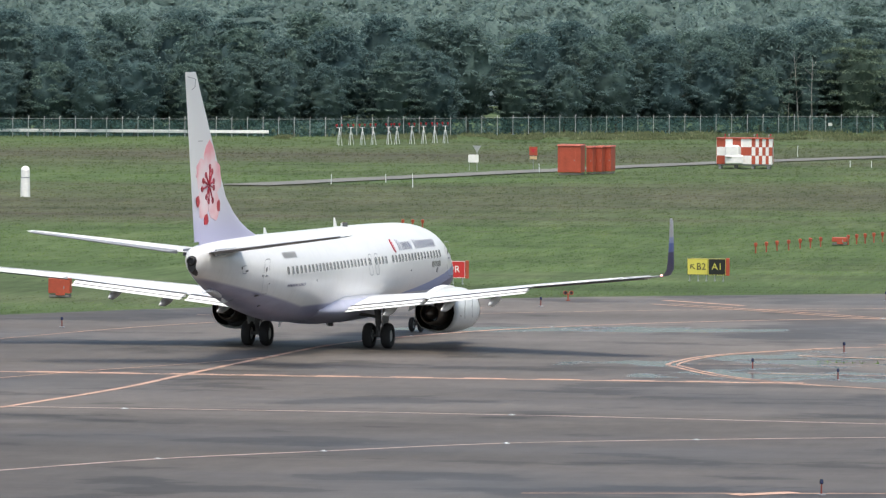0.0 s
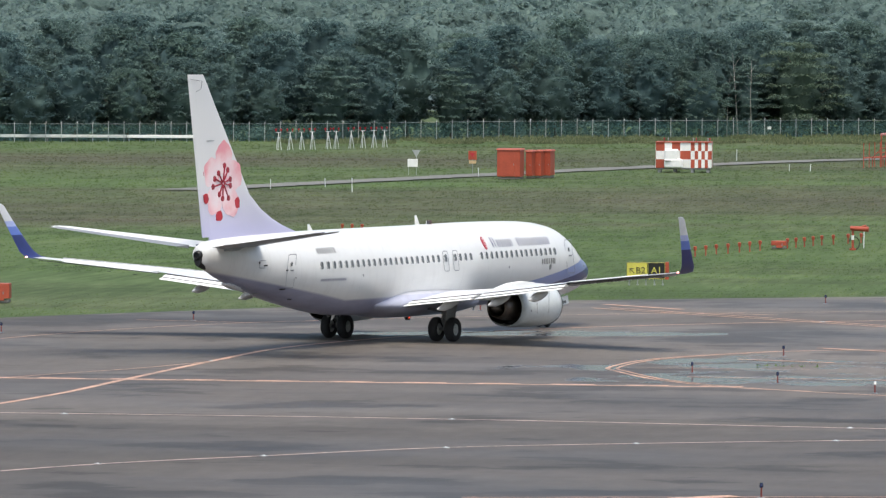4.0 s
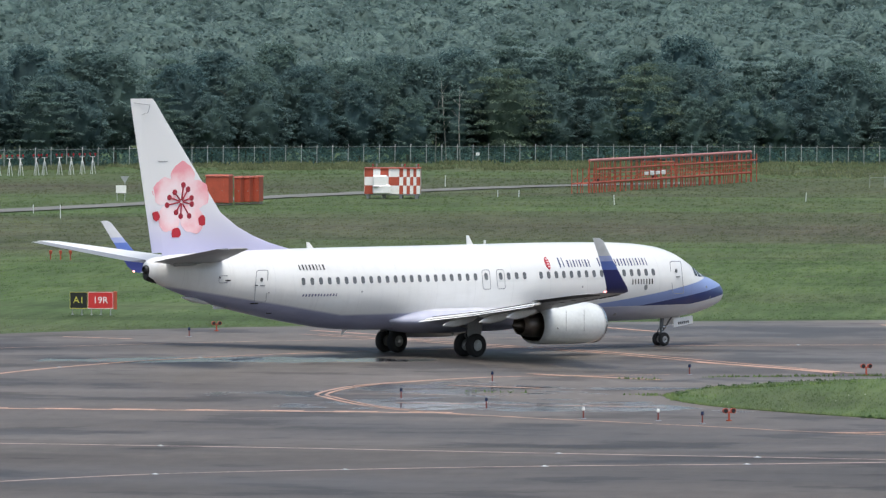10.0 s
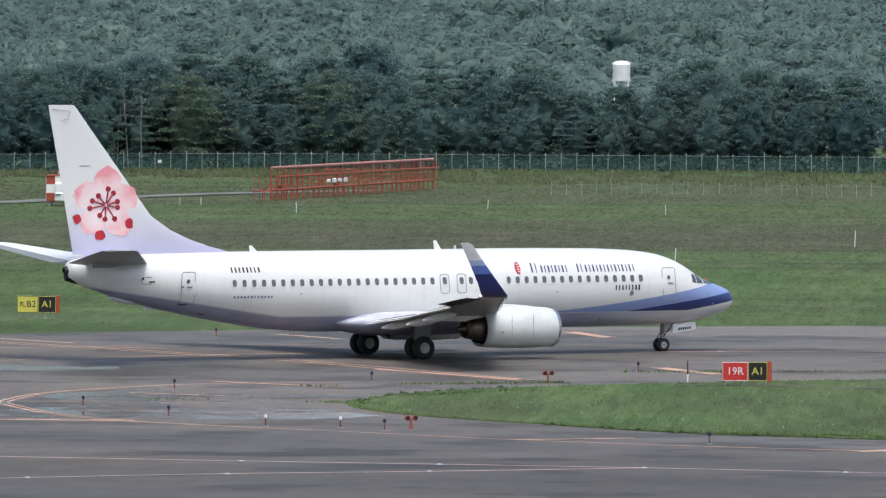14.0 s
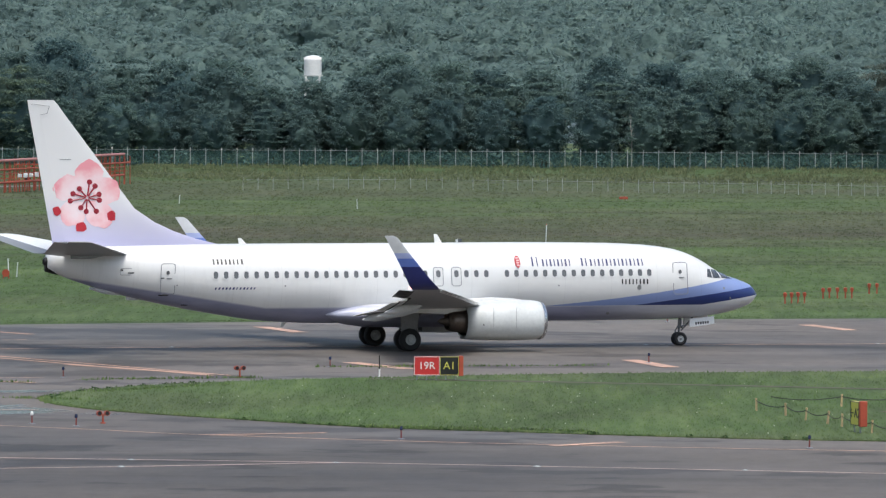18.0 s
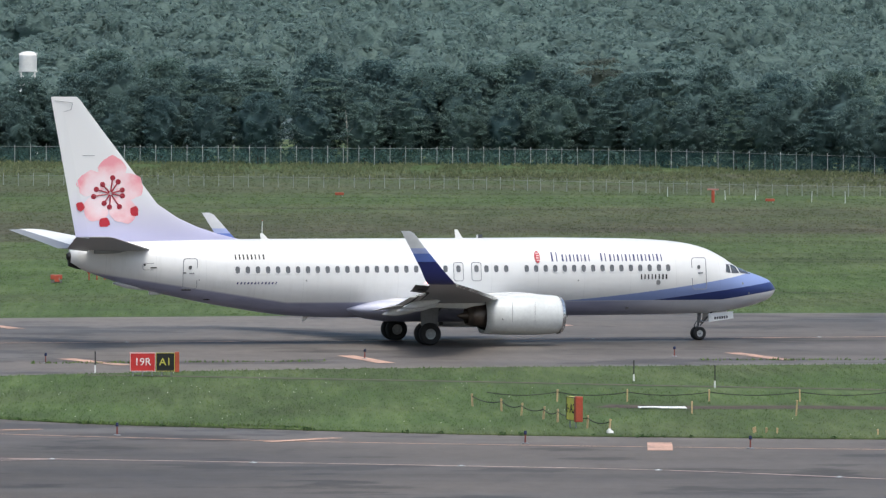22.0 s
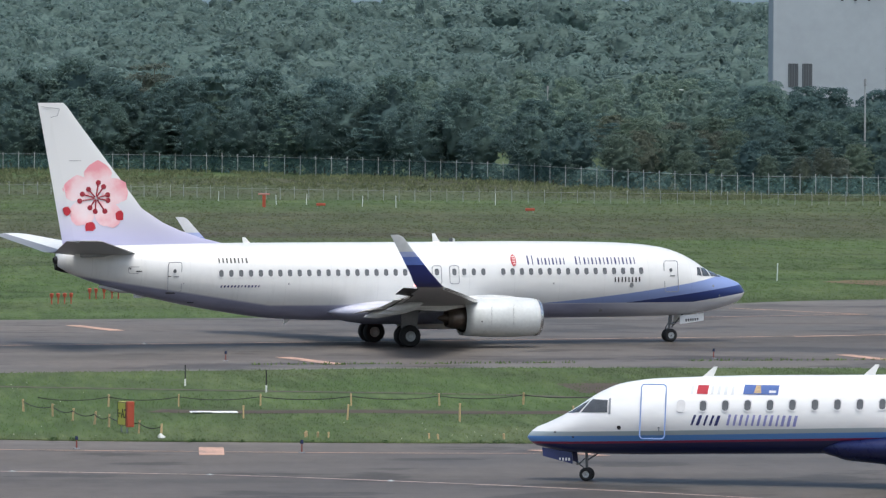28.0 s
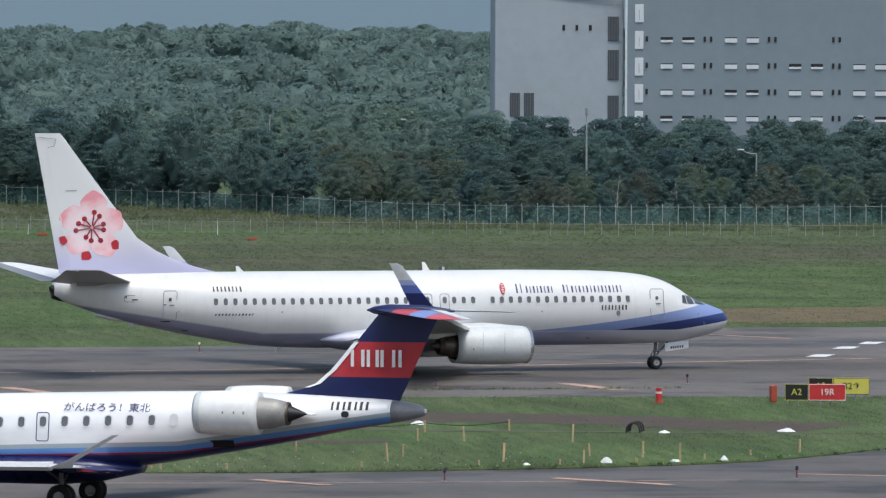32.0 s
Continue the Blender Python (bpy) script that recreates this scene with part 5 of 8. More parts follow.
build_fence(FENCE, 2.05, 2.15, "tall wire fence with pale posts before the trees", GALVANISED, NET, 0.05)
build_fence(LOW_FENCE, 1.72, 1.05, "low wire fence with thin pale posts in the field", GALVANISED, net_material("thin wire netting", (0.2, 0.22, 0.2), 0.07), 0.03)
board = thing("fence_sign", "small white notice hung on the fence", "sign", at=pose(-91.6, 861.6, 1.1, 0, 0, 20))
part("plate", block(0, 0, 0, 0.5, 0.03, 0.38, 0.01), WHITE, board)
part("hooks", joined(rod((-0.2, 0.03, 0.15), (-0.2, 0.4, 0.25), 0.015, n=5), rod((0.2, 0.03, 0.15), (0.2, 0.4, 0.25), 0.015, n=5)), STEEL, board)


# ---- trees ----
def bumps(d, seed, coarse=0.24, fine=0.12):
    """How far a crown swells in the directions d: big boughs, layered towards the flat, and small clumps."""
    return np.array([1 + coarse * noise.noise((x * 2.1 + seed, y * 2.1, z * 3.4)) + fine * noise.noise((x * 5.0, y * 5.0 + seed, z * 8.5)) + fine * 0.5 * noise.noise((x * 11, y * 11, z * 16 + seed)) for x, y, z in d])


def crown_form(g, seed, radii, centre, count, size, nu=30, nv=18, coarse=0.24, fine=0.12, lift=0.06):
    """One crown: a swelling leaf mass, and leaf sprays standing all over it. Gives (sprays, facing) and (points, faces)."""
    radii, centre = np.array(radii), np.array(centre)
    u = np.arange(nu) * 6.2832 / nu
    v = np.linspace(-1.25, 1.5, nv)
    base = np.stack([np.cos(v)[:, None] * np.cos(u)[None], np.cos(v)[:, None] * np.sin(u)[None], np.repeat(np.sin(v)[:, None], nu, 1)], -1).reshape(-1, 3)
    mass = base * (bumps(base, seed, coarse, fine) * 0.955)[:, None] * radii + centre
    quads = [(j * nu + i, j * nu + (i + 1) % nu, (j + 1) * nu + (i + 1) % nu, (j + 1) * nu + i) for j in range(nv - 1) for i in range(nu)]
    d = g.normal(0, 1, (count, 3))
    d /= np.linalg.norm(d, axis=1, keepdims=True)
    d[:, 2] = np.where(d[:, 2] < -0.75, -d[:, 2], d[:, 2])
    r = bumps(d, seed, coarse, fine)
    e = 0.05
    t1 = np.cross(d, np.array([0.3, 0.2, 0.93]))
    t1 /= np.linalg.norm(t1, axis=1, keepdims=True)
    t2 = np.cross(d, t1)
    soft = bumps(d, seed, coarse, fine * 0.2)
    slope1 = (bumps(d + t1 * e, seed, coarse, fine * 0.2) - soft) / e * 0.8
    slope2 = (bumps(d + t2 * e, seed, coarse, fine * 0.2) - soft) / e * 0.8
    face = (d - t1 * slope1[:, None] - t2 * slope2[:, None]) / radii * radii.mean() + np.array([0, 0, 0.25])
    face /= np.linalg.norm(face, axis=1, keepdims=True)
    c = d * (r * g.uniform(0.95, 1 + lift, count))[:, None] * radii + centre
    n = face + g.normal(0, 0.26, (count, 3))
    n /= np.linalg.norm(n, axis=1, keepdims=True)
    a = np.cross(n, g.normal(0, 1, (count, 3)) * np.array([1, 1, 0.4]))
    a /= np.linalg.norm(a, axis=1, keepdims=True)
    b = np.cross(n, a)
    s = size * g.uniform(0.5, 1.4, count)[:, None]
    w = lambda lo, hi: g.uniform(lo, hi, count)[:, None]
    quad = np.stack([c - a * s * w(0.5, 1.1) - n * s * 0.15, c - b * s * w(0.3, 0.8), c + a * s * w(0.5, 1.1) - n * s * 0.2, c + b * s * w(0.3, 0.8)], 1)
    out = np.cross(quad[:, 2] - quad[:, 0], quad[:, 3] - quad[:, 1])
    quad = np.where(((out * face).sum(1) < 0)[:, None, None], quad[:, ::-1], quad)
    face = face + g.normal(0, 0.10, (count, 3))
    return (quad, face / np.linalg.norm(face, axis=1, keepdims=True)), (mass, quads)


def shrubs(g, spots, low, high, count, size, name, material):
    """Low clumps of sprays at spots, as one mesh."""
    kinds = [crown_form(g, 40 + k, (1, 1, 0.75), (0, 0, 0.15), count, size, 10, 6, 0.3, 0.15)[0] for k in range(4)]
    pts, nor = [], []
    for x, y in spots:
        q, f = kinds[int(g.integers(4))]
        a, s = g.uniform(0, 6.28), g.uniform(low, high)
        c, i = math.cos(a), math.sin(a)
        turn = np.array([[c, i, 0], [-i, c, 0], [0, 0, 1]])
        pts.append(q @ turn * s + np.array([x, y, 0]))
        nor.append(f @ turn)
    return new(name, cards(name, np.concatenate(pts), material))


def leaf_cloud(g, clumps, per, size):
    """Leaf sprays in flat boughs. clumps: rows of x, y, z, spread and depth. Gives the sprays and the way they face."""
    clumps = np.array(clumps)
    c = np.repeat(clumps, per, axis=0)
    n = len(c)
    d = g.normal(0, 1, (n, 3))
    d /= np.linalg.norm(d, axis=1, keepdims=True)
    d[:, 2] = np.where(d[:, 2] < -0.3, -d[:, 2], d[:, 2])
    half = np.stack([c[:, 3], c[:, 3], c[:, 4]], 1)
    at = c[:, :3] + d * half * g.uniform(0.35, 1.05, n)[:, None] ** 0.6
    # boughs hang a little at their outer end
    at[:, 2] -= 0.16 * (d[:, 0] ** 2 + d[:, 1] ** 2) * c[:, 4]
    face = d / half * c[:, 4:5] + np.array([0, 0, 0.35]) + g.normal(0, 0.30, (n, 3))
    face /= np.linalg.norm(face, axis=1, keepdims=True)
    a = np.cross(face, g.normal(0, 1, (n, 3)))
    a /= np.linalg.norm(a, axis=1, keepdims=True)
    b = np.cross(face, a)
    s = size * g.uniform(0.55, 1.45, n)[:, None]
    w = lambda lo, hi: g.uniform(lo, hi, n)[:, None]
    quad = np.stack([at - a * s * w(0.6, 1.1), at - b * s * w(0.35, 0.75), at + a * s * w(0.6, 1.1) - face * s * 0.2, at + b * s * w(0.35, 0.75)], 1)
    shade = d / half * c[:, 4:5] + np.array([0, 0, 0.35]) + 0.6 * face
    return quad, shade / np.linalg.norm(shade, axis=1, keepdims=True)


def build_tree(seed, tall, wide, leaves, count=110, layered=False, name="tree"):
    """A broad-leaved tree: a tapered trunk with limbs, and a crown of many flat boughs of leaf sprays round a dense heart."""
    g = np.random.default_rng(seed)
    t = thing(name, "dark green broad-leaved tree in the belt behind the fence", "tree", "belt of trees")
    top = Vector((g.normal(0, 0.4), g.normal(0, 0.4), tall * 0.84))
    limbs = [rod((0, 0, -0.3), top * 0.45, 0.22, 0.15, 8), rod(top * 0.45, top, 0.15, 0.04, 7)]
    clumps = []
    lobes = [(g.uniform(0, 6.28), g.uniform(0.3, 0.8), g.uniform(0.12, 0.3)) for _ in range(5)]
    for k in range(count):
        u = (k + g.uniform(0, 1)) / count
        if layered:
            u = round(u * 8) / 8 + g.normal(0, 0.02)
        z = tall * (0.10 + 0.86 * u)
        a = k * 2.39996 + g.uniform(-0.35, 0.35)
        # widest at two fifths, rounded at the top; lobes make the outline uneven
        rim = wide * 0.5 * max(0.12, (1 - abs((u - 0.38) / 0.66) ** 2.4)) ** 0.6 if u > 0.38 else wide * 0.5 * (0.72 + 0.74 * u)
        rim *= 1 + sum(h * math.exp(-((a - b + 3.14) % 6.283 - 3.14) ** 2 / 0.5 - ((u - c) / 0.16) ** 2) for b, c, h in lobes) - 0.10
        r = rim * g.uniform(0.42, 1.0)
        s = wide * (g.uniform(0.10, 0.17) if layered else g.uniform(0.075, 0.135))
        clumps.append((top.x * u + r * math.cos(a), top.y * u + r * math.sin(a), z, s, s * (0.26 if layered else g.uniform(0.40, 0.65))))
        if k % 11 == 0:
            limbs.append(rod(top * max(0.15, u - 0.12), clumps[-1][:3], 0.06, 0.02, 5))
    part("trunk", joined(*limbs), BARK, t)
    (_, _), (mass, quads) = crown_form(g, seed * 1.7, (wide * (0.25 if layered else 0.31), wide * (0.25 if layered else 0.31), tall * 0.37), (top.x * 0.5, top.y * 0.5, tall * 0.50), 4, 0.1, 30, 20, 0.34, 0.26)
    part("foliage_mass", (list(map(tuple, mass)), quads), leaves, t, "dense inner foliage", "all")
    quad, face = leaf_cloud(g, clumps, 115, 0.155 * tall / 12)
    part("crown", cards("crown", quad, leaves, face), None, t, "uneven crown of leafy boughs")
    return t


def belt_height(x):
    return float(np.interp(x, [-260, -170, -120, -60, 0, 45, 56, 76, 88, 96, 106, 128, 150, 220], [14.4, 14.6, 14.2, 14.6, 14.2, 13.6, 12.8, 12.2, 9.4, 7.0, 6.2, 6.4, 6.8, 7.0]))


def plant_belt():
    kinds = [build_tree(100 + k, 12.0, 8.5 + 0.8 * (k % 3), LEAVES, 120) for k in range(6)]
    kinds += [build_tree(120 + k, 12.0, 8.4, LEAVES_PALE, 110, True) for k in range(2)]
    kinds += [build_tree(131, 12.0, 9.5, LEAVES_SCRUB, 110), build_tree(137, 12.0, 9.0, LEAVES_BROWN, 100), build_tree(141, 12.0, 9.0, LEAVES_YOUNG, 110)]
    for t, label in zip(kinds[6:], ("pale green tree with layered branches in the belt", "pale green tree with layered branches in the belt", "olive green young tree behind the fence", "browning young tree behind the fence", "green young tree beyond the fence, haze in its colour")):
        tagged(t, label)
    used = [False] * len(kinds)

    def plant(k, m):
        """The first of a kind is moved to its place, the others are copies."""
        ob = copy_thing(kinds[k], Matrix.Identity(4)) if used[k] else kinds[k]
        ob.matrix_basis = m
        used[k] = True

    g = random.Random(11)
    fence = np.array(FENCE)
    order = np.argsort(fence[:, 0])
    x = -245.0
    rows = ((7, 0.66, 6.2), (14, 0.88, 6.6), (23, 1.0, 7.0))
    for off, scale, gap in rows:
        x = -222.0
        while x < 188:
            y = float(np.interp(x, fence[order, 0], fence[order, 1])) + off + g.uniform(-2.5, 2.5)
            s = belt_height(x) * scale * g.uniform(0.84, 1.06) * (1.07 if x < -60 else 1) / 12.0
            if abs(x + 34.4) < 6:
                s *= 0.84 if off < 20 else 0.5
            if x > 84:
                y += 12 + (off - 7) * 0.8
            k = g.choice((0, 1, 2, 3, 4, 5, 0, 1, 2, 3, 4, 5, 6, 7)) if x < 85 else g.choice((8, 8, 8, 9, 7, 3))
            m = pose(x, y, -0.1, 0, 0, g.uniform(0, 360)) @ Matrix.Diagonal((s * g.uniform(0.9, 1.15), s, s, 1))
            plant(k, m)
            x += gap * g.uniform(0.75, 1.2) * (0.35 + 0.65 * belt_height(x) / 14.4)
    # taller trees further back, before the big building
    for off, tall in ((70, 8.2), (105, 9.2), (140, 9.8), (170, 10.4)):
        x = 103.0 + off * 0.12
        while x < 195:
            y = 735 + off + g.uniform(-9, 9)
            s = tall * g.uniform(0.88, 1.12) / 12.0
            plant(g.choice((0, 1, 2, 3, 4, 5)), pose(x, y, -0.1, 0, 0, g.uniform(0, 360)) @ Matrix.Diagonal((s * 1.1, s * 1.1, s, 1)))
            x += 5.6 * g.uniform(0.7, 1.25)
    # low trees that close the gap east of the belt's end
    for off, tall in ((0, 5.4), (34, 5.8), (70, 6.2), (110, 6.6)):
        x = 98.0 + off * 0.10
        while x < 122 + off * 0.12:
            s = tall * g.uniform(0.88, 1.12) / 12.0
            plant(g.choice((8, 9, 7)), pose(x, 842 + off + g.uniform(-6, 6), -0.1, 0, 0, g.uniform(0, 360)) @ Matrix.Diagonal((s * 1.3, s * 1.3, s, 1)))
            x += 4.6 * g.uniform(0.8, 1.2)
    # and a wood further back, beside the big building, lightened by haze in its leaf colour
    for y0, tall in ((1000, 6.6), (1080, 7.8), (1170, 9.0), (1270, 10.2), (1380, 11.2)):
        x = 0.088 * y0
        while x < 0.142 * y0:
            s = tall * g.uniform(0.9, 1.1) / 12.0
            plant(10, pose(x, y0 + g.uniform(-12, 12), -0.1, 0, 0, g.uniform(0, 360)) @ Matrix.Diagonal((s, s, s, 1)))
            x += 6.0 * g.uniform(0.75, 1.2)
    # paler, layered trees that stand out at the belt's front, and one that is browning
    for x, y, tall, mat, label in ((-88.7, 868.0, 12.2, LEAVES_LIGHT, "light green layered tree standing out of the belt"), (-71.4, 873.0, 12.6, LEAVES_LIGHT, "light green layered tree standing out of the belt"),
                                   (50.4, 866.0, 8.2, LEAVES_LIGHT, "light green young tree at the front of the belt"), (42.3, 889.0, 13.8, LEAVES_BROWN, "browning tree with thin foliage in the belt"),
                                   (101, 858, 7.2, LEAVES_LIGHT, "light green young tree at the front of the belt")):
        t = build_tree(int(900 + x), tall, tall * 0.86, mat, 100, True)
        t.matrix_basis = pose(x, y, -0.1)
        tagged(t, label)
    for x, y, tall in ((-95.8, 863.4, 10.6), (-94.1, 863.8, 9.8), (-97.4, 864.6, 8.0), (8.0, 868.6, 7.0), (117, 742, 5.2), (124, 744, 4.6)):
        t = thing("bare_tree", "slender pale bare trunk with a few thin branches", "tree", "bare trunks", pose(x, y, -0.1, g.uniform(-4, 4), g.uniform(-4, 4), g.uniform(0, 360)))
        part("trunk", joined(rod((0, 0, 0), (0.15, 0, tall * 0.5), 0.09, 0.06, 6), rod((0.15, 0, tall * 0.5), (-0.1, 0.1, tall), 0.06, 0.02, 6)), PALE_BARK, t)
        part("branches", joined(*[rod((0.05, 0, tall * (0.4 + 0.09 * k)), (g.uniform(-1.1, 1.1), g.uniform(-1.1, 1.1), tall * (0.5 + 0.09 * k)), 0.03, 0.012, 5) for k in range(6)]), PALE_BARK, t)
    # undergrowth in front of the trunks
    sp = np.random.default_rng(77)
    l = fence[order]
    xs = sp.uniform(-225, 190, 1500)
    ys = np.interp(xs, l[:, 0], l[:, 1]) + sp.uniform(3, 30, 1500) + np.where(xs > 80, sp.uniform(0, 22, 1500), 0)
    tagged(shrubs(sp, list(zip(xs, ys)), 0.8, 2.2, 60, 0.16, "undergrowth", LEAVES), "dark shrubs and undergrowth below the trees", "shrubs", kind="stuff")
    xs = sp.uniform(-200, 200, 26000)
    ys = np.interp(xs, l[:, 0], l[:, 1]) - 0.5 - 95 * sp.uniform(0, 1, 26000) ** 1.6
    ys = np.maximum(ys, np.interp(xs, [-200, -60, -30, 60, 110, 200], [770, 815, 735, 705, 694, 700]) + sp.uniform(0, 8, 26000))
    bank = np.array([(x, y) for x, y in zip(xs, ys) if x > -150 and noise.noise((x / 5, y / 14, 2)) > -0.12])
    bank = np.repeat(bank, 3, axis=0) + sp.normal(0, 0.10, (len(bank) * 3, 2))
    tagged(new("bank_grass", cards("bank_grass", *leafy(blades(bank, 0.15, 0.55, 0.09, 78), ROUGH))), "tall rough grass along the fence bank", "grass", kind="stuff")


plant_belt()
edge = np.random.default_rng(64)
edge_spots = np.concatenate([along(l, n, 0.14, 70 + i) for i, (l, n) in enumerate((([(-13.5, 275.2), (-8, 270.0), (-2, 267.2), (7, 263.4)], 46), ([(7, 263.4), (15, 262.0), (27, 261.0), (37, 262.8), (42, 264.4)], 60), ([(-22.4, 291), (-21, 298.5), (-16.8, 305)], 26), ([(42, 264.4), (48.2, 268), (55, 276.8)], 26))) ])
tagged(shrubs(edge, edge_spots, 0.06, 0.17, 30, 0.35, "edge_weeds", WEED), "dark green weeds along the edge of the grass island", "weeds", kind="stuff")


def far_woods():
    """Wooded hills, too far to count: crowns of leafy boughs on the rising land."""
    g = np.random.default_rng(9)
    shapes, hearts = [], []
    for k in range(8):
        clumps = []
        for i in range(54):
            a, v = g.uniform(3.14 - 0.35, 6.28 + 0.35), g.uniform(-0.15, 1.0)
            c = math.sqrt(max(0.0, 1 - v * v))
            s = g.uniform(0.13, 0.22)
            clumps.append((c * math.cos(a) * 0.82, c * math.sin(a) * 0.82, v * 0.80, s, s * 0.7))
        quad, face = leaf_cloud(g, clumps, 10, 0.074)
        round_out = quad.mean(axis=1) + np.array([0, 0, 0.35])
        round_out = round_out / np.linalg.norm(round_out, axis=1, keepdims=True) * 0.9 + 0.3 * face
        shapes.append((quad, round_out / np.linalg.norm(round_out, axis=1, keepdims=True)))
        hearts.append(crown_form(g, 60 + k * 5, (0.84, 0.84, 0.79), (0, 0, 0), 4, 0.1, 18, 11, 0.22, 0.26)[1])
    quads, facing, verts, faces, at = [], [], [], [], 0
    r = 1455.0
    while r < 4300:
        step = 4.6 + r * 0.0022
        gap = 42 + (r - 1450) * 0.040
        for x in np.arange(-r * 0.255, r * 0.225, step):
            x += g.uniform(-0.5, 0.5) * step
            y = math.sqrt(r * r - x * x) + g.uniform(-0.5, 0.5) * gap
            if abs(x - 285) < 90 and 1440 < y < 1590 or x > 0.124 * y and y < 1475:
                continue
            wide = step * g.uniform(0.55, 1.25)
            high = (5.0 + r * 0.0012) * g.uniform(0.75, 1.3)
            # groves stand higher than the glades between them
            h = terrain_height(x, y) + 2.2 + (3.4 + r * 0.0013) * noise.noise((x / 70, y / 200, 3)) + 1.6 * noise.noise((x / 22, y / 60, 8))
            k = int(g.integers(8))
            flip = 1 if g.uniform() < 0.5 else -1
            size = np.array([wide * flip, wide, high])
            q, f = shapes[k]
            place = np.array([x, y, h])
            quads.append((q if flip > 0 else q[:, ::-1]) * size + place)
            facing.append(f * np.array([flip, 1, 1]))
            v, f4 = hearts[k]
            verts.append(v * size + place)
            faces.append(np.array(f4) + at)
            at += len(v)
        r += gap
    tagged(new("far_woods", cards("far_woods", np.concatenate(quads), FAR_LEAVES, np.concatenate(facing))), "green woods over low distant hills, haze in their colour", "woods", kind="stuff")
    # the hearts of the crowns, behind the boughs
    verts, faces = np.concatenate(verts), np.concatenate(faces)
    me = bpy.data.meshes.new("far_canopy")
    me.vertices.add(len(verts))
    me.vertices.foreach_set("co", verts.astype(np.float32).ravel())
    me.loops.add(faces.size)
    me.loops.foreach_set("vertex_index", faces.astype(np.int32).ravel())
    me.polygons.add(len(faces))
    me.polygons.foreach_set("loop_start", np.arange(0, faces.size, 4, dtype=np.int32))
    me.update()
    me.shade_smooth()
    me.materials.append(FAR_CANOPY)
    tagged(new("far_canopy", me), "rounded green crowns of distant woods, haze in their colour", "woods", kind="stuff")


far_woods()


def ridge_wall(radius, heights, material, label):
    pts, faces = [], []
    n = 240
    for i in range(n + 1):
        a = radians(-40 + 80 * i / n)
        h = heights(i / n)
        pts += [(radius * math.sin(a), radius * math.cos(a), -20), (radius * math.sin(a), radius * math.cos(a), h), ((radius + 60) * math.sin(a), (radius + 60) * math.cos(a), -20)]
        if i:
            k = 3 * i
            faces += [(k - 3, k, k + 1, k - 2), (k - 2, k + 1, k + 2, k - 1)]
    solid("backdrop", (pts, faces), material, label, "hills", "structure")


# a self-lit wall: the ridge's haze is in its emission
ridge_wall(4600, lambda u: 118 + 26 * noise.noise((u * 7, 0, 0)) + 8 * noise.noise((u * 40, 1, 0)), RIDGE_HAZE, "blue mountain ridge on the horizon, haze painted as glow")


# ---- buildings and masts beyond the trees ----
def warehouse():
    b = thing("warehouse", "huge grey windowless warehouse block rising behind the trees", "building", at=pose(235.2, 1481.5, 0, 0, 0, -9))
    # its own x runs along the long face, to the east; the corner is at the origin
    part("main_block", block(70, 40, 17.6, 140, 80, 36.5, 0.2), CLADDING, b, "grey clad long block")
    w = part("west_wing", moved(block(-14.7, 17, 17.0, 28.6, 30, 34.6, 0.2), Matrix.Rotation(radians(3), 4, "Z")), CLADDING_LIGHT, b, "paler grey stair wing")
    part("corner_strip", block(0.05, -0.1, 17.4, 0.5, 0.3, 36.6, 0.04), LOUVRE, b)
    part("parapet", joined(block(70, -0.1, 35.9, 140.4, 0.4, 0.35, 0.05), block(-14.7, 1.2, 34.3, 29, 0.4, 0.3, 0.05)), STEEL, b, "dark roof edge")
    floors = (25.2, 19.4, 13.6, 7.8)
    for f, z in enumerate(floors):
        for k in range(9):
            for dx, wide in ((7.6, 2.7), (12.4, 2.7)):
                x = dx + 14.2 * k
                if f == 0 and k in (2, 3) or x > 136:
                    continue
                # no real recess: a near-black block gives the window its shadow
                win = part("window_recess", block(x + 1.4, -0.02, z, wide, 0.3, 1.2, 0.03), NEAR_BLACK, b, "strip window, its shadow a dark block")
                part("shutter", block(x + 1.4, -0.22, z - (0.12 if (k + f) % 3 else 0.32), wide, 0.12, 0.95 if (k + f) % 3 else 0.5, 0.02), LOUVRE, win, "white shutter panel")
            for dx in (4.6, 17.4):
                x = dx + 14.2 * k + (0 if k else 0)
                if x < 137:
                    part("slot_window", block(x, -0.08, z + 0.15, 0.55, 0.2, 1.15, 0.02), NEAR_BLACK, b, "dark slot window")
    for z in np.arange(7.4, 35, 5.9):
        part("stair_window", block(2.9, -0.1, z, 1.9, 0.25, 4.0, 0.05), LOUVRE, b, "tall white stair window")
        part("window_bar", block(2.9, -0.26, z - 0.3, 0.12, 0.08, 2.2, 0.01), STEEL, b)
    for x, z, wd, h in ((-2.8, 27.6, 2.4, 5.4), (-2.8, 19.6, 2.4, 6.6), (-2.8, 10.2, 2.4, 5.2), (-24.5, 10.7, 2.2, 5.2), (-21.4, 10.7, 2.2, 5.2)):
        g = part("tall_louvre", block(x, 1.9 + x * 0.0524, z, wd, 0.4, h, 0.05), GRILLE, b, "dark tall louvre opening")
        for k in range(4):
            part("mullion", block(x - wd / 2 + wd * (k + 0.5) / 4, 1.66 + x * 0.0524, z, 0.14, 0.08, h - 0.2, 0.02), GRILLE_BAR, g)
    for x in (-13.8, -10.9, -7.9):
        part("slot_window", block(x, 1.95 + x * 0.0524, 27.8, 0.6, 0.3, 1.2, 0.02), NEAR_BLACK, b)
    return b


warehouse()


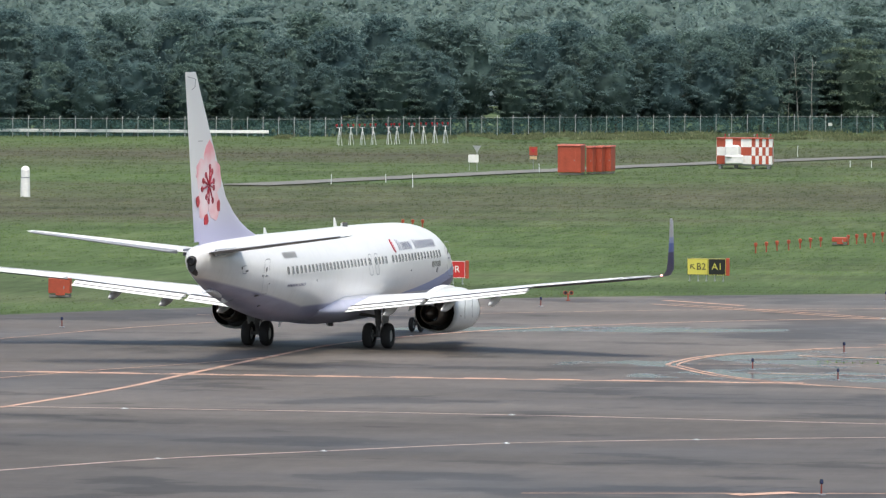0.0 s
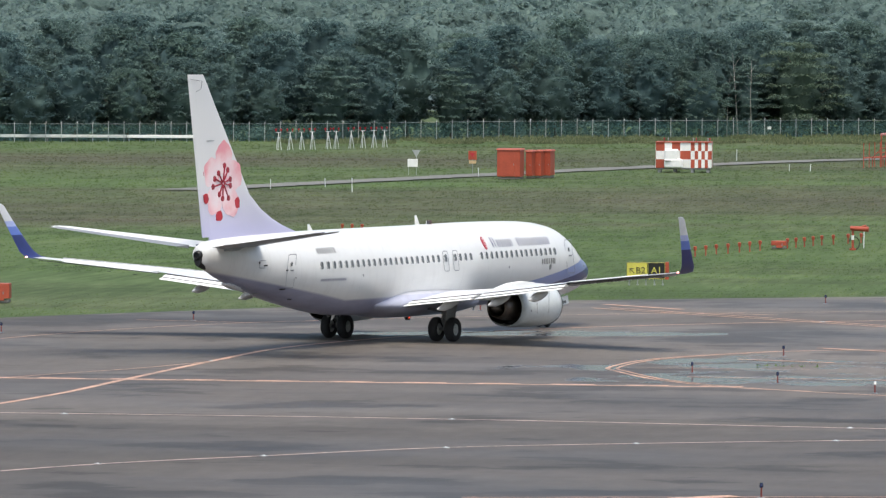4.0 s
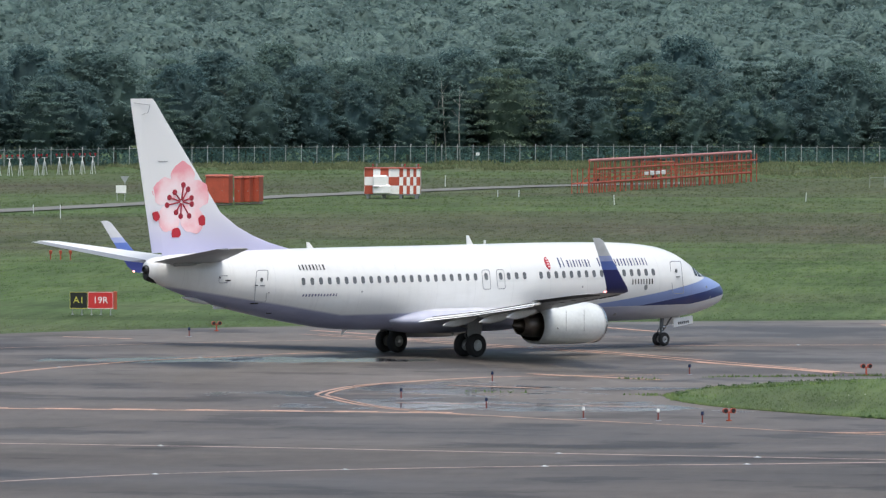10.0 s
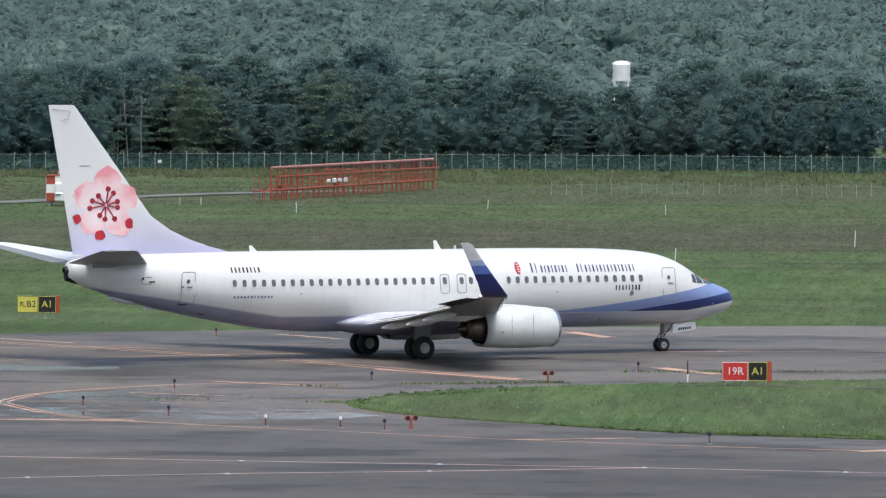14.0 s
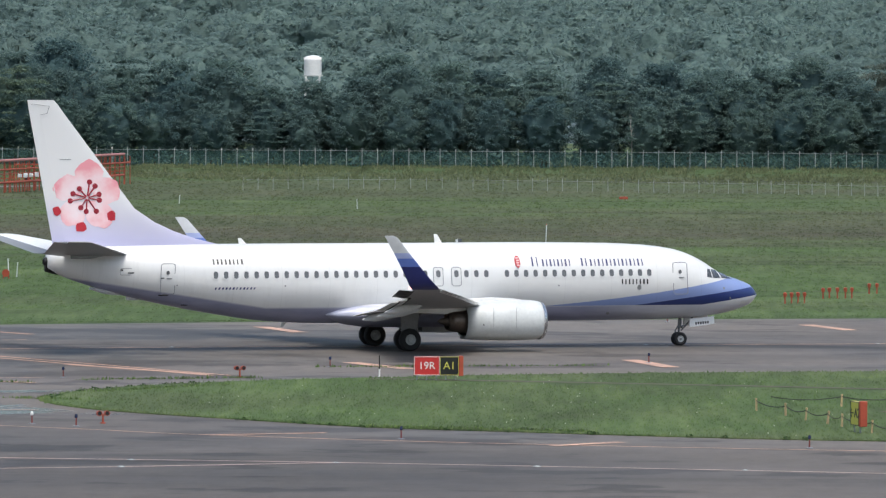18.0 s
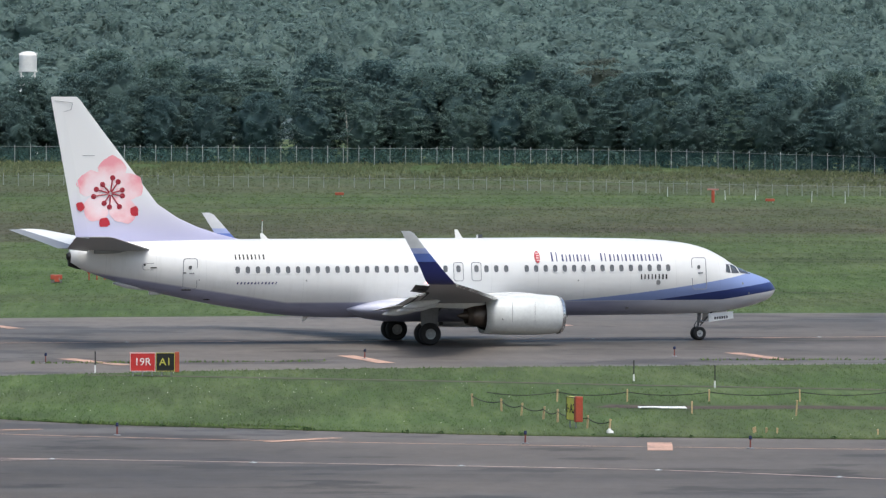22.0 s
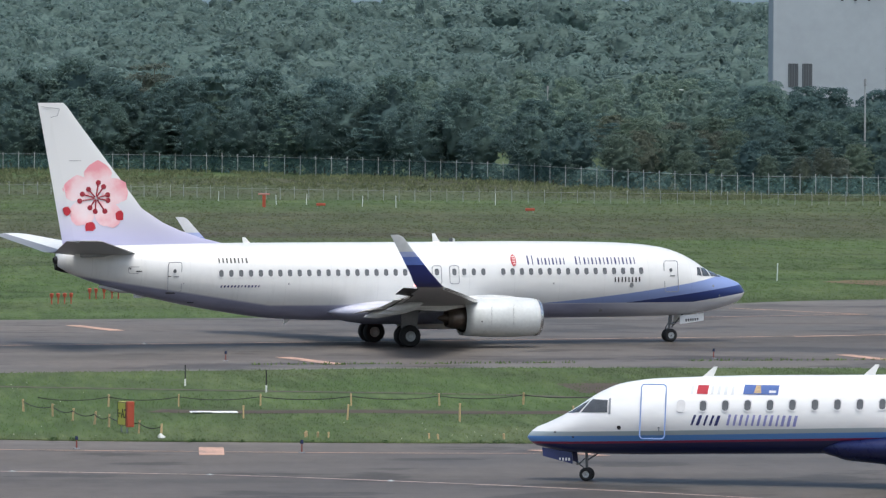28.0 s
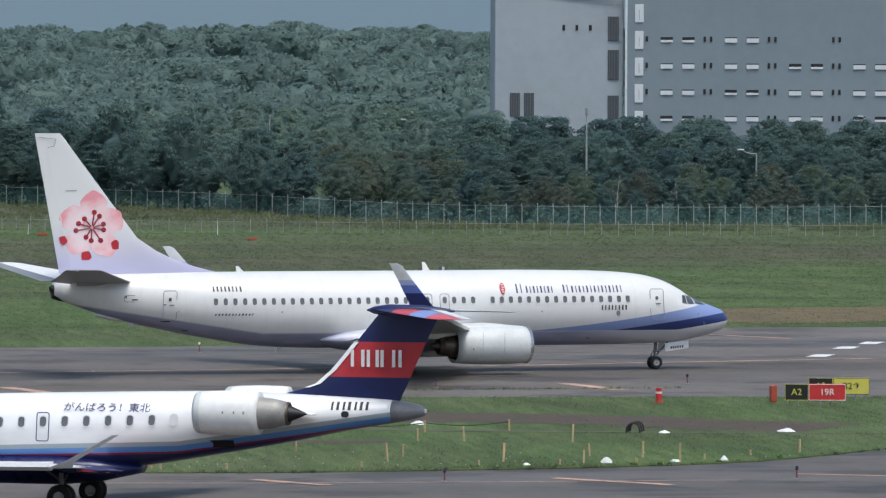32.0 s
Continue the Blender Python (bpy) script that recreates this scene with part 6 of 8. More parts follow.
def water_tower():
    w = thing("water_tower", "white water tank on a pale lattice stand among the trees", "water tower", at=pose(-34.3, 905.0, 0))
    part("tank", turned([(11.6, 1.16), (11.7, 1.18), (13.7, 1.18), (13.75, 1.12), (13.95, 1.04), (14.15, 0.8), (14.25, 0.02)], 24, Matrix.Rotation(radians(-90), 4, "Y")), WHITE, w, "white round tank", True)
    part("rim_lugs", joined(block(-1.14, 0, 13.85, 0.18, 0.3, 0.3), block(1.14, 0, 13.85, 0.18, 0.3, 0.3)), WHITE, w)
    part("floor", rod((0, 0, 11.45), (0, 0, 11.62), 1.3, 1.36, 20), WHITE, w)
    for x, y in ((-1, -1), (1, -1), (1, 1), (-1, 1)):
        part("leg", rod((x * 1.2, y * 1.2, 0), (x * 0.9, y * 0.9, 11.5), 0.12, 0.1, 6), WHITE, w)
    part("bracing", joined(*[rod((-1.1, -1.1, z), (1.1, -1.1, z + 2.2), 0.05, n=5) for z in (2, 4.4, 6.8, 9.2)], *[rod((1.1, -1.1, z), (-1.1, -1.1, z + 2.2), 0.05, n=5) for z in (2, 4.4, 6.8, 9.2)]), WHITE, w)


water_tower()


def mast(x, y, tall, label, arm=0.0):
    m = thing("lamp_mast", label, "mast", "masts", pose(x, y, 0))
    part("pole", rod((0, 0, 0), (0, 0, tall), 0.16, 0.08, 8), GALVANISED, m)
    if arm:
        pts = [(-arm * math.sin(a), 0, tall + 0.5 * (1 - math.cos(a))) for a in np.linspace(0, 1.57, 5)]
        part("arm", tube(pts, 0.05), GALVANISED, m)
        part("lamp", block(-arm - 0.3, 0, tall + 0.5, 0.8, 0.3, 0.16, 0.04), LOUVRE, m, "pale lamp head")
    else:
        part("fitting", block(0, 0, tall - 0.4, 0.3, 0.3, 0.9, 0.04), STEEL, m)
    return m


mast(122.3, 800, 12.3, "tall slender grey lamp mast among the trees")
mast(148.2, 1291, 9.2, "slender grey mast beyond the trees")
mast(136.2, 1293, 9.0, "slender grey mast beyond the trees")
mast(150.6, 1190, 8.4, "double-armed grey street lamp beyond the trees", 1.2)
mast(140.2, 785, 7.1, "grey street lamp with a curved arm by the trees", 1.6)
mast(192.0, 981.4, 10.2, "grey pole beyond the trees", 0.9)
mast(138.1, 748, 3.2, "short lamp post with a pale lamp head by the fence", 0.3)
mast(-61.1, 978, 10.0, "thin white pole among the trees")


# ---- aircraft ----
def curve_through(stations):
    """Smooth numbers between stations (x, a, b, ...), sorted by x."""
    s = np.array(sorted(stations))
    xs = s[:, 0]
    slope = np.gradient(s[:, 1:], xs, axis=0)

    def value(x):
        i = int(np.clip(np.searchsorted(xs, x) - 1, 0, len(xs) - 2))
        h = xs[i + 1] - xs[i]
        u = min(1.0, max(0.0, (x - xs[i]) / h))
        return ((1 + 2 * u) * (1 - u) ** 2 * s[i, 1:] + u * (1 - u) ** 2 * h * slope[i] + u * u * (3 - 2 * u) * s[i + 1, 1:] + u * u * (u - 1) * h * slope[i + 1])
    return value


class Hull:
    """A fuselage: stations of x, top, keel, half width and the height of its widest line."""

    def __init__(self, stations):
        self.value = curve_through(stations)

    def point(self, x, a):
        top, keel, half, mid = self.value(x)
        c, s = math.cos(a), math.sin(a)
        return (x, half * c, mid + (top - mid if s > 0 else mid - keel) * s)

    def skin(self, xs, n=48):
        return [[self.point(x, 6.2832 * i / n) for i in range(n)] for x in xs]

    def on_side(self, x, z, side, lift=0.012):
        """The point of the skin at x and z, on the left (1) or right (-1), and the way out of it."""
        top, keel, half, mid = self.value(x)
        h = (top - mid) if z > mid else (mid - keel)
        s = max(-0.98, min(0.98, (z - mid) / h))
        c = math.sqrt(1 - s * s)
        out = Vector((0, side * c / half, s / h)).normalized()
        return Vector((x, side * half * c, z)) + out * lift, out

    def patch(self, corners, side, lift=0.012, steps=6):
        """A thin plate that lies on the skin, between four corners (x, z)."""
        (x0, z0), (x1, z1), (x2, z2), (x3, z3) = corners
        pts, faces = [], []
        for d in (lift, 0.0):
            for j in range(steps + 1):
                v = j / steps
                for i in range(3):
                    u = i / 2
                    x = (x0 * (1 - u) + x1 * u) * (1 - v) + (x3 * (1 - u) + x2 * u) * v
                    z = (z0 * (1 - u) + z1 * u) * (1 - v) + (z3 * (1 - u) + z2 * u) * v
                    pts.append(tuple(self.on_side(x, z, side, d)[0]))
        for j in range(steps):
            for i in range(2):
                k = j * 3 + i
                faces.append((k, k + 1, k + 4, k + 3))
        return pts, faces

    def frame_at(self, x, z, side, lift=0.012):
        """A pose on the skin: its x runs forward, its y up the skin, its z outwards."""
        p, out = self.on_side(x, z, side, lift)
        fwd = Vector((1, 0, 0)) * (1 if side > 0 else 1)
        up = out.cross(fwd) * (-1 if side > 0 else 1)
        up = (up - out * up.dot(out)).normalized()
        if up.z < 0:
            up = -up
        r = up.cross(out).normalized()
        return Matrix.Translation(p) @ Matrix((r, up, out)).transposed().to_4x4()


def round_rect(w, h, r, depth, n=4):
    """A rounded plate in the x-y plane, its face at z = 0."""
    edge = []
    for cx, cy, a0 in ((w / 2 - r, h / 2 - r, 0), (-w / 2 + r, h / 2 - r, 1), (-w / 2 + r, -h / 2 + r, 2), (w / 2 - r, -h / 2 + r, 3)):
        for i in range(n + 1):
            a = 1.5708 * (a0 + i / n)
            edge.append((cx + r * math.cos(a), cy + r * math.sin(a)))
    k = len(edge)
    return [(x, y, 0) for x, y in edge] + [(x, y, -depth) for x, y in edge], [tuple(range(k))] + [(i, k + i, k + (i + 1) % k, (i + 1) % k) for i in range(k)]


def ring_rect(w, h, r, band, lift=0.0, n=4):
    """A flat rounded outline of the given band width."""
    a, b = round_rect(w, h, r, 0.02, n)[0], round_rect(w - 2 * band, h - 2 * band, max(0.01, r - band), 0.02, n)[0]
    k = len(a) // 2
    pts = [(x, y, lift) for x, y, _ in a[:k]] + [(x, y, lift) for x, y, _ in b[:k]]
    return pts, [(i, (i + 1) % k, k + (i + 1) % k, k + i) for i in range(k)]


def foil(le, te, y, z, thick, n=9, normal=(0, 0, 1), bend=0.0):
    """A wing section as a ring, from its leading to its trailing edge; bend: how far the leading edge is raised, by the chord."""
    chord = le - te
    pts = []
    for i in range(n + 1):
        u = (1 - math.cos(math.pi * i / n)) / 2
        t = thick * chord * 2.6 * (0.2969 * math.sqrt(u) - 0.126 * u - 0.3516 * u * u + 0.2843 * u ** 3 - 0.1015 * u ** 4)
        pts.append((u, t))
    ring = [(le - u * chord, t * 1.15) for u, t in pts] + [(le - u * chord, -t * 0.75) for u, t in reversed(pts[1:-1])]
    nx = Vector(normal)
    return [tuple(Vector((x, y, z + (x - te) * bend)) + nx * t) for x, t in ring]


def wheel(parent, at, radius, width, rim_radius, hub_label="grey metal wheel hub"):
    """A tyre on a dished hub, turning about its own y axis."""
    w = thing_part("wheel", parent, at)
    r, h = radius, width / 2
    quarter = Matrix.Rotation(radians(90), 4, "Z")
    part("tyre", turned([(-h * 0.7, rim_radius), (-h, rim_radius + 0.05), (-h, r - 0.08), (-h * 0.72, r - 0.02), (-h * 0.3, r), (h * 0.3, r), (h * 0.72, r - 0.02), (h, r - 0.08), (h, rim_radius + 0.05), (h * 0.7, rim_radius)], 28, quarter), TYRE, w, "black rubber tyre", True)
    part("hub", joined(turned([(-h * 0.8, 0.01), (-h * 0.8, rim_radius * 0.4), (-h * 0.5, rim_radius * 0.55), (-h * 0.72, rim_radius), (h * 0.72, rim_radius), (h * 0.5, rim_radius * 0.55), (h * 0.8, rim_radius * 0.4), (h * 0.8, 0.01)], 20, quarter),
                       *[rod((rim_radius * 0.78 * math.cos(a), s * h * 0.55, rim_radius * 0.78 * math.sin(a)), (rim_radius * 0.78 * math.cos(a), s * h * 0.74, rim_radius * 0.78 * math.sin(a)), 0.025, n=6) for a in np.arange(6) * 1.047 for s in (-1, 1)]), HUB, w, hub_label, True)
    return w


def thing_part(name, parent, at):
    """A part that only gathers its own pieces: a small axle mesh carries them."""
    return part(name, rod((0, -0.05, 0), (0, 0.05, 0), 0.04, n=8), STEEL, parent, at=at)


WHEELS = []
BEACONS = []


def bars_on(hull, parent, x0, x1, z0, z1, side, material, strokes, name="lettering_bar", lean=0.0, seed=1):
    """Writing as plain bars: upright strokes between x0 and x1."""
    g = random.Random(seed)
    step = (x1 - x0) / strokes
    for i in range(strokes):
        a = x0 + step * (i + 0.18)
        b = a + step * g.uniform(0.34, 0.5)
        part(name, hull.patch([(a, z0), (b, z0), (b + lean, z1), (a + lean, z1)], side, 0.014, 3), material, parent)


def title_on(hull, parent, x0, x1, z0, z1, side, material, cells, name="title_bar"):
    """A title as plain bars: a broad and a thin upright for each cell."""
    step = (x1 - x0) / cells
    for i in range(cells):
        a, b = x0 + step * (i + 0.12), x0 + step * (i + 0.80)
        for c in ([(a, z0), (a + 0.09, z0), (a + 0.09, z1), (a, z1)], [(b - 0.06, z0), (b, z0), (b, z1), (b - 0.06, z1)]):
            part(name, hull.patch(c, side, 0.014, 3), material, parent)


AIR_HULL = Hull([(19.84, 2.62, 2.56, 0.03, 2.59), (19.6, 2.95, 2.24, 0.36, 2.58), (19.0, 3.28, 1.93, 0.72, 2.6), (18.2, 3.55, 1.70, 1.02, 2.65), (17.6, 3.80, 1.58, 1.22, 2.74), (16.9, 4.25, 1.49, 1.41, 2.9),
                 (16.2, 4.62, 1.42, 1.56, 3.05), (15.4, 4.90, 1.38, 1.68, 3.2), (14.2, 5.11, 1.35, 1.80, 3.3), (12.5, 5.24, 1.33, 1.87, 3.34), (10.0, 5.30, 1.32, 1.88, 3.35),
                 (0.0, 5.32, 1.32, 1.88, 3.35), (-5.0, 5.32, 1.33, 1.88, 3.35), (-7.0, 5.32, 1.46, 1.86, 3.4), (-9.2, 5.31, 1.78, 1.74, 3.52), (-12.2, 5.27, 2.34, 1.40, 3.8), (-15.2, 5.20, 3.08, 0.93, 4.2),
                 (-16.8, 5.12, 3.60, 0.62, 4.42), (-17.6, 5.02, 3.92, 0.42, 4.5), (-17.95, 4.86, 4.10, 0.30, 4.5)])


def build_airliner():
    air = thing("airliner", "white twin-jet airliner with lavender belly and pink blossom tail", "airplane")
    xs = sorted({round(v, 3) for v in [19.84, 19.8, 19.72, 19.6, 19.4, 19.2, *np.arange(19.0, 13.9, -0.3), *np.arange(13.5, -5, -1.0), *np.arange(-5, -17.9, -0.5), -17.95]}, reverse=True)
    hull = AIR_HULL
    part("fuselage", rings(hull.skin(xs)), SKIN, air, "white painted fuselage with lavender belly", "all")
    part("exhaust_cone", turned([(-17.90, 0.23), (-18.05, 0.21), (-18.12, 0.14), (-17.7, 0.11)], 20, Matrix.Translation((0, 0, 4.47))), NEAR_BLACK, air, "dark auxiliary exhaust at the tail end", True)
    # near-black wedge along the underside of the tail end
    part("exhaust_shroud", rings([[(x, 0.5 * w * math.cos(a), 4.30 + d * math.sin(a)) for a in np.arange(16) * 0.3927] for x, w, d in ((-17.1, 0.46, 0.52), (-17.6, 0.46, 0.46), (-18.04, 0.34, 0.32))]), NEAR_BLACK, air, "near-black wedge on the tail cone underside", True)
    # cabin windows
    pane, rim = mesh_of("cabin_window", round_rect(0.25, 0.37, 0.11, 0.03), PANE), mesh_of("window_rim", ring_rect(0.31, 0.44, 0.14, 0.04, 0.004), PANE_RIM)
    wx = [-9.67 + 0.521 * k for k in range(22)] + [3.46, 3.99, 4.52] + [5.62 + 0.512 * k for k in range(16)]
    for side in (-1, 1):
        for x in wx:
            w = part("cabin_window", pane, None, air, at=hull.frame_at(x, 3.80, side, 0.016))
            part("window_rim", rim, None, w)
    # doors and hatches
    def door(x, z, w, h, side, label, window=True):
        d = part("cabin_door", ring_rect(w, h, 0.14, 0.035), JOINT, air, label, at=hull.frame_at(x, z, side, 0.02))
        if window:
            part("door_window", round_rect(0.16, 0.2, 0.07, 0.01), PANE, d, at=pose(0, h * 0.2, 0.006))
            part("door_handle", block(0.08, h * 0.02, 0.012, 0.28, 0.07, 0.03), STEEL, d, "small dark door handle")
        return d
    for side in (-1, 1):
        door(15.02, 3.50, 0.80, 1.66, side, "outline of the closed forward cabin door")
        door(-12.08, 3.62, 0.76, 1.56, side, "outline of the closed rear cabin door")
        for x in (1.96, 2.92):
            door(x, 3.66, 0.54, 0.98, side, "outline of a closed overwing exit", False)
            w = part("cabin_window", pane, None, air, at=hull.frame_at(x, 3.80, side, 0.03))
            part("window_rim", rim, None, w)
    part("service_panel", ring_rect(0.75, 0.36, 0.12, 0.03), JOINT, air, "outline of a small service panel", at=hull.frame_at(-14.1, 3.98, -1, 0.02))
    for x, z, r in ((12.75, 3.06, 0.11), (-6.1, 3.25, 0.04), (8.4, 3.18, 0.04), (11.3, 1.72, 0.09), (-13.3, 2.62, 0.09), (17.6, 2.95, 0.05), (18.0, 2.45, 0.04), (-11.6, 3.3, 0.03)):
        part("static_port", round_rect(r * 2, r * 2.4, r * 0.95, 0.02), STEEL, air, at=hull.frame_at(x, z, -1, 0.014))
    # cockpit glazing
    for side in (-1, 1):
        for c in (((17.56, 3.46), (18.30, 3.40), (17.95, 3.64), (17.46, 3.80)), ((16.98, 3.48), (17.50, 3.46), (17.40, 3.83), (16.98, 3.92)), ((16.62, 3.54), (16.92, 3.49), (16.92, 3.92), (16.72, 3.94))):
            part("cockpit_window", hull.patch(c, side, 0.02, 4), GLASS, air, "dark cockpit pane")
    part("windscreen_post", hull.patch(((17.50, 3.42), (17.56, 3.42), (17.46, 3.84), (17.41, 3.86)), -1, 0.03, 4), WHITE, air)
    # writing, as plain shapes
    part("emblem", moved(rings([[(0.15 * math.cos(a) * s, 0.35 * math.sin(a) * s, d) for a in np.arange(20) * 0.314] for s, d in ((1, -0.03), (1, 0.0), (0.9, 0.004))]), hull.frame_at(6.25, 4.38, -1, 0.02)), CRIMSON, air, "oval red emblem with pale strokes", at=None)
    for k in range(4):
        part("emblem_stroke", moved(block(0.03 - 0.03 * (k % 2), -0.21 + 0.14 * k, 0.008, 0.16, 0.06, 0.006, 0.002), hull.frame_at(6.25, 4.38, -1, 0.024)), ROSE, air)
    for x0, x1, n, tall in ((6.95, 7.42, 1, 4.62), (7.52, 9.15, 4, 4.50), (9.62, 10.05, 1, 4.56), (10.1, 13.1, 7, 4.50)):
        title_on(hull, air, x0, x1, 4.15, tall, -1, INK, n)
    bars_on(hull, air, -9.8, -8.15, 4.32, 4.58, -1, BLACK, 8, "registration_bar", 0, 3)
    bars_on(hull, air, 11.75, 13.30, 3.22, 3.48, -1, BLACK, 8, "registration_bar", 0, 4)
    bars_on(hull, air, -9.75, -7.6, 3.08, 3.19, -1, INK, 12, "type_bar", 0.04, 5)
    # fin and rudder
    def half_foil(u):
        return 2.6 * (0.2969 * math.sqrt(u) - 0.126 * u - 0.3516 * u * u + 0.2843 * u ** 3 - 0.1015 * u ** 4)

    def fin_ring(z, le, te, thick):
        us = [(1 - math.cos(math.pi * i / 10)) / 2 for i in range(11)]
        up = [(le - u * (le - te), thick * (le - te) * half_foil(u) + 0.008, z) for u in us]
        return up + [(x, -y, z) for x, y, z in reversed(up)]
    fin_rows = [(5.0, -10.6, -17.0), (5.28, -9.0, -17.02), (5.6, -10.3, -17.1), (5.95, -11.35, -17.17), (6.4, -12.35, -17.28), (7.1, -13.42, -17.4), (8.4, -14.42, -17.66), (10.0, -15.66, -17.96), (11.6, -16.9, -18.28), (12.3, -17.42, -18.42), (12.5, -17.62, -18.46)]
    part("fin", rings([fin_ring(z, le, te, 0.055 if z > 6.2 else 0.035) for z, le, te in fin_rows]), FIN, air, "white tail fin fading to lavender at its root", True)
    rud = [(5.25, -17.0, -17.62), (8.4, -17.62, -18.2), (12.0, -18.34, -18.88), (12.5, -18.42, -18.96)]
    part("rudder", rings([[(le, 0.10 * (1 - (z - 5) / 11), z), (te, 0.012, z), (te, -0.012, z), (le, -0.10 * (1 - (z - 5) / 11), z)] for z, le, te in rud]), FIN, air, "white rudder behind the fin")
    fin_edges = curve_through(fin_rows[2:])

    def on_fin(x, z, lift):
        le, te = fin_edges(z)
        u = (le - x) / (le - te)
        if u > 1:
            return lift + 0.012 + 0.10 * (1 - (z - 5) / 11) * max(0.0, 1 - (u - 1) * (le - te) / 0.75)
        return lift + 0.010 + 0.055 * (le - te) * half_foil(max(0.02, u))
    hinge = [(x, -on_fin(x + 0.02, z, 0.004), z) for x, z in ((-17.03, 5.35), (-17.4, 7.2), (-17.76, 9.0), (-18.12, 10.8), (-18.3, 11.75))]
    part("hinge_line", joined(*[rod(a, b, 0.012, n=5) for a, b in zip(hinge, hinge[1:])]), JOINT, air, "dark rudder hinge gap")
    horn = [(-18.3, -0.075, 11.75), (-17.95, -0.10, 11.85), (-17.85, -0.10, 12.2), (-18.78, -0.05, 12.3)]
    part("rudder_horn", joined(*[rod(a, b, 0.012, n=5) for a, b in zip(horn, horn[1:])]), JOINT, air)
    part("antenna_strip", block(-17.0, -on_fin(-17.0, 9.55, 0.01), 9.55, 0.6, 0.02, 0.03, 0.004), STEEL, air)
    # blossom on the fin: five petals, stamens and sepals
    cx, cz = -15.88, 7.64
    for side in (-1, 1):
        for k, (dx, dz, rx, rz, turn) in enumerate(((0.10, 1.12, 0.72, 0.76, 0), (-0.98, 0.50, 0.78, 0.62, 20), (1.00, 0.36, 0.72, 0.66, -25), (-0.72, -0.74, 0.70, 0.66, 40), (0.62, -0.80, 0.80, 0.66, -35))):
            rows = []
            for inner in (1.0, 0.8, 0.6, 0.4, 0.2, 0.02):
                pts = []
                for a in np.arange(28) * 0.2244:
                    r = inner * (1 + 0.05 * math.sin(5 * a + k) + 0.03 * math.sin(9 * a + 2 * k))
                    ux, uz = rx * r * math.cos(a), rz * r * math.sin(a)
                    c, q = math.cos(radians(turn)), math.sin(radians(turn))
                    x, z = cx + dx + ux * c - uz * q, cz + dz + ux * q + uz * c
                    pts.append((x, side * on_fin(x, z, 0.004 + 0.0015 * k), z))
                if not rows:
                    rows.append([(x, y * 0.7, z) for x, y, z in pts])
                rows.append(pts)
            part("petal", rings(rows), PINK, air, "pale pink blossom petal")
        for k in range(10):
            a = 0.3 + k * 0.6283 + 0.12 * math.sin(k * 2.3)
            r = 0.76 + 0.12 * ((k * 7) % 3 - 1)
            x, z = cx + r * math.cos(a), cz + 0.9 * r * math.sin(a)
            y = side * (on_fin(x, z, 0.018))
            line = [(cx + q * r * math.cos(a), side * on_fin(cx + q * r * math.cos(a), cz + q * 0.9 * r * math.sin(a), 0.014), cz + q * 0.9 * r * math.sin(a)) for q in (0.12, 0.4, 0.7, 0.98)]
            tip = rings([[(x + 0.135 * q * math.cos(b), y + side * h, z + 0.135 * q * math.sin(b)) for b in np.arange(14) * 0.4488] for q, h in ((1, -0.03), (1, 0.008), (0.7, 0.016))])
            part("stamen", joined(tip, *[rod(p, q, 0.04, n=6) for p, q in zip(line, line[1:])]), STAMEN, air, "crimson stamen")
        for dx, dz, s in ((-1.56, -0.66, 0.20), (-0.30, -1.46, 0.24), (1.25, -0.90, 0.22)):
            x, z = cx + dx, cz + dz
            part("sepal", rings([[(x + q * s * 1.15 * w * math.cos(b + dx), side * on_fin(x, z, 0.012 + h), z + q * s * 1.15 * w * math.sin(b + dx)) for b, w in zip(np.arange(9) * 0.698, (1.1, 0.95, 1.0, 0.85, 1.05, 1.0, 1.15, 0.8, 0.95))] for q, h in ((1, -0.03), (1, 0.002), (0.8, 0.004))]), CRIMSON, air, "crimson sepal")
    # tailplane
    for s in (-1, 1):
        nm = "left" if s > 0 else "right"
        part("tailplane", rings([foil(-13.7, -17.15, s * 0.35, 4.78, 0.085), foil(-14.0, -17.25, s * 0.8, 4.83, 0.08), foil(-17.55, -18.75, s * 6.9, 5.62, 0.075), foil(-17.95, -18.8, s * 7.17, 5.66, 0.05)]), WHITE, air, "tapered %s tailplane with a grey underside" % nm, True)
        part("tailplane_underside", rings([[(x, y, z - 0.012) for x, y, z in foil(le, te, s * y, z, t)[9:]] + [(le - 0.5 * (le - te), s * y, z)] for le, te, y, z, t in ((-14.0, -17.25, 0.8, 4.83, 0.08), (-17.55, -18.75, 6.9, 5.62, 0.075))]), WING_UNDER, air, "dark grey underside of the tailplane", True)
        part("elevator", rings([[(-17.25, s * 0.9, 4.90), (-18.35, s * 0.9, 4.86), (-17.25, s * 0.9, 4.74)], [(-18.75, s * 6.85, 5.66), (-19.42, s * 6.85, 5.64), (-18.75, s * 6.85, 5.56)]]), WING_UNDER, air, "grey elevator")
        part("tailplane_seal", block(-15.3, s * 0.72, 4.78, 3.2, 0.1, 0.3, 0.05), STEEL, air)
    # wings
    for s in (-1, 1):
        rows = [(5.3, -2.0, 0.9, 1.72, 0.13, 0.03), (4.9, -1.9, 1.7, 1.82, 0.13, 0.03), (2.86, -1.55, 5.6, 2.32, 0.11, 0.015), (0.0, -2.75, 11.2, 3.05, 0.078, -0.012), (-2.75, -4.15, 16.4, 3.57, 0.075, -0.03), (-2.98, -4.4, 16.9, 3.62, 0.075, -0.03)]
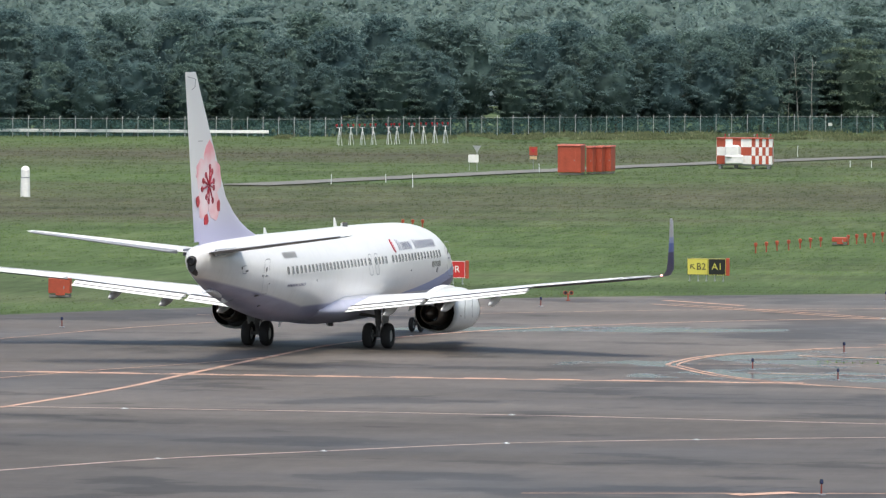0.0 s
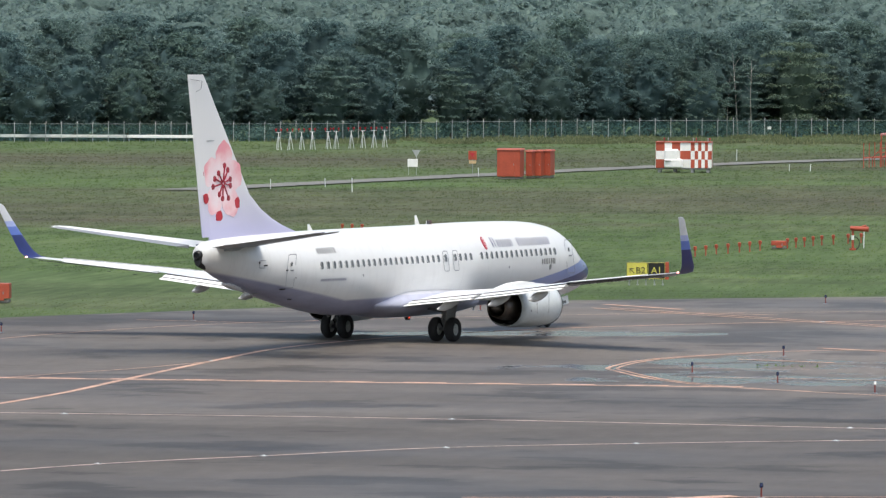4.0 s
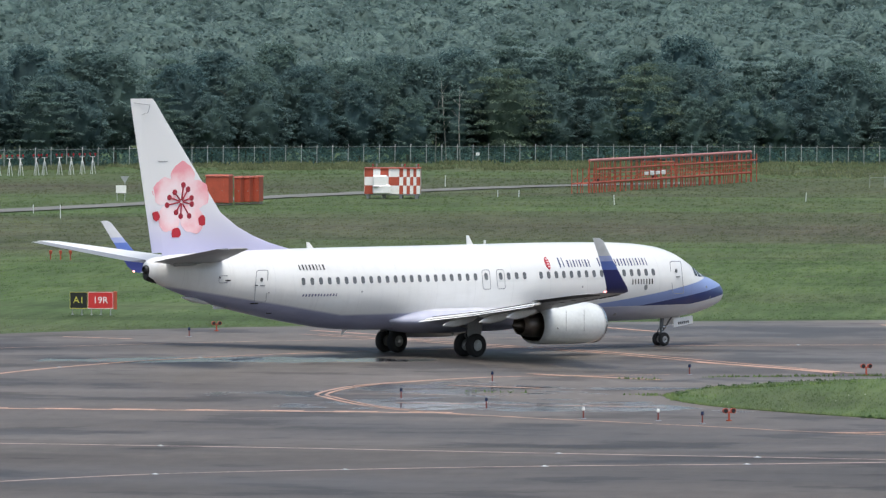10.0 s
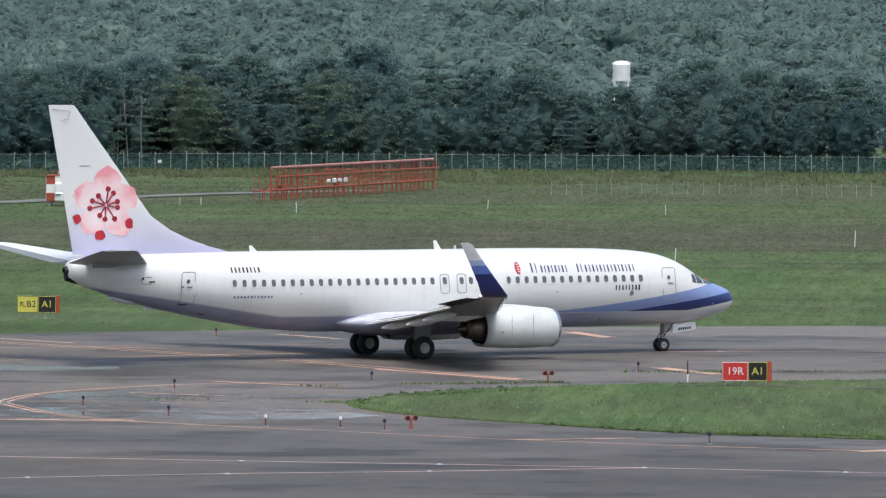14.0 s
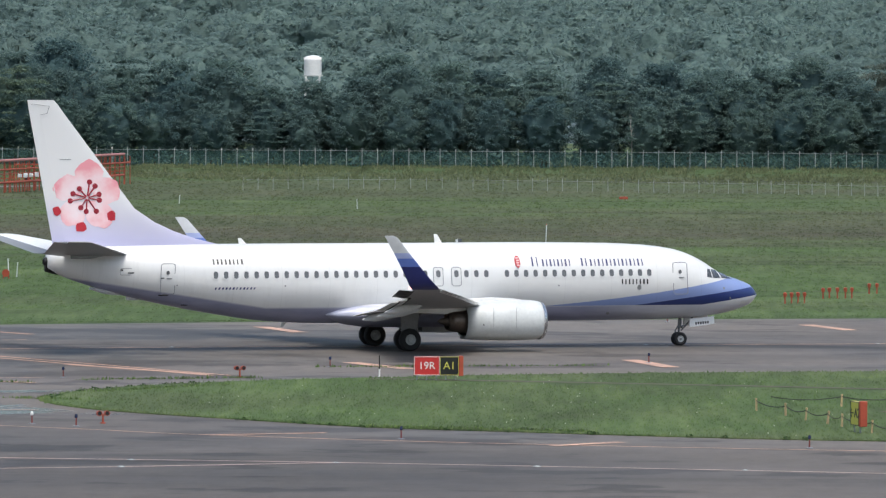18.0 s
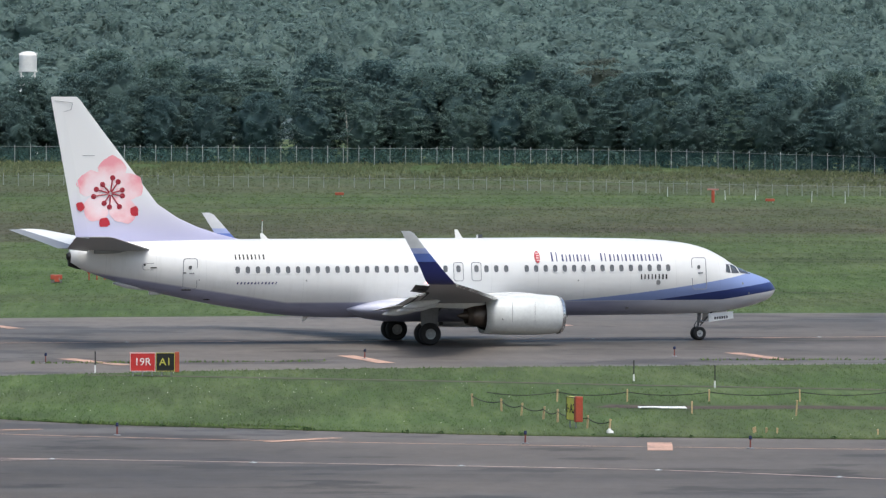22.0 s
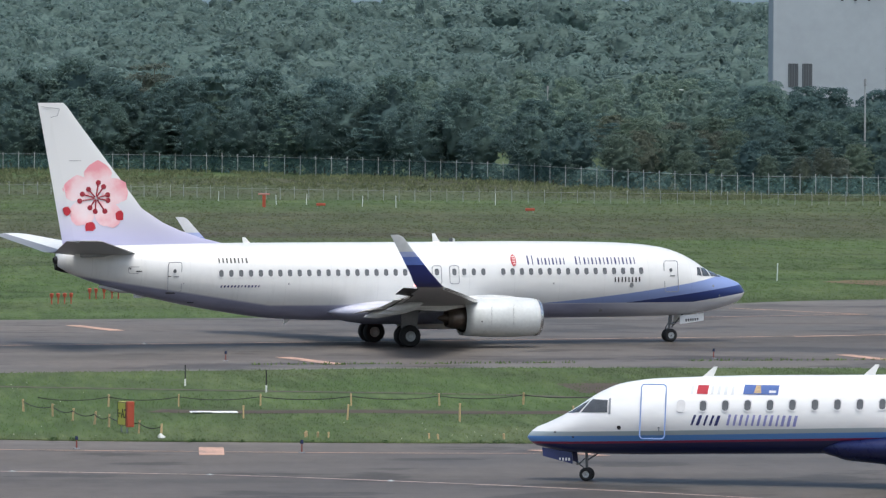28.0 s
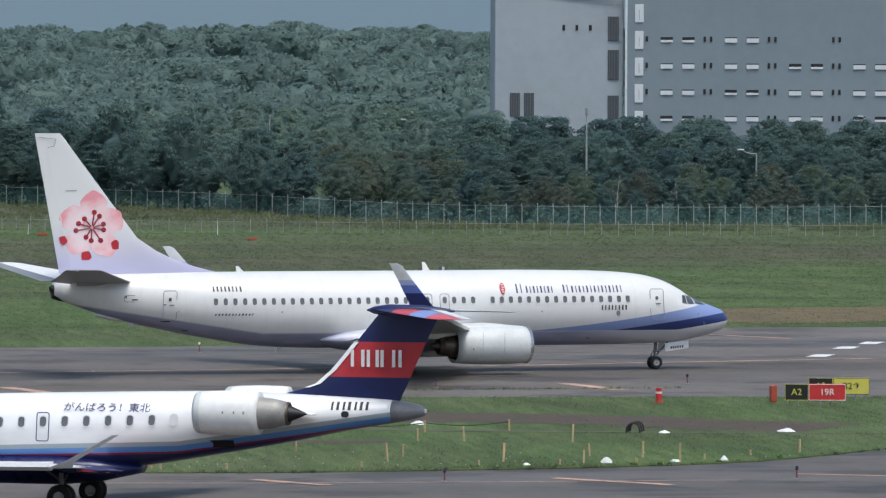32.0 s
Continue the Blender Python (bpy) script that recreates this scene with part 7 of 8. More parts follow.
        w = part("wing", rings([foil(le, te, s * y, z, t, 12, bend=b) for le, te, y, z, t, b in rows]), WING_GREY, air, "swept pale grey wing", True)
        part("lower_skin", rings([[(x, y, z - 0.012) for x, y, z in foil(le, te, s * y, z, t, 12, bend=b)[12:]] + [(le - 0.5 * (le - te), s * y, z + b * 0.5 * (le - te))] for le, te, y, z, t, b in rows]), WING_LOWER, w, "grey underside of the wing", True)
        part("slat", rings([[(le + 0.05, s * y, z + 0.02), (le - 0.20, s * y, z + 0.10), (le - 0.15, s * y, z - 0.08)] for le, y, z in ((2.6, 6.3, 2.47), (0.0, 11.2, 3.01), (-2.6, 16.2, 3.50))]), METAL, w, "polished slat along the leading edge", True)
        for k, (y0, y1, x0, x1, c0, c1, z0, z1) in enumerate(((2.1, 5.5, -1.75, -1.6, 0.85, 0.85, 1.90, 2.28), (5.75, 10.6, -1.6, -2.65, 0.85, 0.62, 2.31, 2.90))):
            part("flap", rings([[(x + 0.15, s * y, z + 0.05), (x - c * 0.4, s * y, z - 0.02), (x - c * 0.62, s * y, z - 0.08), (x - c * 0.4, s * y, z - 0.11), (x + 0.1, s * y, z - 0.09)] for x, y, z, c in ((x0, y0, z0, c0), (x1, y1, z1, c1))]), WHITE, w, "pale extended wing flap")
            part("aft_flap", rings([[(x - c * 0.56, s * y, z - 0.11), (x - c * 0.9, s * y, z - 0.14), (x - c * 1.15, s * y, z - 0.19), (x - c * 0.8, s * y, z - 0.19), (x - c * 0.53, s * y, z - 0.16)] for x, y, z, c in ((x0, y0, z0, c0), (x1, y1, z1, c1))]), WHITE, w, "pale aft flap below the main flap")
            # solid dark strips stand in for the shade in the flap gaps
            part("flap_slot", rings([[(x - c * 0.3, s * y, z - 0.09), (x - c * 0.58, s * y, z - 0.095), (x - c * 0.58, s * y, z - 0.14), (x - c * 0.3, s * y, z - 0.13)] for x, y, z, c in ((x0, y0 + 0.03, z0, c0), (x1, y1 - 0.03, z1, c1))]), NEAR_BLACK, w, "dark strip for the shade between the flaps")
            part("flap_vane", rings([[(x + 0.3, s * y, z + 0.06), (x - 0.04, s * y, z + 0.055), (x - 0.04, s * y, z), (x + 0.3, s * y, z + 0.0)] for x, y, z in ((x0, y0, z0), (x1, y1, z1))]), NEAR_BLACK, w, "dark strip for the shade before the flap")
        part("aileron", rings([[(x + 0.1, s * y, z + 0.06), (x - 0.35, s * y, z + 0.05), (x - 0.75, s * y, z + 0.02), (x - 0.75, s * y, z), (x, s * y, z - 0.06)] for x, y, z in ((-2.70, 11.0, 3.03), (-3.75, 15.2, 3.46))]), WHITE, w, "white aileron")
        part("aileron_underside", rings([[(x, s * y, z - 0.055), (x - 0.74, s * y, z + 0.002), (x - 0.74, s * y, z - 0.012), (x, s * y, z - 0.09)] for x, y, z in ((-2.70, 10.95, 3.02), (-4.1, 16.3, 3.54))]), NEAR_BLACK, w, "dark grey lower edge of the aileron")
        for y, x, z, l in ((3.9, -0.75, 1.92, 2.3), (6.6, -0.85, 2.18, 2.3), (8.9, -1.35, 2.46, 2.0)):
            part("flap_fairing", turned([(l * 0.5, 0.01), (l * 0.38, 0.10), (l * 0.1, 0.17), (-l * 0.2, 0.16), (-l * 0.42, 0.06), (-l * 0.5, 0.01)], 14, Matrix.Translation((x - 0.85, s * y, z - 0.14)) @ Matrix.Rotation(radians(-9), 4, "Y") @ Matrix.Diagonal((1, 0.8, 1.25, 1))), WING_GREY, w, "pale canoe-shaped flap track fairing", True)
        # winglet: a curved root, then a tall raked blade
        wl = [(-2.98, -4.4, 16.9, 3.58, (0, 0, 1)), (-3.15, -4.55, 17.22, 3.66, (0, -0.45 * s, 0.9)), (-3.45, -4.75, 17.42, 3.90, (0, -0.85 * s, 0.5)), (-3.85, -4.95, 17.53, 4.30, (0, -1 * s, 0.2)), (-4.75, -5.55, 17.74, 5.30, (0, -1 * s, 0.15)), (-5.42, -6.02, 17.88, 6.08, (0, -1 * s, 0.15)), (-5.66, -6.10, 17.9, 6.20, (0, -1 * s, 0.15))]
        part("winglet", rings([foil(le, te, s * y, z, 0.09, 9, n) for le, te, y, z, n in wl]), WINGLET, w, "tall winglet, navy at its root and grey at its tip", True)
        part("tip_lamp", turned([(0.07, 0.01), (0.03, 0.04), (-0.05, 0.045), (-0.09, 0.01)], 10, Matrix.Translation((-4.55, s * 17.15, 3.66))), TIP_LAMP, w, "lit rear position lamp")
        for k in range(4):
            part("static_wick", rod((-3.0 - 0.4 * k, s * (12 + k * 1.2), 2.9 + 0.13 * k), (-3.35 - 0.4 * k, s * (12 + k * 1.2), 2.9 + 0.13 * k), 0.012, n=5), BLACK, w)
        # engine
        m = Matrix.Translation((0, s * 4.83, 1.54))
        e = part("engine_cowl", turned([(5.9, 0.78), (6.28, 0.80), (6.44, 0.86), (6.36, 0.94), (6.0, 1.01), (5.3, 1.05), (4.4, 1.055), (3.4, 1.03), (2.7, 0.99), (2.24, 0.935), (2.25, 0.905), (2.9, 0.87)], 40, m), COWL, air, "white engine cowl, flattened below", "all")
        for v in e.data.vertices:
            d = v.co.z - 1.54
            if d < -0.6:
                v.co.z = 1.54 - 0.6 + (d + 0.6) * 0.86
        part("inlet_lip", turned([(6.24, 0.80), (6.41, 0.82), (6.47, 0.87), (6.42, 0.935), (6.27, 0.972)], 40, Matrix.Translation((0.005, s * 4.83, 1.55))), METAL, e, "polished intake lip", "all")
        part("fan", joined(turned([(5.6, 0.78), (5.58, 0.05)], 30, m), *[moved(block(0, 0, 0.45, 0.05, 0.16, 0.62, 0.01), m @ Matrix.Translation((5.66, 0, 0)) @ Matrix.Rotation(a, 4, "X") @ Matrix.Rotation(0.6, 4, "Z")) for a in np.arange(20) * 0.3142]), NEAR_BLACK, e, "dark fan blades")
        part("spinner", turned([(6.05, 0.01), (5.9, 0.12), (5.6, 0.26)], 20, m), NEAR_BLACK, e, "dark spinner cone", True)
        part("core_nozzle", turned([(3.1, 0.60), (2.3, 0.60), (1.75, 0.53), (1.42, 0.45), (1.44, 0.41), (1.9, 0.39)], 30, m), HOT, e, "heat-stained core nozzle", "all")
        part("exhaust_plug", turned([(1.9, 0.30), (1.5, 0.25), (1.1, 0.12), (0.92, 0.01)], 20, m), HOT, e, "exhaust plug", "all")
        # near-black lining paints the shade inside the nacelle's rear opening
        part("bypass_duct", turned([(2.235, 0.902), (2.6, 0.86), (3.1, 0.84), (3.15, 0.5)], 30, m), NEAR_BLACK, e, "bypass duct lined dark for its inner shade")
        part("latch_line", joined(*[moved(block(x, 0, 0, 0.015, 0.012, 1.0, 0.002), m @ Matrix.Translation((0, s * 1.045 if s < 0 else 1.045, 0.2))) for x in (3.55, 4.75)]), JOINT, e)
        part("strake", block(4.9, s * 4.83 - s * 0.6, 2.45, 0.9, 0.03, 0.16), WHITE, e)
        for x, z in ((3.05, 1.40), (4.35, 1.72)):
            part("drain_port", round_rect(0.1, 0.1, 0.045, 0.02), NEAR_BLACK, e, at=m @ Matrix.Translation((x, -1.0, z - 1.54)) @ Matrix.Rotation(radians(90), 4, "X"))
        part("pylon", rings([[(x, s * 4.83 + d, z) for d, z in ((-w2, z0), (w2, z0), (w2 * 0.7, z1), (-w2 * 0.7, z1))] for x, w2, z0, z1 in ((5.5, 0.03, 2.46, 2.56), (4.9, 0.14, 2.42, 2.66), (3.9, 0.24, 2.36, 2.72), (2.7, 0.26, 2.2, 2.66), (1.6, 0.22, 1.9, 2.5), (0.2, 0.14, 1.95, 2.2), (-1.2, 0.04, 2.0, 2.1))]), WHITE, air, "white engine pylon")
    # fairing under the wing roots
    part("belly_fairing", rings([[(x, w * math.cos(a), zc + (h if math.sin(a) < 0 else h * 1.5) * math.sin(a)) for a in np.arange(28) * 0.2244] for x, w, h, zc in ((6.6, 1.2, 0.25, 1.65), (5.6, 1.72, 0.5, 1.66), (4.2, 1.98, 0.62, 1.68), (1.0, 2.10, 0.66, 1.70), (-1.4, 2.08, 0.64, 1.72), (-2.4, 1.92, 0.52, 1.74), (-3.2, 1.6, 0.34, 1.76), (-3.9, 1.15, 0.14, 1.8))]), banded("fairing paint", ((0, (0.40, 0.42, 0.55)), (1.72, (0.50, 0.51, 0.62)), (2.2, (0.62, 0.62, 0.66)))), air, "pale lavender wing root fairing", "all")
    # aerials and small fittings
    for x, h in ((-7.8, 0.30), (2.55, 0.46)):
        part("blade_aerial", rings([[(x - 0.17, 0.03, 5.3), (x + 0.22, 0.03, 5.3), (x + 0.22, -0.03, 5.3), (x - 0.17, -0.03, 5.3)], [(x - 0.22, 0.012, 5.3 + h), (x - 0.06, 0.012, 5.3 + h), (x - 0.06, -0.012, 5.3 + h), (x - 0.22, -0.012, 5.3 + h)]]), WHITE, air, "white blade aerial")
    for x, z in ((8.4, 1.08), (-5.6, 1.12)):
        part("belly_aerial", rings([[(x - 0.1, 0.02, 1.36), (x + 0.18, 0.02, 1.36), (x + 0.18, -0.02, 1.36), (x - 0.1, -0.02, 1.36)], [(x - 0.2, 0.01, z), (x - 0.08, 0.01, z), (x - 0.08, -0.01, z), (x - 0.2, -0.01, z)]]), WHITE, air)
    part("tail_fairing", rings([[(x, w * math.cos(a), z + h * math.sin(a)) for a in np.arange(12) * 0.5236] for x, w, h, z in ((-13.9, 0.05, 0.05, 2.80), (-14.5, 0.20, 0.14, 2.92), (-15.1, 0.22, 0.15, 3.02), (-15.7, 0.14, 0.05, 3.12))]), WING_GREY, air, "pale wedge-shaped fairing below the tail", True)
    for x, z, w, h in ((-12.08, 2.80, 0.78, 0.07), (-11.0, 2.30, 0.42, 0.07), (-13.9, 3.92, 0.34, 0.06), (-14.35, 4.06, 0.10, 0.10), (-12.35, 3.66, 0.18, 0.05)):
        part("dark_slot", round_rect(w, h, min(w, h) * 0.4, 0.02), NEAR_BLACK, air, "dark gap in the tail skin", at=hull.frame_at(x, z, -1, 0.022))
    part("tail_skid", block(-13.5, 0, 2.62, 0.7, 0.10, 0.20, 0.05), WING_GREY, air, "small tail skid")
    for n, at in (("upper", (3.55, 0, 5.40)), ("lower", (1.45, 0, 0.98))):
        # the strobe's flash comes from turning a lamp inside an added hood
        b = part("beacon", rod((0, 0, -0.13 if n == "upper" else -0.08), (0, 0, 0.08 if n == "upper" else 0.16), 0.05, n=14), COWL, air, "red anti-collision strobe, its flash made by turning", at=Matrix.Translation(at))
        part("beacon_lamp", block(0.07, 0, 0, 0.02, 0.07, 0.19, 0.004), BEACON, b, "lit red lamp on one side of the beacon")
        for y in (-0.046, 0.046):
            part("lamp_cheek", block(0.155, y, 0, 0.22, 0.012, 0.21, 0.003), GRILLE, b)
        part("lamp_back", block(0.05, 0, 0, 0.02, 0.104, 0.21, 0.004), COWL, b)
        for z in (-0.085, 0.085):
            part("lamp_cheek", block(0.145, 0, z, 0.20, 0.07, 0.012, 0.003), GRILLE, b)
        BEACONS.append((b, at))
    # nose gear
    g = part("nose_gear", joined(rod((15.6, 0, 0.34), (15.6, 0, 1.0), 0.06), rod((15.62, 0, 0.9), (15.68, 0, 1.6), 0.10), rod((15.6, -0.34, 0.34), (15.6, 0.34, 0.34), 0.045), rod((15.72, 0, 0.75), (16.4, 0, 1.5), 0.04), rod((15.5, 0, 0.55), (15.38, 0, 0.75), 0.03), rod((15.38, 0, 0.75), (15.55, 0, 1.0), 0.03)), GEAR, air, "grey nose gear leg")
    for y in (-0.22, 0.22):
        WHEELS.append((wheel(air, pose(15.6, y, 0.345), 0.345, 0.21, 0.17), (15.6, y, 0.345), 0.345, "air"))
    for s in (-1, 1):
        d = part("nose_gear_door", rings([[(17.35, s * 0.42, 1.50), (17.35, s * 0.46, 1.50), (17.35, s * 0.52, 1.12), (17.35, s * 0.48, 1.12)], [(16.0, s * 0.42, 1.38), (16.0, s * 0.46, 1.38), (16.0, s * 0.52, 0.94), (16.0, s * 0.48, 0.94)]]), WHITE, air, "white nose gear door with dark marks")
        for k in range(6):
            part("door_mark", block(16.35 + k * 0.13, s * 0.505, 1.14 + k * 0.011, 0.07, 0.03, 0.13, 0.002), BLACK, d)
    part("taxi_lamp", turned([(0.08, 0.09), (0.0, 0.1), (-0.08, 0.03)], 12, Matrix.Translation((15.78, 0, 0.95))), METAL, g, "round taxi lamp")
    # main gear
    for s in (-1, 1):
        g = part("main_gear", joined(rod((0, s * 2.86, 0.56), (0, s * 2.86, 1.25), 0.10), rod((0, s * 2.86, 1.1), (0.1, s * 2.75, 2.0), 0.15), rod((0, s * 2.86 - 0.55, 0.565), (0, s * 2.86 + 0.55, 0.565), 0.08), rod((0, s * 2.8, 1.4), (0.1, s * 1.3, 1.6), 0.07), rod((-0.16, s * 2.86, 0.8), (-0.34, s * 2.86, 1.05), 0.04), rod((-0.34, s * 2.86, 1.05), (-0.12, s * 2.86, 1.3), 0.04), rod((0.1, s * 2.8, 1.2), (0.9, s * 2.4, 1.9), 0.05)), GEAR, air, "grey main gear leg with drag brace")
        for d in (-0.43, 0.43):
            WHEELS.append((wheel(air, pose(0, s * 2.86 + d, 0.565), 0.565, 0.40, 0.27), (0, s * 2.86 + d, 0.565), 0.565, "air"))
        part("gear_door", rings([[(0.42, s * 3.12, 1.0), (0.42, s * 3.18, 1.0), (0.5, s * 3.3, 2.0), (0.5, s * 3.24, 2.0)], [(-0.42, s * 3.12, 1.0), (-0.42, s * 3.18, 1.0), (-0.5, s * 3.3, 2.0), (-0.5, s * 3.24, 2.0)]]), WING_UNDER, g, "grey gear leg door")
        part("brake_hose", rod((0.12, s * 2.7, 0.7), (0.2, s * 2.7, 1.7), 0.02, n=5), BLACK, g)
    return air


AIRLINER = build_airliner()

JET_HULL = Hull([(2.17, 1.56, 1.48, 0.03, 1.52), (2.0, 1.76, 1.32, 0.24, 1.54), (1.5, 2.02, 1.16, 0.50, 1.62), (0.9, 2.30, 1.06, 0.74, 1.75), (0.3, 2.66, 1.01, 0.94, 1.90), (-0.3, 3.06, 0.98, 1.09, 2.05), (-1.1, 3.44, 0.97, 1.22, 2.2),
                 (-2.0, 3.62, 0.98, 1.30, 2.3), (-3.6, 3.74, 1.02, 1.345, 2.38), (-10.3, 3.94, 1.18, 1.345, 2.56), (-15.6, 4.09, 1.34, 1.345, 2.72), (-17.7, 4.14, 1.52, 1.34, 2.82), (-20.3, 4.18, 1.95, 1.24, 3.05), (-23.2, 4.12, 2.48, 0.98, 3.30),
                 (-25.2, 4.03, 2.90, 0.74, 3.46), (-26.6, 3.95, 3.14, 0.54, 3.54), (-27.3, 3.86, 3.28, 0.40, 3.56), (-27.7, 3.74, 3.40, 0.24, 3.57)])


def build_regional_jet():
    jet = thing("regional_jet", "white T-tailed regional jet with navy belly and red line", "airplane")
    hull = JET_HULL
    xs = [2.17, 2.12, 2.0, 1.8, *np.arange(1.5, -3.6, -0.3), *np.arange(-4.5, -15, -1.5), *np.arange(-15, -26.6, -0.6), -26.6]
    part("fuselage", rings(hull.skin(xs)), JET, jet, "white fuselage above a navy belly", "all")
    part("tail_cone", rings(hull.skin([-26.58, -26.9, -27.3, -27.55, -27.7])), WING_UNDER, jet, "dark grey tail cone", "all")
    part("tail_lamp", block(-27.74, 0.0, 3.57, 0.10, 0.16, 0.16, 0.03), LOUVRE, jet, "pale tail lamp")
    pane, rim = mesh_of("cabin_window", round_rect(0.25, 0.38, 0.11, 0.03), PANE), mesh_of("window_rim", ring_rect(0.31, 0.45, 0.14, 0.04, 0.004), PANE_RIM)
    blind = mesh_of("blind_window", round_rect(0.25, 0.38, 0.11, 0.03), PANE_RIM)
    for side in (1, -1):
        for k in range(20):
            x = -3.7 - 0.80 * k
            z = 2.68 - 0.03 * x * 0.9
            me = blind if k in (0, 19) else pane
            w = part("cabin_window", me, None, jet, at=hull.frame_at(x, z, side, 0.016))
            part("window_rim", rim, None, w)
        d = part("cabin_door", ring_rect(0.94, 1.96, 0.14, 0.045), surface("blue door outline", (0.22, 0.33, 0.62), 0.5), jet, "blue outline of the closed cabin door", at=hull.frame_at(-2.70, 2.57, side, 0.02))
        part("door_handle", block(0.25, -0.62, 0.012, 0.05, 0.16, 0.03), STEEL, d)
        part("exit_door", ring_rect(0.48, 1.05, 0.1, 0.035), INK, jet, "dark outline of a closed emergency exit", at=hull.frame_at(-3.7 - 0.80 * 13, 2.88, side, 0.02))
        for c in (((0.02, 2.46), (-1.02, 2.50), (-0.98, 2.92), (-0.34, 2.92)), ((0.62, 2.40), (0.10, 2.46), (-0.26, 2.90), (0.14, 2.66))):
            part("cockpit_window", hull.patch(c, side, 0.02, 4), GLASS, jet, "dark cockpit pane")
        part("window_frame", hull.patch(((-1.06, 2.44), (-1.14, 2.44), (-1.10, 2.98), (-1.02, 2.98)), side, 0.016, 4), STEEL, jet)
    for x, z, r in ((-1.45, 1.98, 0.07), (1.0, 1.75, 0.03), (0.3, 1.6, 0.03), (-2.9, 2.0, 0.03), (-12.2, 2.15, 0.03)):
        part("static_port", round_rect(r * 2, r * 2, r * 0.9, 0.02), BLACK, jet, at=hull.frame_at(x, z, 1, 0.014))
    part("vent", round_rect(0.28, 0.22, 0.1, 0.02), BLACK, jet, "round black vent hole", at=hull.frame_at(-25.0, 3.46, 1, 0.016))
    part("wheel_well_hatch", round_rect(1.25, 0.34, 0.06, 0.02), NEAR_BLACK, jet, "dark open hatch below the engine", at=hull.frame_at(-20.4, 2.36, 1, 0.016))
    # writing and emblems, as plain shapes
    bars_on(hull, jet, -5.6, -3.9, 3.20, 3.48, 1, LOUVRE, 7, "title_bar", 0, 21)
    part("title_block", hull.patch(((-4.62, 3.20), (-4.22, 3.20), (-4.22, 3.50), (-4.62, 3.50)), 1, 0.016, 3), CRIMSON, jet, "red title block")
    part("blue_panel", hull.patch(((-7.15, 3.22), (-5.9, 3.22), (-5.9, 3.54), (-7.15, 3.54)), 1, 0.016, 4), surface("blue panel paint", (0.05, 0.11, 0.33), 0.4), jet, "small blue picture panel")
    part("panel_spot", hull.patch(((-6.55, 3.26), (-6.28, 3.26), (-6.32, 3.52), (-6.48, 3.52)), 1, 0.022, 3), STAKE, jet)
    part("panel_spot", hull.patch(((-7.06, 3.28), (-6.82, 3.28), (-6.82, 3.36), (-7.06, 3.36)), 1, 0.022, 3), LOUVRE, jet)
    bars_on(hull, jet, -5.05, -3.95, 2.12, 2.48, 1, INK, 5, "partner_bar", -0.14, 22)
    bars_on(hull, jet, -7.85, -5.25, 2.14, 2.52, 1, surface("lilac lettering paint", (0.26, 0.27, 0.52), 0.4), 12, "partner_bar", -0.10, 23)
    bars_on(hull, jet, -25.85, -24.4, 3.60, 3.88, 1, BLACK, 7, "registration_bar", 0, 24)
    # the slogan on the cabin roof
    for k, sign in enumerate("がんばろう！東北"):
        lettering(sign, 0.40, INK, jet, hull.frame_at(-16.4, 3.56, 1, 0.03) @ pose((k - 3.5) * 0.40, 0, 0), 0.004, "slogan_sign")
    # fin and tailplane
    def ring_z(z, le, te, thick):
        return [(x, y, z) for x, _, y in foil(le, te, 0, 0, thick)]
    part("fin", rings([ring_z(z, le, te, t) for z, le, te, t in ((3.85, -21.6, -26.8, 0.05), (4.12, -22.6, -26.9, 0.06), (4.42, -23.7, -27.05, 0.09), (5.0, -24.4, -27.3, 0.10), (6.2, -25.4, -27.85, 0.11), (7.0, -26.05, -28.25, 0.12))]), JET_FIN, jet, "navy tail fin with a red band", True)
    part("fin_edge", rings([[(le + 0.05, 0.0, z), (le - 0.14, 0.09, z), (le - 0.14, -0.09, z)] for z, le in ((4.36, -23.4), (4.5, -23.8), (5.0, -24.37), (6.0, -25.2))]), WHITE, jet, "white leading edge of the fin", True)
    part("tail_bullet", rings([[(x, r * math.cos(a), 7.12 + r * 0.9 * math.sin(a)) for a in np.arange(16) * 0.3927] for x, r in ((-25.6, 0.02), (-25.85, 0.14), (-26.4, 0.24), (-27.7, 0.22), (-28.5, 0.10), (-28.8, 0.03))]), banded("bullet paint", ((0, (0.010, 0.016, 0.085)),)), jet, "navy bullet fairing on top of the fin", True)
    for s in (1, -1):
        for x, w in ((-25.12, 0.12), (-25.5, 0.12), (-25.7, 0.12), (-26.02, 0.12), (-26.2, 0.12), (-26.62, 0.12), (-26.85, 0.12)):
            part("title_bar", block(x, s * 0.16, 5.42, w, 0.014, 0.60, 0.003), WHITE, jet, "white plain bar of a title on the fin")
    for s in (1, -1):
        part("tailplane", rings([foil(-25.9, -28.0, s * 0.1, 7.14, 0.09), foil(-28.8, -29.95, s * 4.1, 6.98, 0.08), foil(-29.2, -30.0, s * 4.28, 6.97, 0.06)]), banded("tailplane paint", ((-99, (0.60, 0.07, 0.08)), (-28.6, (0.22, 0.30, 0.62)), (-27.7, (0.52, 0.04, 0.05)), (-26.8, (0.010, 0.016, 0.085))), 0), jet, "tailplane in navy, red and pale blue", True)
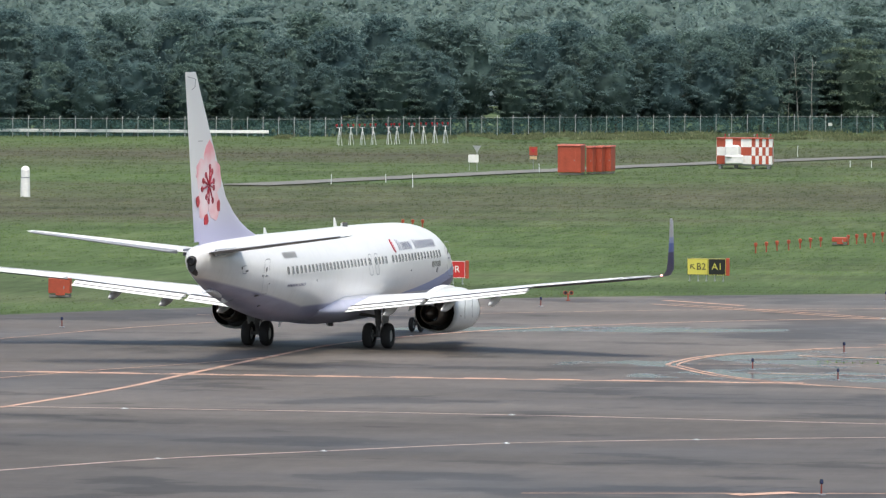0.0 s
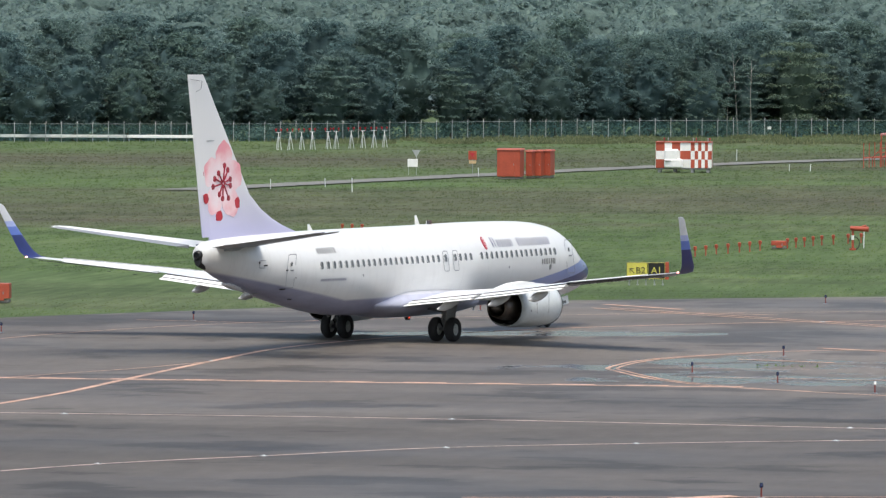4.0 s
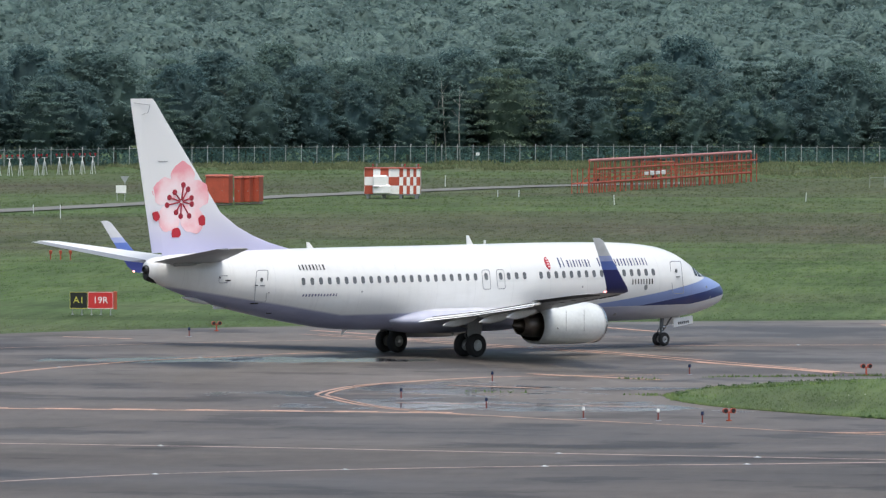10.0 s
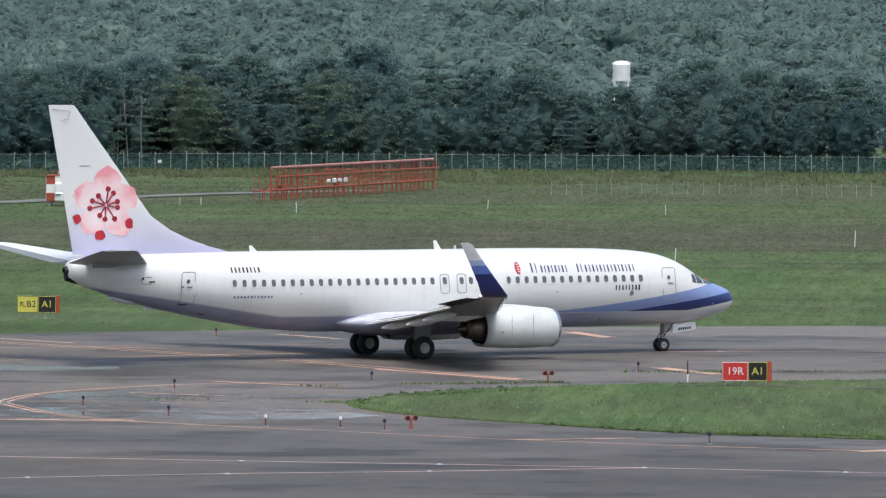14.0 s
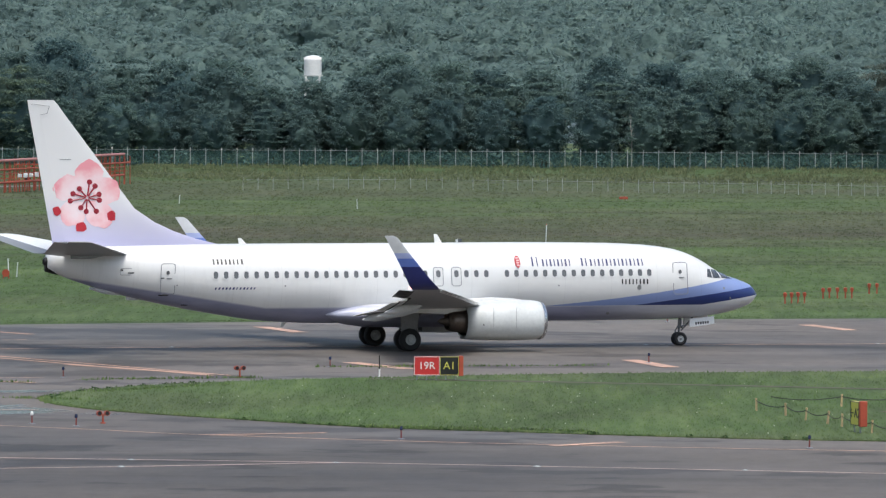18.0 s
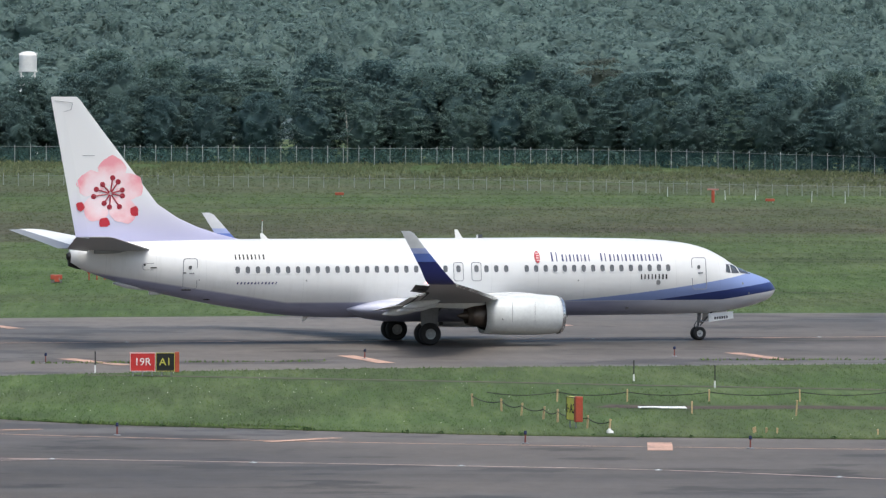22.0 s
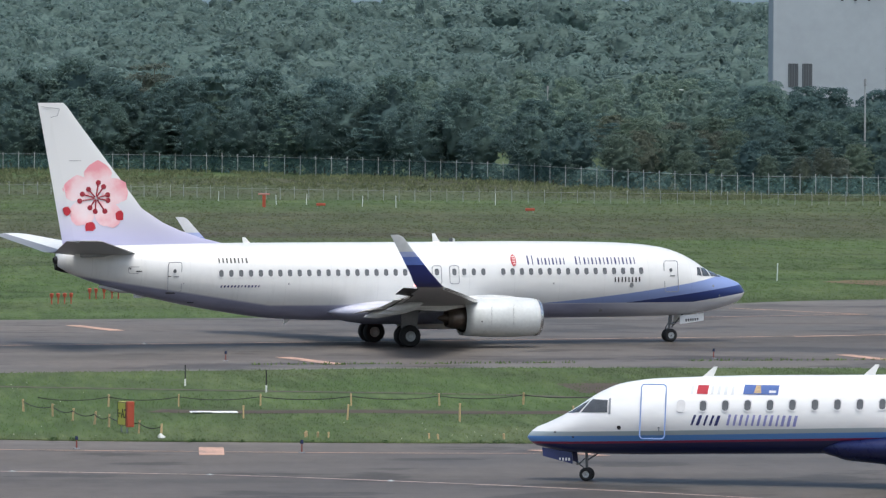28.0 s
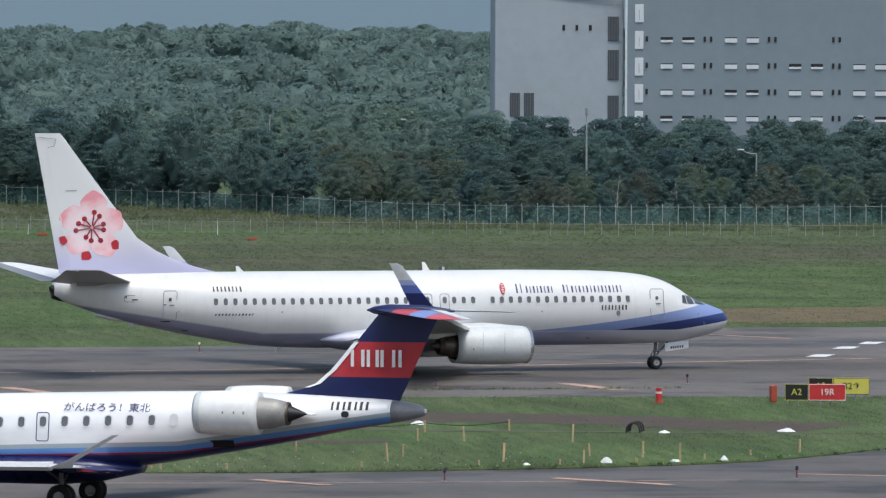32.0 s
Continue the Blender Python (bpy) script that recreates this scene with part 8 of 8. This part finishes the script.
        part("elevator", rings([[(-28.0, s * 0.3, 7.18), (-28.5, s * 0.3, 7.14), (-28.0, s * 0.3, 7.10)], [(-29.9, s * 4.0, 7.0), (-30.3, s * 4.0, 6.98), (-29.9, s * 4.0, 6.95)]]), LOUVRE, jet, "white elevator")
        # rear engine
        m = Matrix.Translation((0, s * 2.12, 3.52)) @ Matrix.Diagonal((1, 1.08, 1.08, 1))
        e = part("engine_cowl", turned([(-20.52, 0.52), (-20.10, 0.56), (-19.98, 0.62), (-20.07, 0.67), (-20.52, 0.71), (-21.32, 0.73), (-22.02, 0.72), (-22.27, 0.70), (-22.27, 0.50)], 36, m), WHITE, jet, "white rear engine cowl", "all")
        part("inlet_lip", turned([(-20.07, 0.56), (-19.96, 0.62), (-20.05, 0.675), (-20.22, 0.695)], 36, Matrix.Translation((0.01, s * 2.12, 3.52)) @ Matrix.Diagonal((1, 1.08, 1.08, 1))), COWL, e, "pale intake lip", "all")
        part("fan", turned([(-20.42, 0.56), (-20.47, 0.02)], 24, m), NEAR_BLACK, e, "dark fan")
        part("nozzle", turned([(-22.20, 0.54), (-22.72, 0.49), (-23.27, 0.38), (-23.27, 0.33), (-22.82, 0.31)], 30, m), NOZZLE, e, "grey metal exhaust nozzle", "all")
        part("nozzle_rim", turned([(-23.25, 0.39), (-23.34, 0.37), (-23.34, 0.33)], 30, m), HOT, e, "", "all")
        part("exhaust_plug", turned([(-22.92, 0.30), (-23.32, 0.28), (-23.72, 0.12), (-23.97, 0.01)], 20, m), NEAR_BLACK, e, "dark pointed exhaust plug", "all")
        for x in (-21.1, -21.5, -21.85):
            part("cowl_latch", block(x, s * (2.12 + 0.782), 3.56, 0.05, 0.03, 0.10, 0.01), JOINT, e)
        part("pylon", rings([[(x, s * y, 3.46 + t * d) for y, d in ((1.0, 1), (1.75, 1), (1.75, -1), (1.0, -1))] for x, t in ((-20.42, 0.03), (-21.02, 0.13), (-23.12, 0.12), (-24.02, 0.02))]), WHITE, jet, "white engine pylon")
        # wing
        rows = [(-10.6, -16.5, 0.7, 1.40, 0.12), (-11.2, -16.3, 1.4, 1.46, 0.12), (-13.2, -16.2, 4.6, 1.62, 0.115), (-17.1, -18.5, 11.0, 2.02, 0.10)]
        w = part("wing", rings([foil(le, te, s * y, z, t, 10) for le, te, y, z, t in rows]), LOUVRE, jet, "pale grey swept wing", True)
        part("leading_edge", rings([[(le + 0.04, s * y, z + 0.0), (le - 0.22, s * y, z + 0.19), (le - 0.18, s * y, z - 0.12)] for le, y, z in ((-11.15, 1.45, 1.46), (-13.2, 4.6, 1.62), (-17.0, 10.8, 2.01))]), WHITE, w, "white leading edge", True)
        part("wing_root_band", rings([[(le + 0.08, s * y, z), (le - 0.5, s * y, z + 0.30), (le - 0.5, s * y, z - 0.16)] for le, y, z in ((-11.05, 1.3, 1.46), (-11.6, 2.1, 1.50))]), SIGN_RED, w, "red wing root", True)
        part("winglet", rings([foil(-17.15, -17.95, s * 11.0, 2.02, 0.08, 9, (0, -s * 0.5, 0.87)), foil(-17.75, -18.1, s * 11.25, 2.24, 0.08, 9, (0, -s, 0.2)), foil(-19.5, -19.74, s * 11.6, 3.18, 0.08, 9, (0, -s, 0.2))]), WING_GREY, w, "thin grey winglet", True)
        part("flap", rings([[(x + 0.1, s * y, z + 0.03), (x - c, s * y, z - 0.12), (x + 0.1, s * y, z - 0.1)] for x, y, z, c in ((-16.2, 1.6, 1.46, 0.9), (-16.2, 4.6, 1.58, 0.8), (-17.5, 8.4, 1.84, 0.6))]), surface("red flap underside", (0.32, 0.03, 0.04), 0.4), w, "dark red flap edge")
        for y in (2.9, 5.0, 7.4):
            part("flap_fairing", turned([(0.8, 0.01), (0.5, 0.10), (-0.2, 0.13), (-0.9, 0.01)], 12, Matrix.Translation((-16.2 - 0.14 * y, s * y, 1.28 + 0.06 * y))), surface("navy fairing paint", (0.012, 0.018, 0.09), 0.35), w, "navy flap track fairing", True)
        part("main_gear", joined(rod((-15, s * 2.06, 0.42), (-15, s * 2.06, 1.3), 0.09), rod((-15, s * 2.06 - 0.34, 0.42), (-15, s * 2.06 + 0.34, 0.42), 0.06), rod((-15, s * 2.0, 1.0), (-14.3, s * 1.7, 1.4), 0.05), rod((-15, s * 2.0, 0.9), (-15, s * 1.0, 1.3), 0.05)), GEAR, jet, "grey main gear leg")
        for d in (-0.26, 0.26):
            WHEELS.append((wheel(jet, pose(-15, s * 2.06 + d, 0.45), 0.45, 0.28, 0.20), (-15, s * 2.06 + d, 0.45), 0.45, "jet"))
        part("nose_gear_door", rings([[(1.55, s * 0.34, 1.18), (1.55, s * 0.38, 1.18), (1.5, s * 0.44, 0.88), (1.5, s * 0.40, 0.88)], [(0.45, s * 0.34, 1.02), (0.45, s * 0.38, 1.02), (0.42, s * 0.44, 0.62), (0.42, s * 0.40, 0.62)]]), surface("navy door paint", (0.012, 0.018, 0.09), 0.35), jet, "navy nose gear door")
        part("door_mark", joined(*[block(0.55 + k * 0.11, s * 0.425, 0.78, 0.06, 0.02, 0.10, 0.002) for k in range(4)]), WHITE, jet)
    part("belly_fairing", rings([[(x, w * math.cos(a), 1.42 + h * math.sin(a)) for a in np.arange(24) * 0.2618] for x, w, h in ((-8.4, 0.6, 0.22), (-9.4, 1.15, 0.5), (-11.0, 1.42, 0.64), (-14.5, 1.45, 0.66), (-16.0, 1.25, 0.5), (-17.4, 0.7, 0.2))]), surface("navy belly paint", (0.010, 0.016, 0.085), 0.3), jet, "navy fairing under the wing", "all")
    for x in (-4.3, -10.1):
        z = 3.74 + 0.03 * (-3.5 - x)
        part("blade_aerial", rings([[(x - 0.26, 0.03, z), (x + 0.12, 0.03, z), (x + 0.12, -0.03, z), (x - 0.26, -0.03, z)], [(x - 0.42, 0.012, z + 0.36), (x - 0.28, 0.012, z + 0.36), (x - 0.28, -0.012, z + 0.36), (x - 0.42, -0.012, z + 0.36)]]), WHITE, jet, "white blade aerial")
    g = part("nose_gear", joined(rod((0, 0, 0.24), (0.02, 0, 1.1), 0.05), rod((0, -0.2, 0.24), (0, 0.2, 0.24), 0.035), rod((0.05, 0, 0.7), (-0.5, 0, 1.05), 0.03), rod((0.1, 0, 0.45), (0.28, 0, 0.6), 0.025), rod((0.28, 0, 0.6), (0.08, 0, 0.8), 0.025)), GEAR, jet, "grey nose gear leg")
    part("taxi_lamp", turned([(0.06, 0.06), (0.0, 0.07), (-0.06, 0.02)], 12, Matrix.Translation((0.32, 0, 0.62))), METAL, g)
    for y in (-0.15, 0.15):
        WHEELS.append((wheel(jet, pose(0, y, 0.24), 0.24, 0.15, 0.12), (0, y, 0.24), 0.24, "jet"))
    return jet


REGIONAL_JET = build_regional_jet()


# ---- movement ----
def rolled(rows, spot, radius):
    """Rows for a wheel: it turns as far as its hub travels."""
    times = np.arange(0, 32.01, 0.1)
    at = [r[0] for r in rows]
    px = np.interp(times, at, [(m @ Vector(spot)).x for _, m in rows])
    py = np.interp(times, at, [(m @ Vector(spot)).y for _, m in rows])
    turn = np.r_[0, np.cumsum(np.hypot(np.diff(px), np.diff(py)))] / radius
    return [(float(t), Matrix.Translation(spot) @ Matrix.Rotation(float(a), 4, "Y")) for t, a in zip(times, turn)]


PERIOD = 1.357


def motions():
    air_rows = [
        (0, pose(-55.02, 300.15, 0, 0, 0, 83.00)),
        (0.5, pose(-54.56, 301.76, 0, 0, 0, 82.06)),
        (1, pose(-54.14, 303.35, 0, 0, 0, 81.01)),
        (1.5, pose(-53.72, 304.92, 0, 0, 0, 79.78)),
        (2, pose(-53.26, 306.48, 0, 0, 0, 78.38)),
        (2.5, pose(-52.80, 308.02, 0, 0, 0, 76.84)),
        (4.5, pose(-50.13, 313.87, 0, 0, 0, 68.70)),
        (5, pose(-49.22, 315.19, 0, 0, 0, 66.70)),
        (5.5, pose(-48.28, 316.49, 0, 0, 0, 64.73)),
        (6, pose(-47.29, 317.79, 0, 0, 0, 62.82)),
        (6.5, pose(-46.19, 319.09, 0, 0, 0, 60.97)),
        (7, pose(-45.04, 320.38, 0, 0, 0, 59.17)),
        (7.5, pose(-43.84, 321.64, 0, 0, 0, 57.40)),
        (8, pose(-42.60, 322.89, 0, 0, 0, 55.64)),
        (8.5, pose(-41.30, 324.11, 0, 0, 0, 53.88)),
        (9, pose(-39.94, 325.31, 0, 0, 0, 52.11)),
        (9.5, pose(-38.55, 326.50, 0, 0, 0, 50.33)),
        (10, pose(-37.11, 327.66, 0, 0, 0, 48.51)),
        (10.5, pose(-35.64, 328.81, 0, 0, 0, 46.64)),
        (11, pose(-34.12, 329.93, 0, 0, 0, 44.72)),
        (11.5, pose(-32.56, 331.03, 0, 0, 0, 42.77)),
        (12, pose(-30.94, 332.10, 0, 0, 0, 40.77)),
        (12.5, pose(-29.29, 333.13, 0, 0, 0, 38.74)),
        (13, pose(-27.61, 334.13, 0, 0, 0, 36.69)),
        (13.5, pose(-25.86, 335.11, 0, 0, 0, 34.66)),
        (14, pose(-24.09, 336.05, 0, 0, 0, 32.65)),
        (14.5, pose(-22.29, 336.97, 0, 0, 0, 30.66)),
        (15, pose(-20.46, 337.86, 0, 0, 0, 28.69)),
        (15.5, pose(-18.60, 338.72, 0, 0, 0, 26.76)),
        (17.5, pose(-10.96, 341.58, 0, 0, 0, 20.45)),
        (18, pose(-9.03, 342.16, 0, 0, 0, 19.56)),
        (18.5, pose(-7.08, 342.72, 0, 0, 0, 18.80)),
        (19, pose(-5.12, 343.25, 0, 0, 0, 18.17)),
        (19.5, pose(-3.17, 343.75, 0, 0, 0, 17.65)),
        (20, pose(-1.22, 344.22, 0, 0, 0, 17.25)),
        (20.5, pose(0.70, 344.66, 0, 0, 0, 16.93)),
        (21, pose(2.63, 345.08, 0, 0, 0, 16.68)),
        (21.5, pose(4.54, 345.48, 0, 0, 0, 16.46)),
        (22, pose(6.45, 345.86, 0, 0, 0, 16.28)),
        (22.5, pose(8.36, 346.23, 0, 0, 0, 16.12)),
        (23, pose(10.26, 346.60, 0, 0, 0, 15.96)),
        (23.5, pose(12.14, 346.98, 0, 0, 0, 15.81)),
        (24, pose(14.03, 347.35, 0, 0, 0, 15.64)),
        (24.5, pose(15.91, 347.73, 0, 0, 0, 15.47)),
        (26.5, pose(23.21, 349.25, 0, 0, 0, 14.74)),
        (27, pose(25.04, 349.61, 0, 0, 0, 14.58)),
        (27.5, pose(26.86, 349.96, 0, 0, 0, 14.42)),
        (28, pose(28.69, 350.30, 0, 0, 0, 14.26)),
        (28.5, pose(30.51, 350.63, 0, 0, 0, 14.09)),
        (29, pose(32.31, 350.94, 0, 0, 0, 13.93)),
        (29.5, pose(34.11, 351.25, 0, 0, 0, 13.78)),
        (30, pose(35.90, 351.57, 0, 0, 0, 13.65)),
        (30.5, pose(37.70, 351.88, 0, 0, 0, 13.53)),
        (31, pose(39.49, 352.20, 0, 0, 0, 13.43)),
        (31.5, pose(41.26, 352.52, 0, 0, 0, 13.33)),
        (32, pose(43.02, 352.84, 0, 0, 0, 13.23)),
    ]
    # the regional jet rolls in from the east on the near taxiway
    def along_line(s):
        return pose(s * 0.9384, 248.1 - s * 0.3456, 0, 0, 0, 180 - 20.2)
    jet_rows = [(t, along_line(s)) for t, s in ((0, 193.0), (10, 134.0), (20, 75.2), (25, 45.9), (27, 34.18), (27.5, 31.24), (28, 28.32), (28.5, 25.43), (29, 22.50), (29.5, 19.54), (30, 16.56), (30.5, 13.63), (31, 10.71), (31.5, 7.75), (32, 4.77))]
    walk(AIRLINER, air_rows)
    walk(REGIONAL_JET, jet_rows)
    # the beacons turn steadily in place of strobe flashes, and point this way when the airliner passes the middle
    middle = min(air_rows, key=lambda r: abs(r[0] - 23))[1].inverted() @ Vector((0, 0, EYE_Z))
    for ob, spot in BEACONS:
        first = math.atan2(middle.y - spot[1], middle.x - spot[0])
        walk(ob, [(float(t), Matrix.Translation(spot) @ Matrix.Rotation(first + 6.28319 * (float(t) - 23) / PERIOD, 4, "Z")) for t in np.arange(0, 32.01, 0.25)])
    for ob, spot, radius, which in WHEELS:
        walk(ob, rolled(air_rows if which == "air" else jet_rows, spot, radius))


motions()
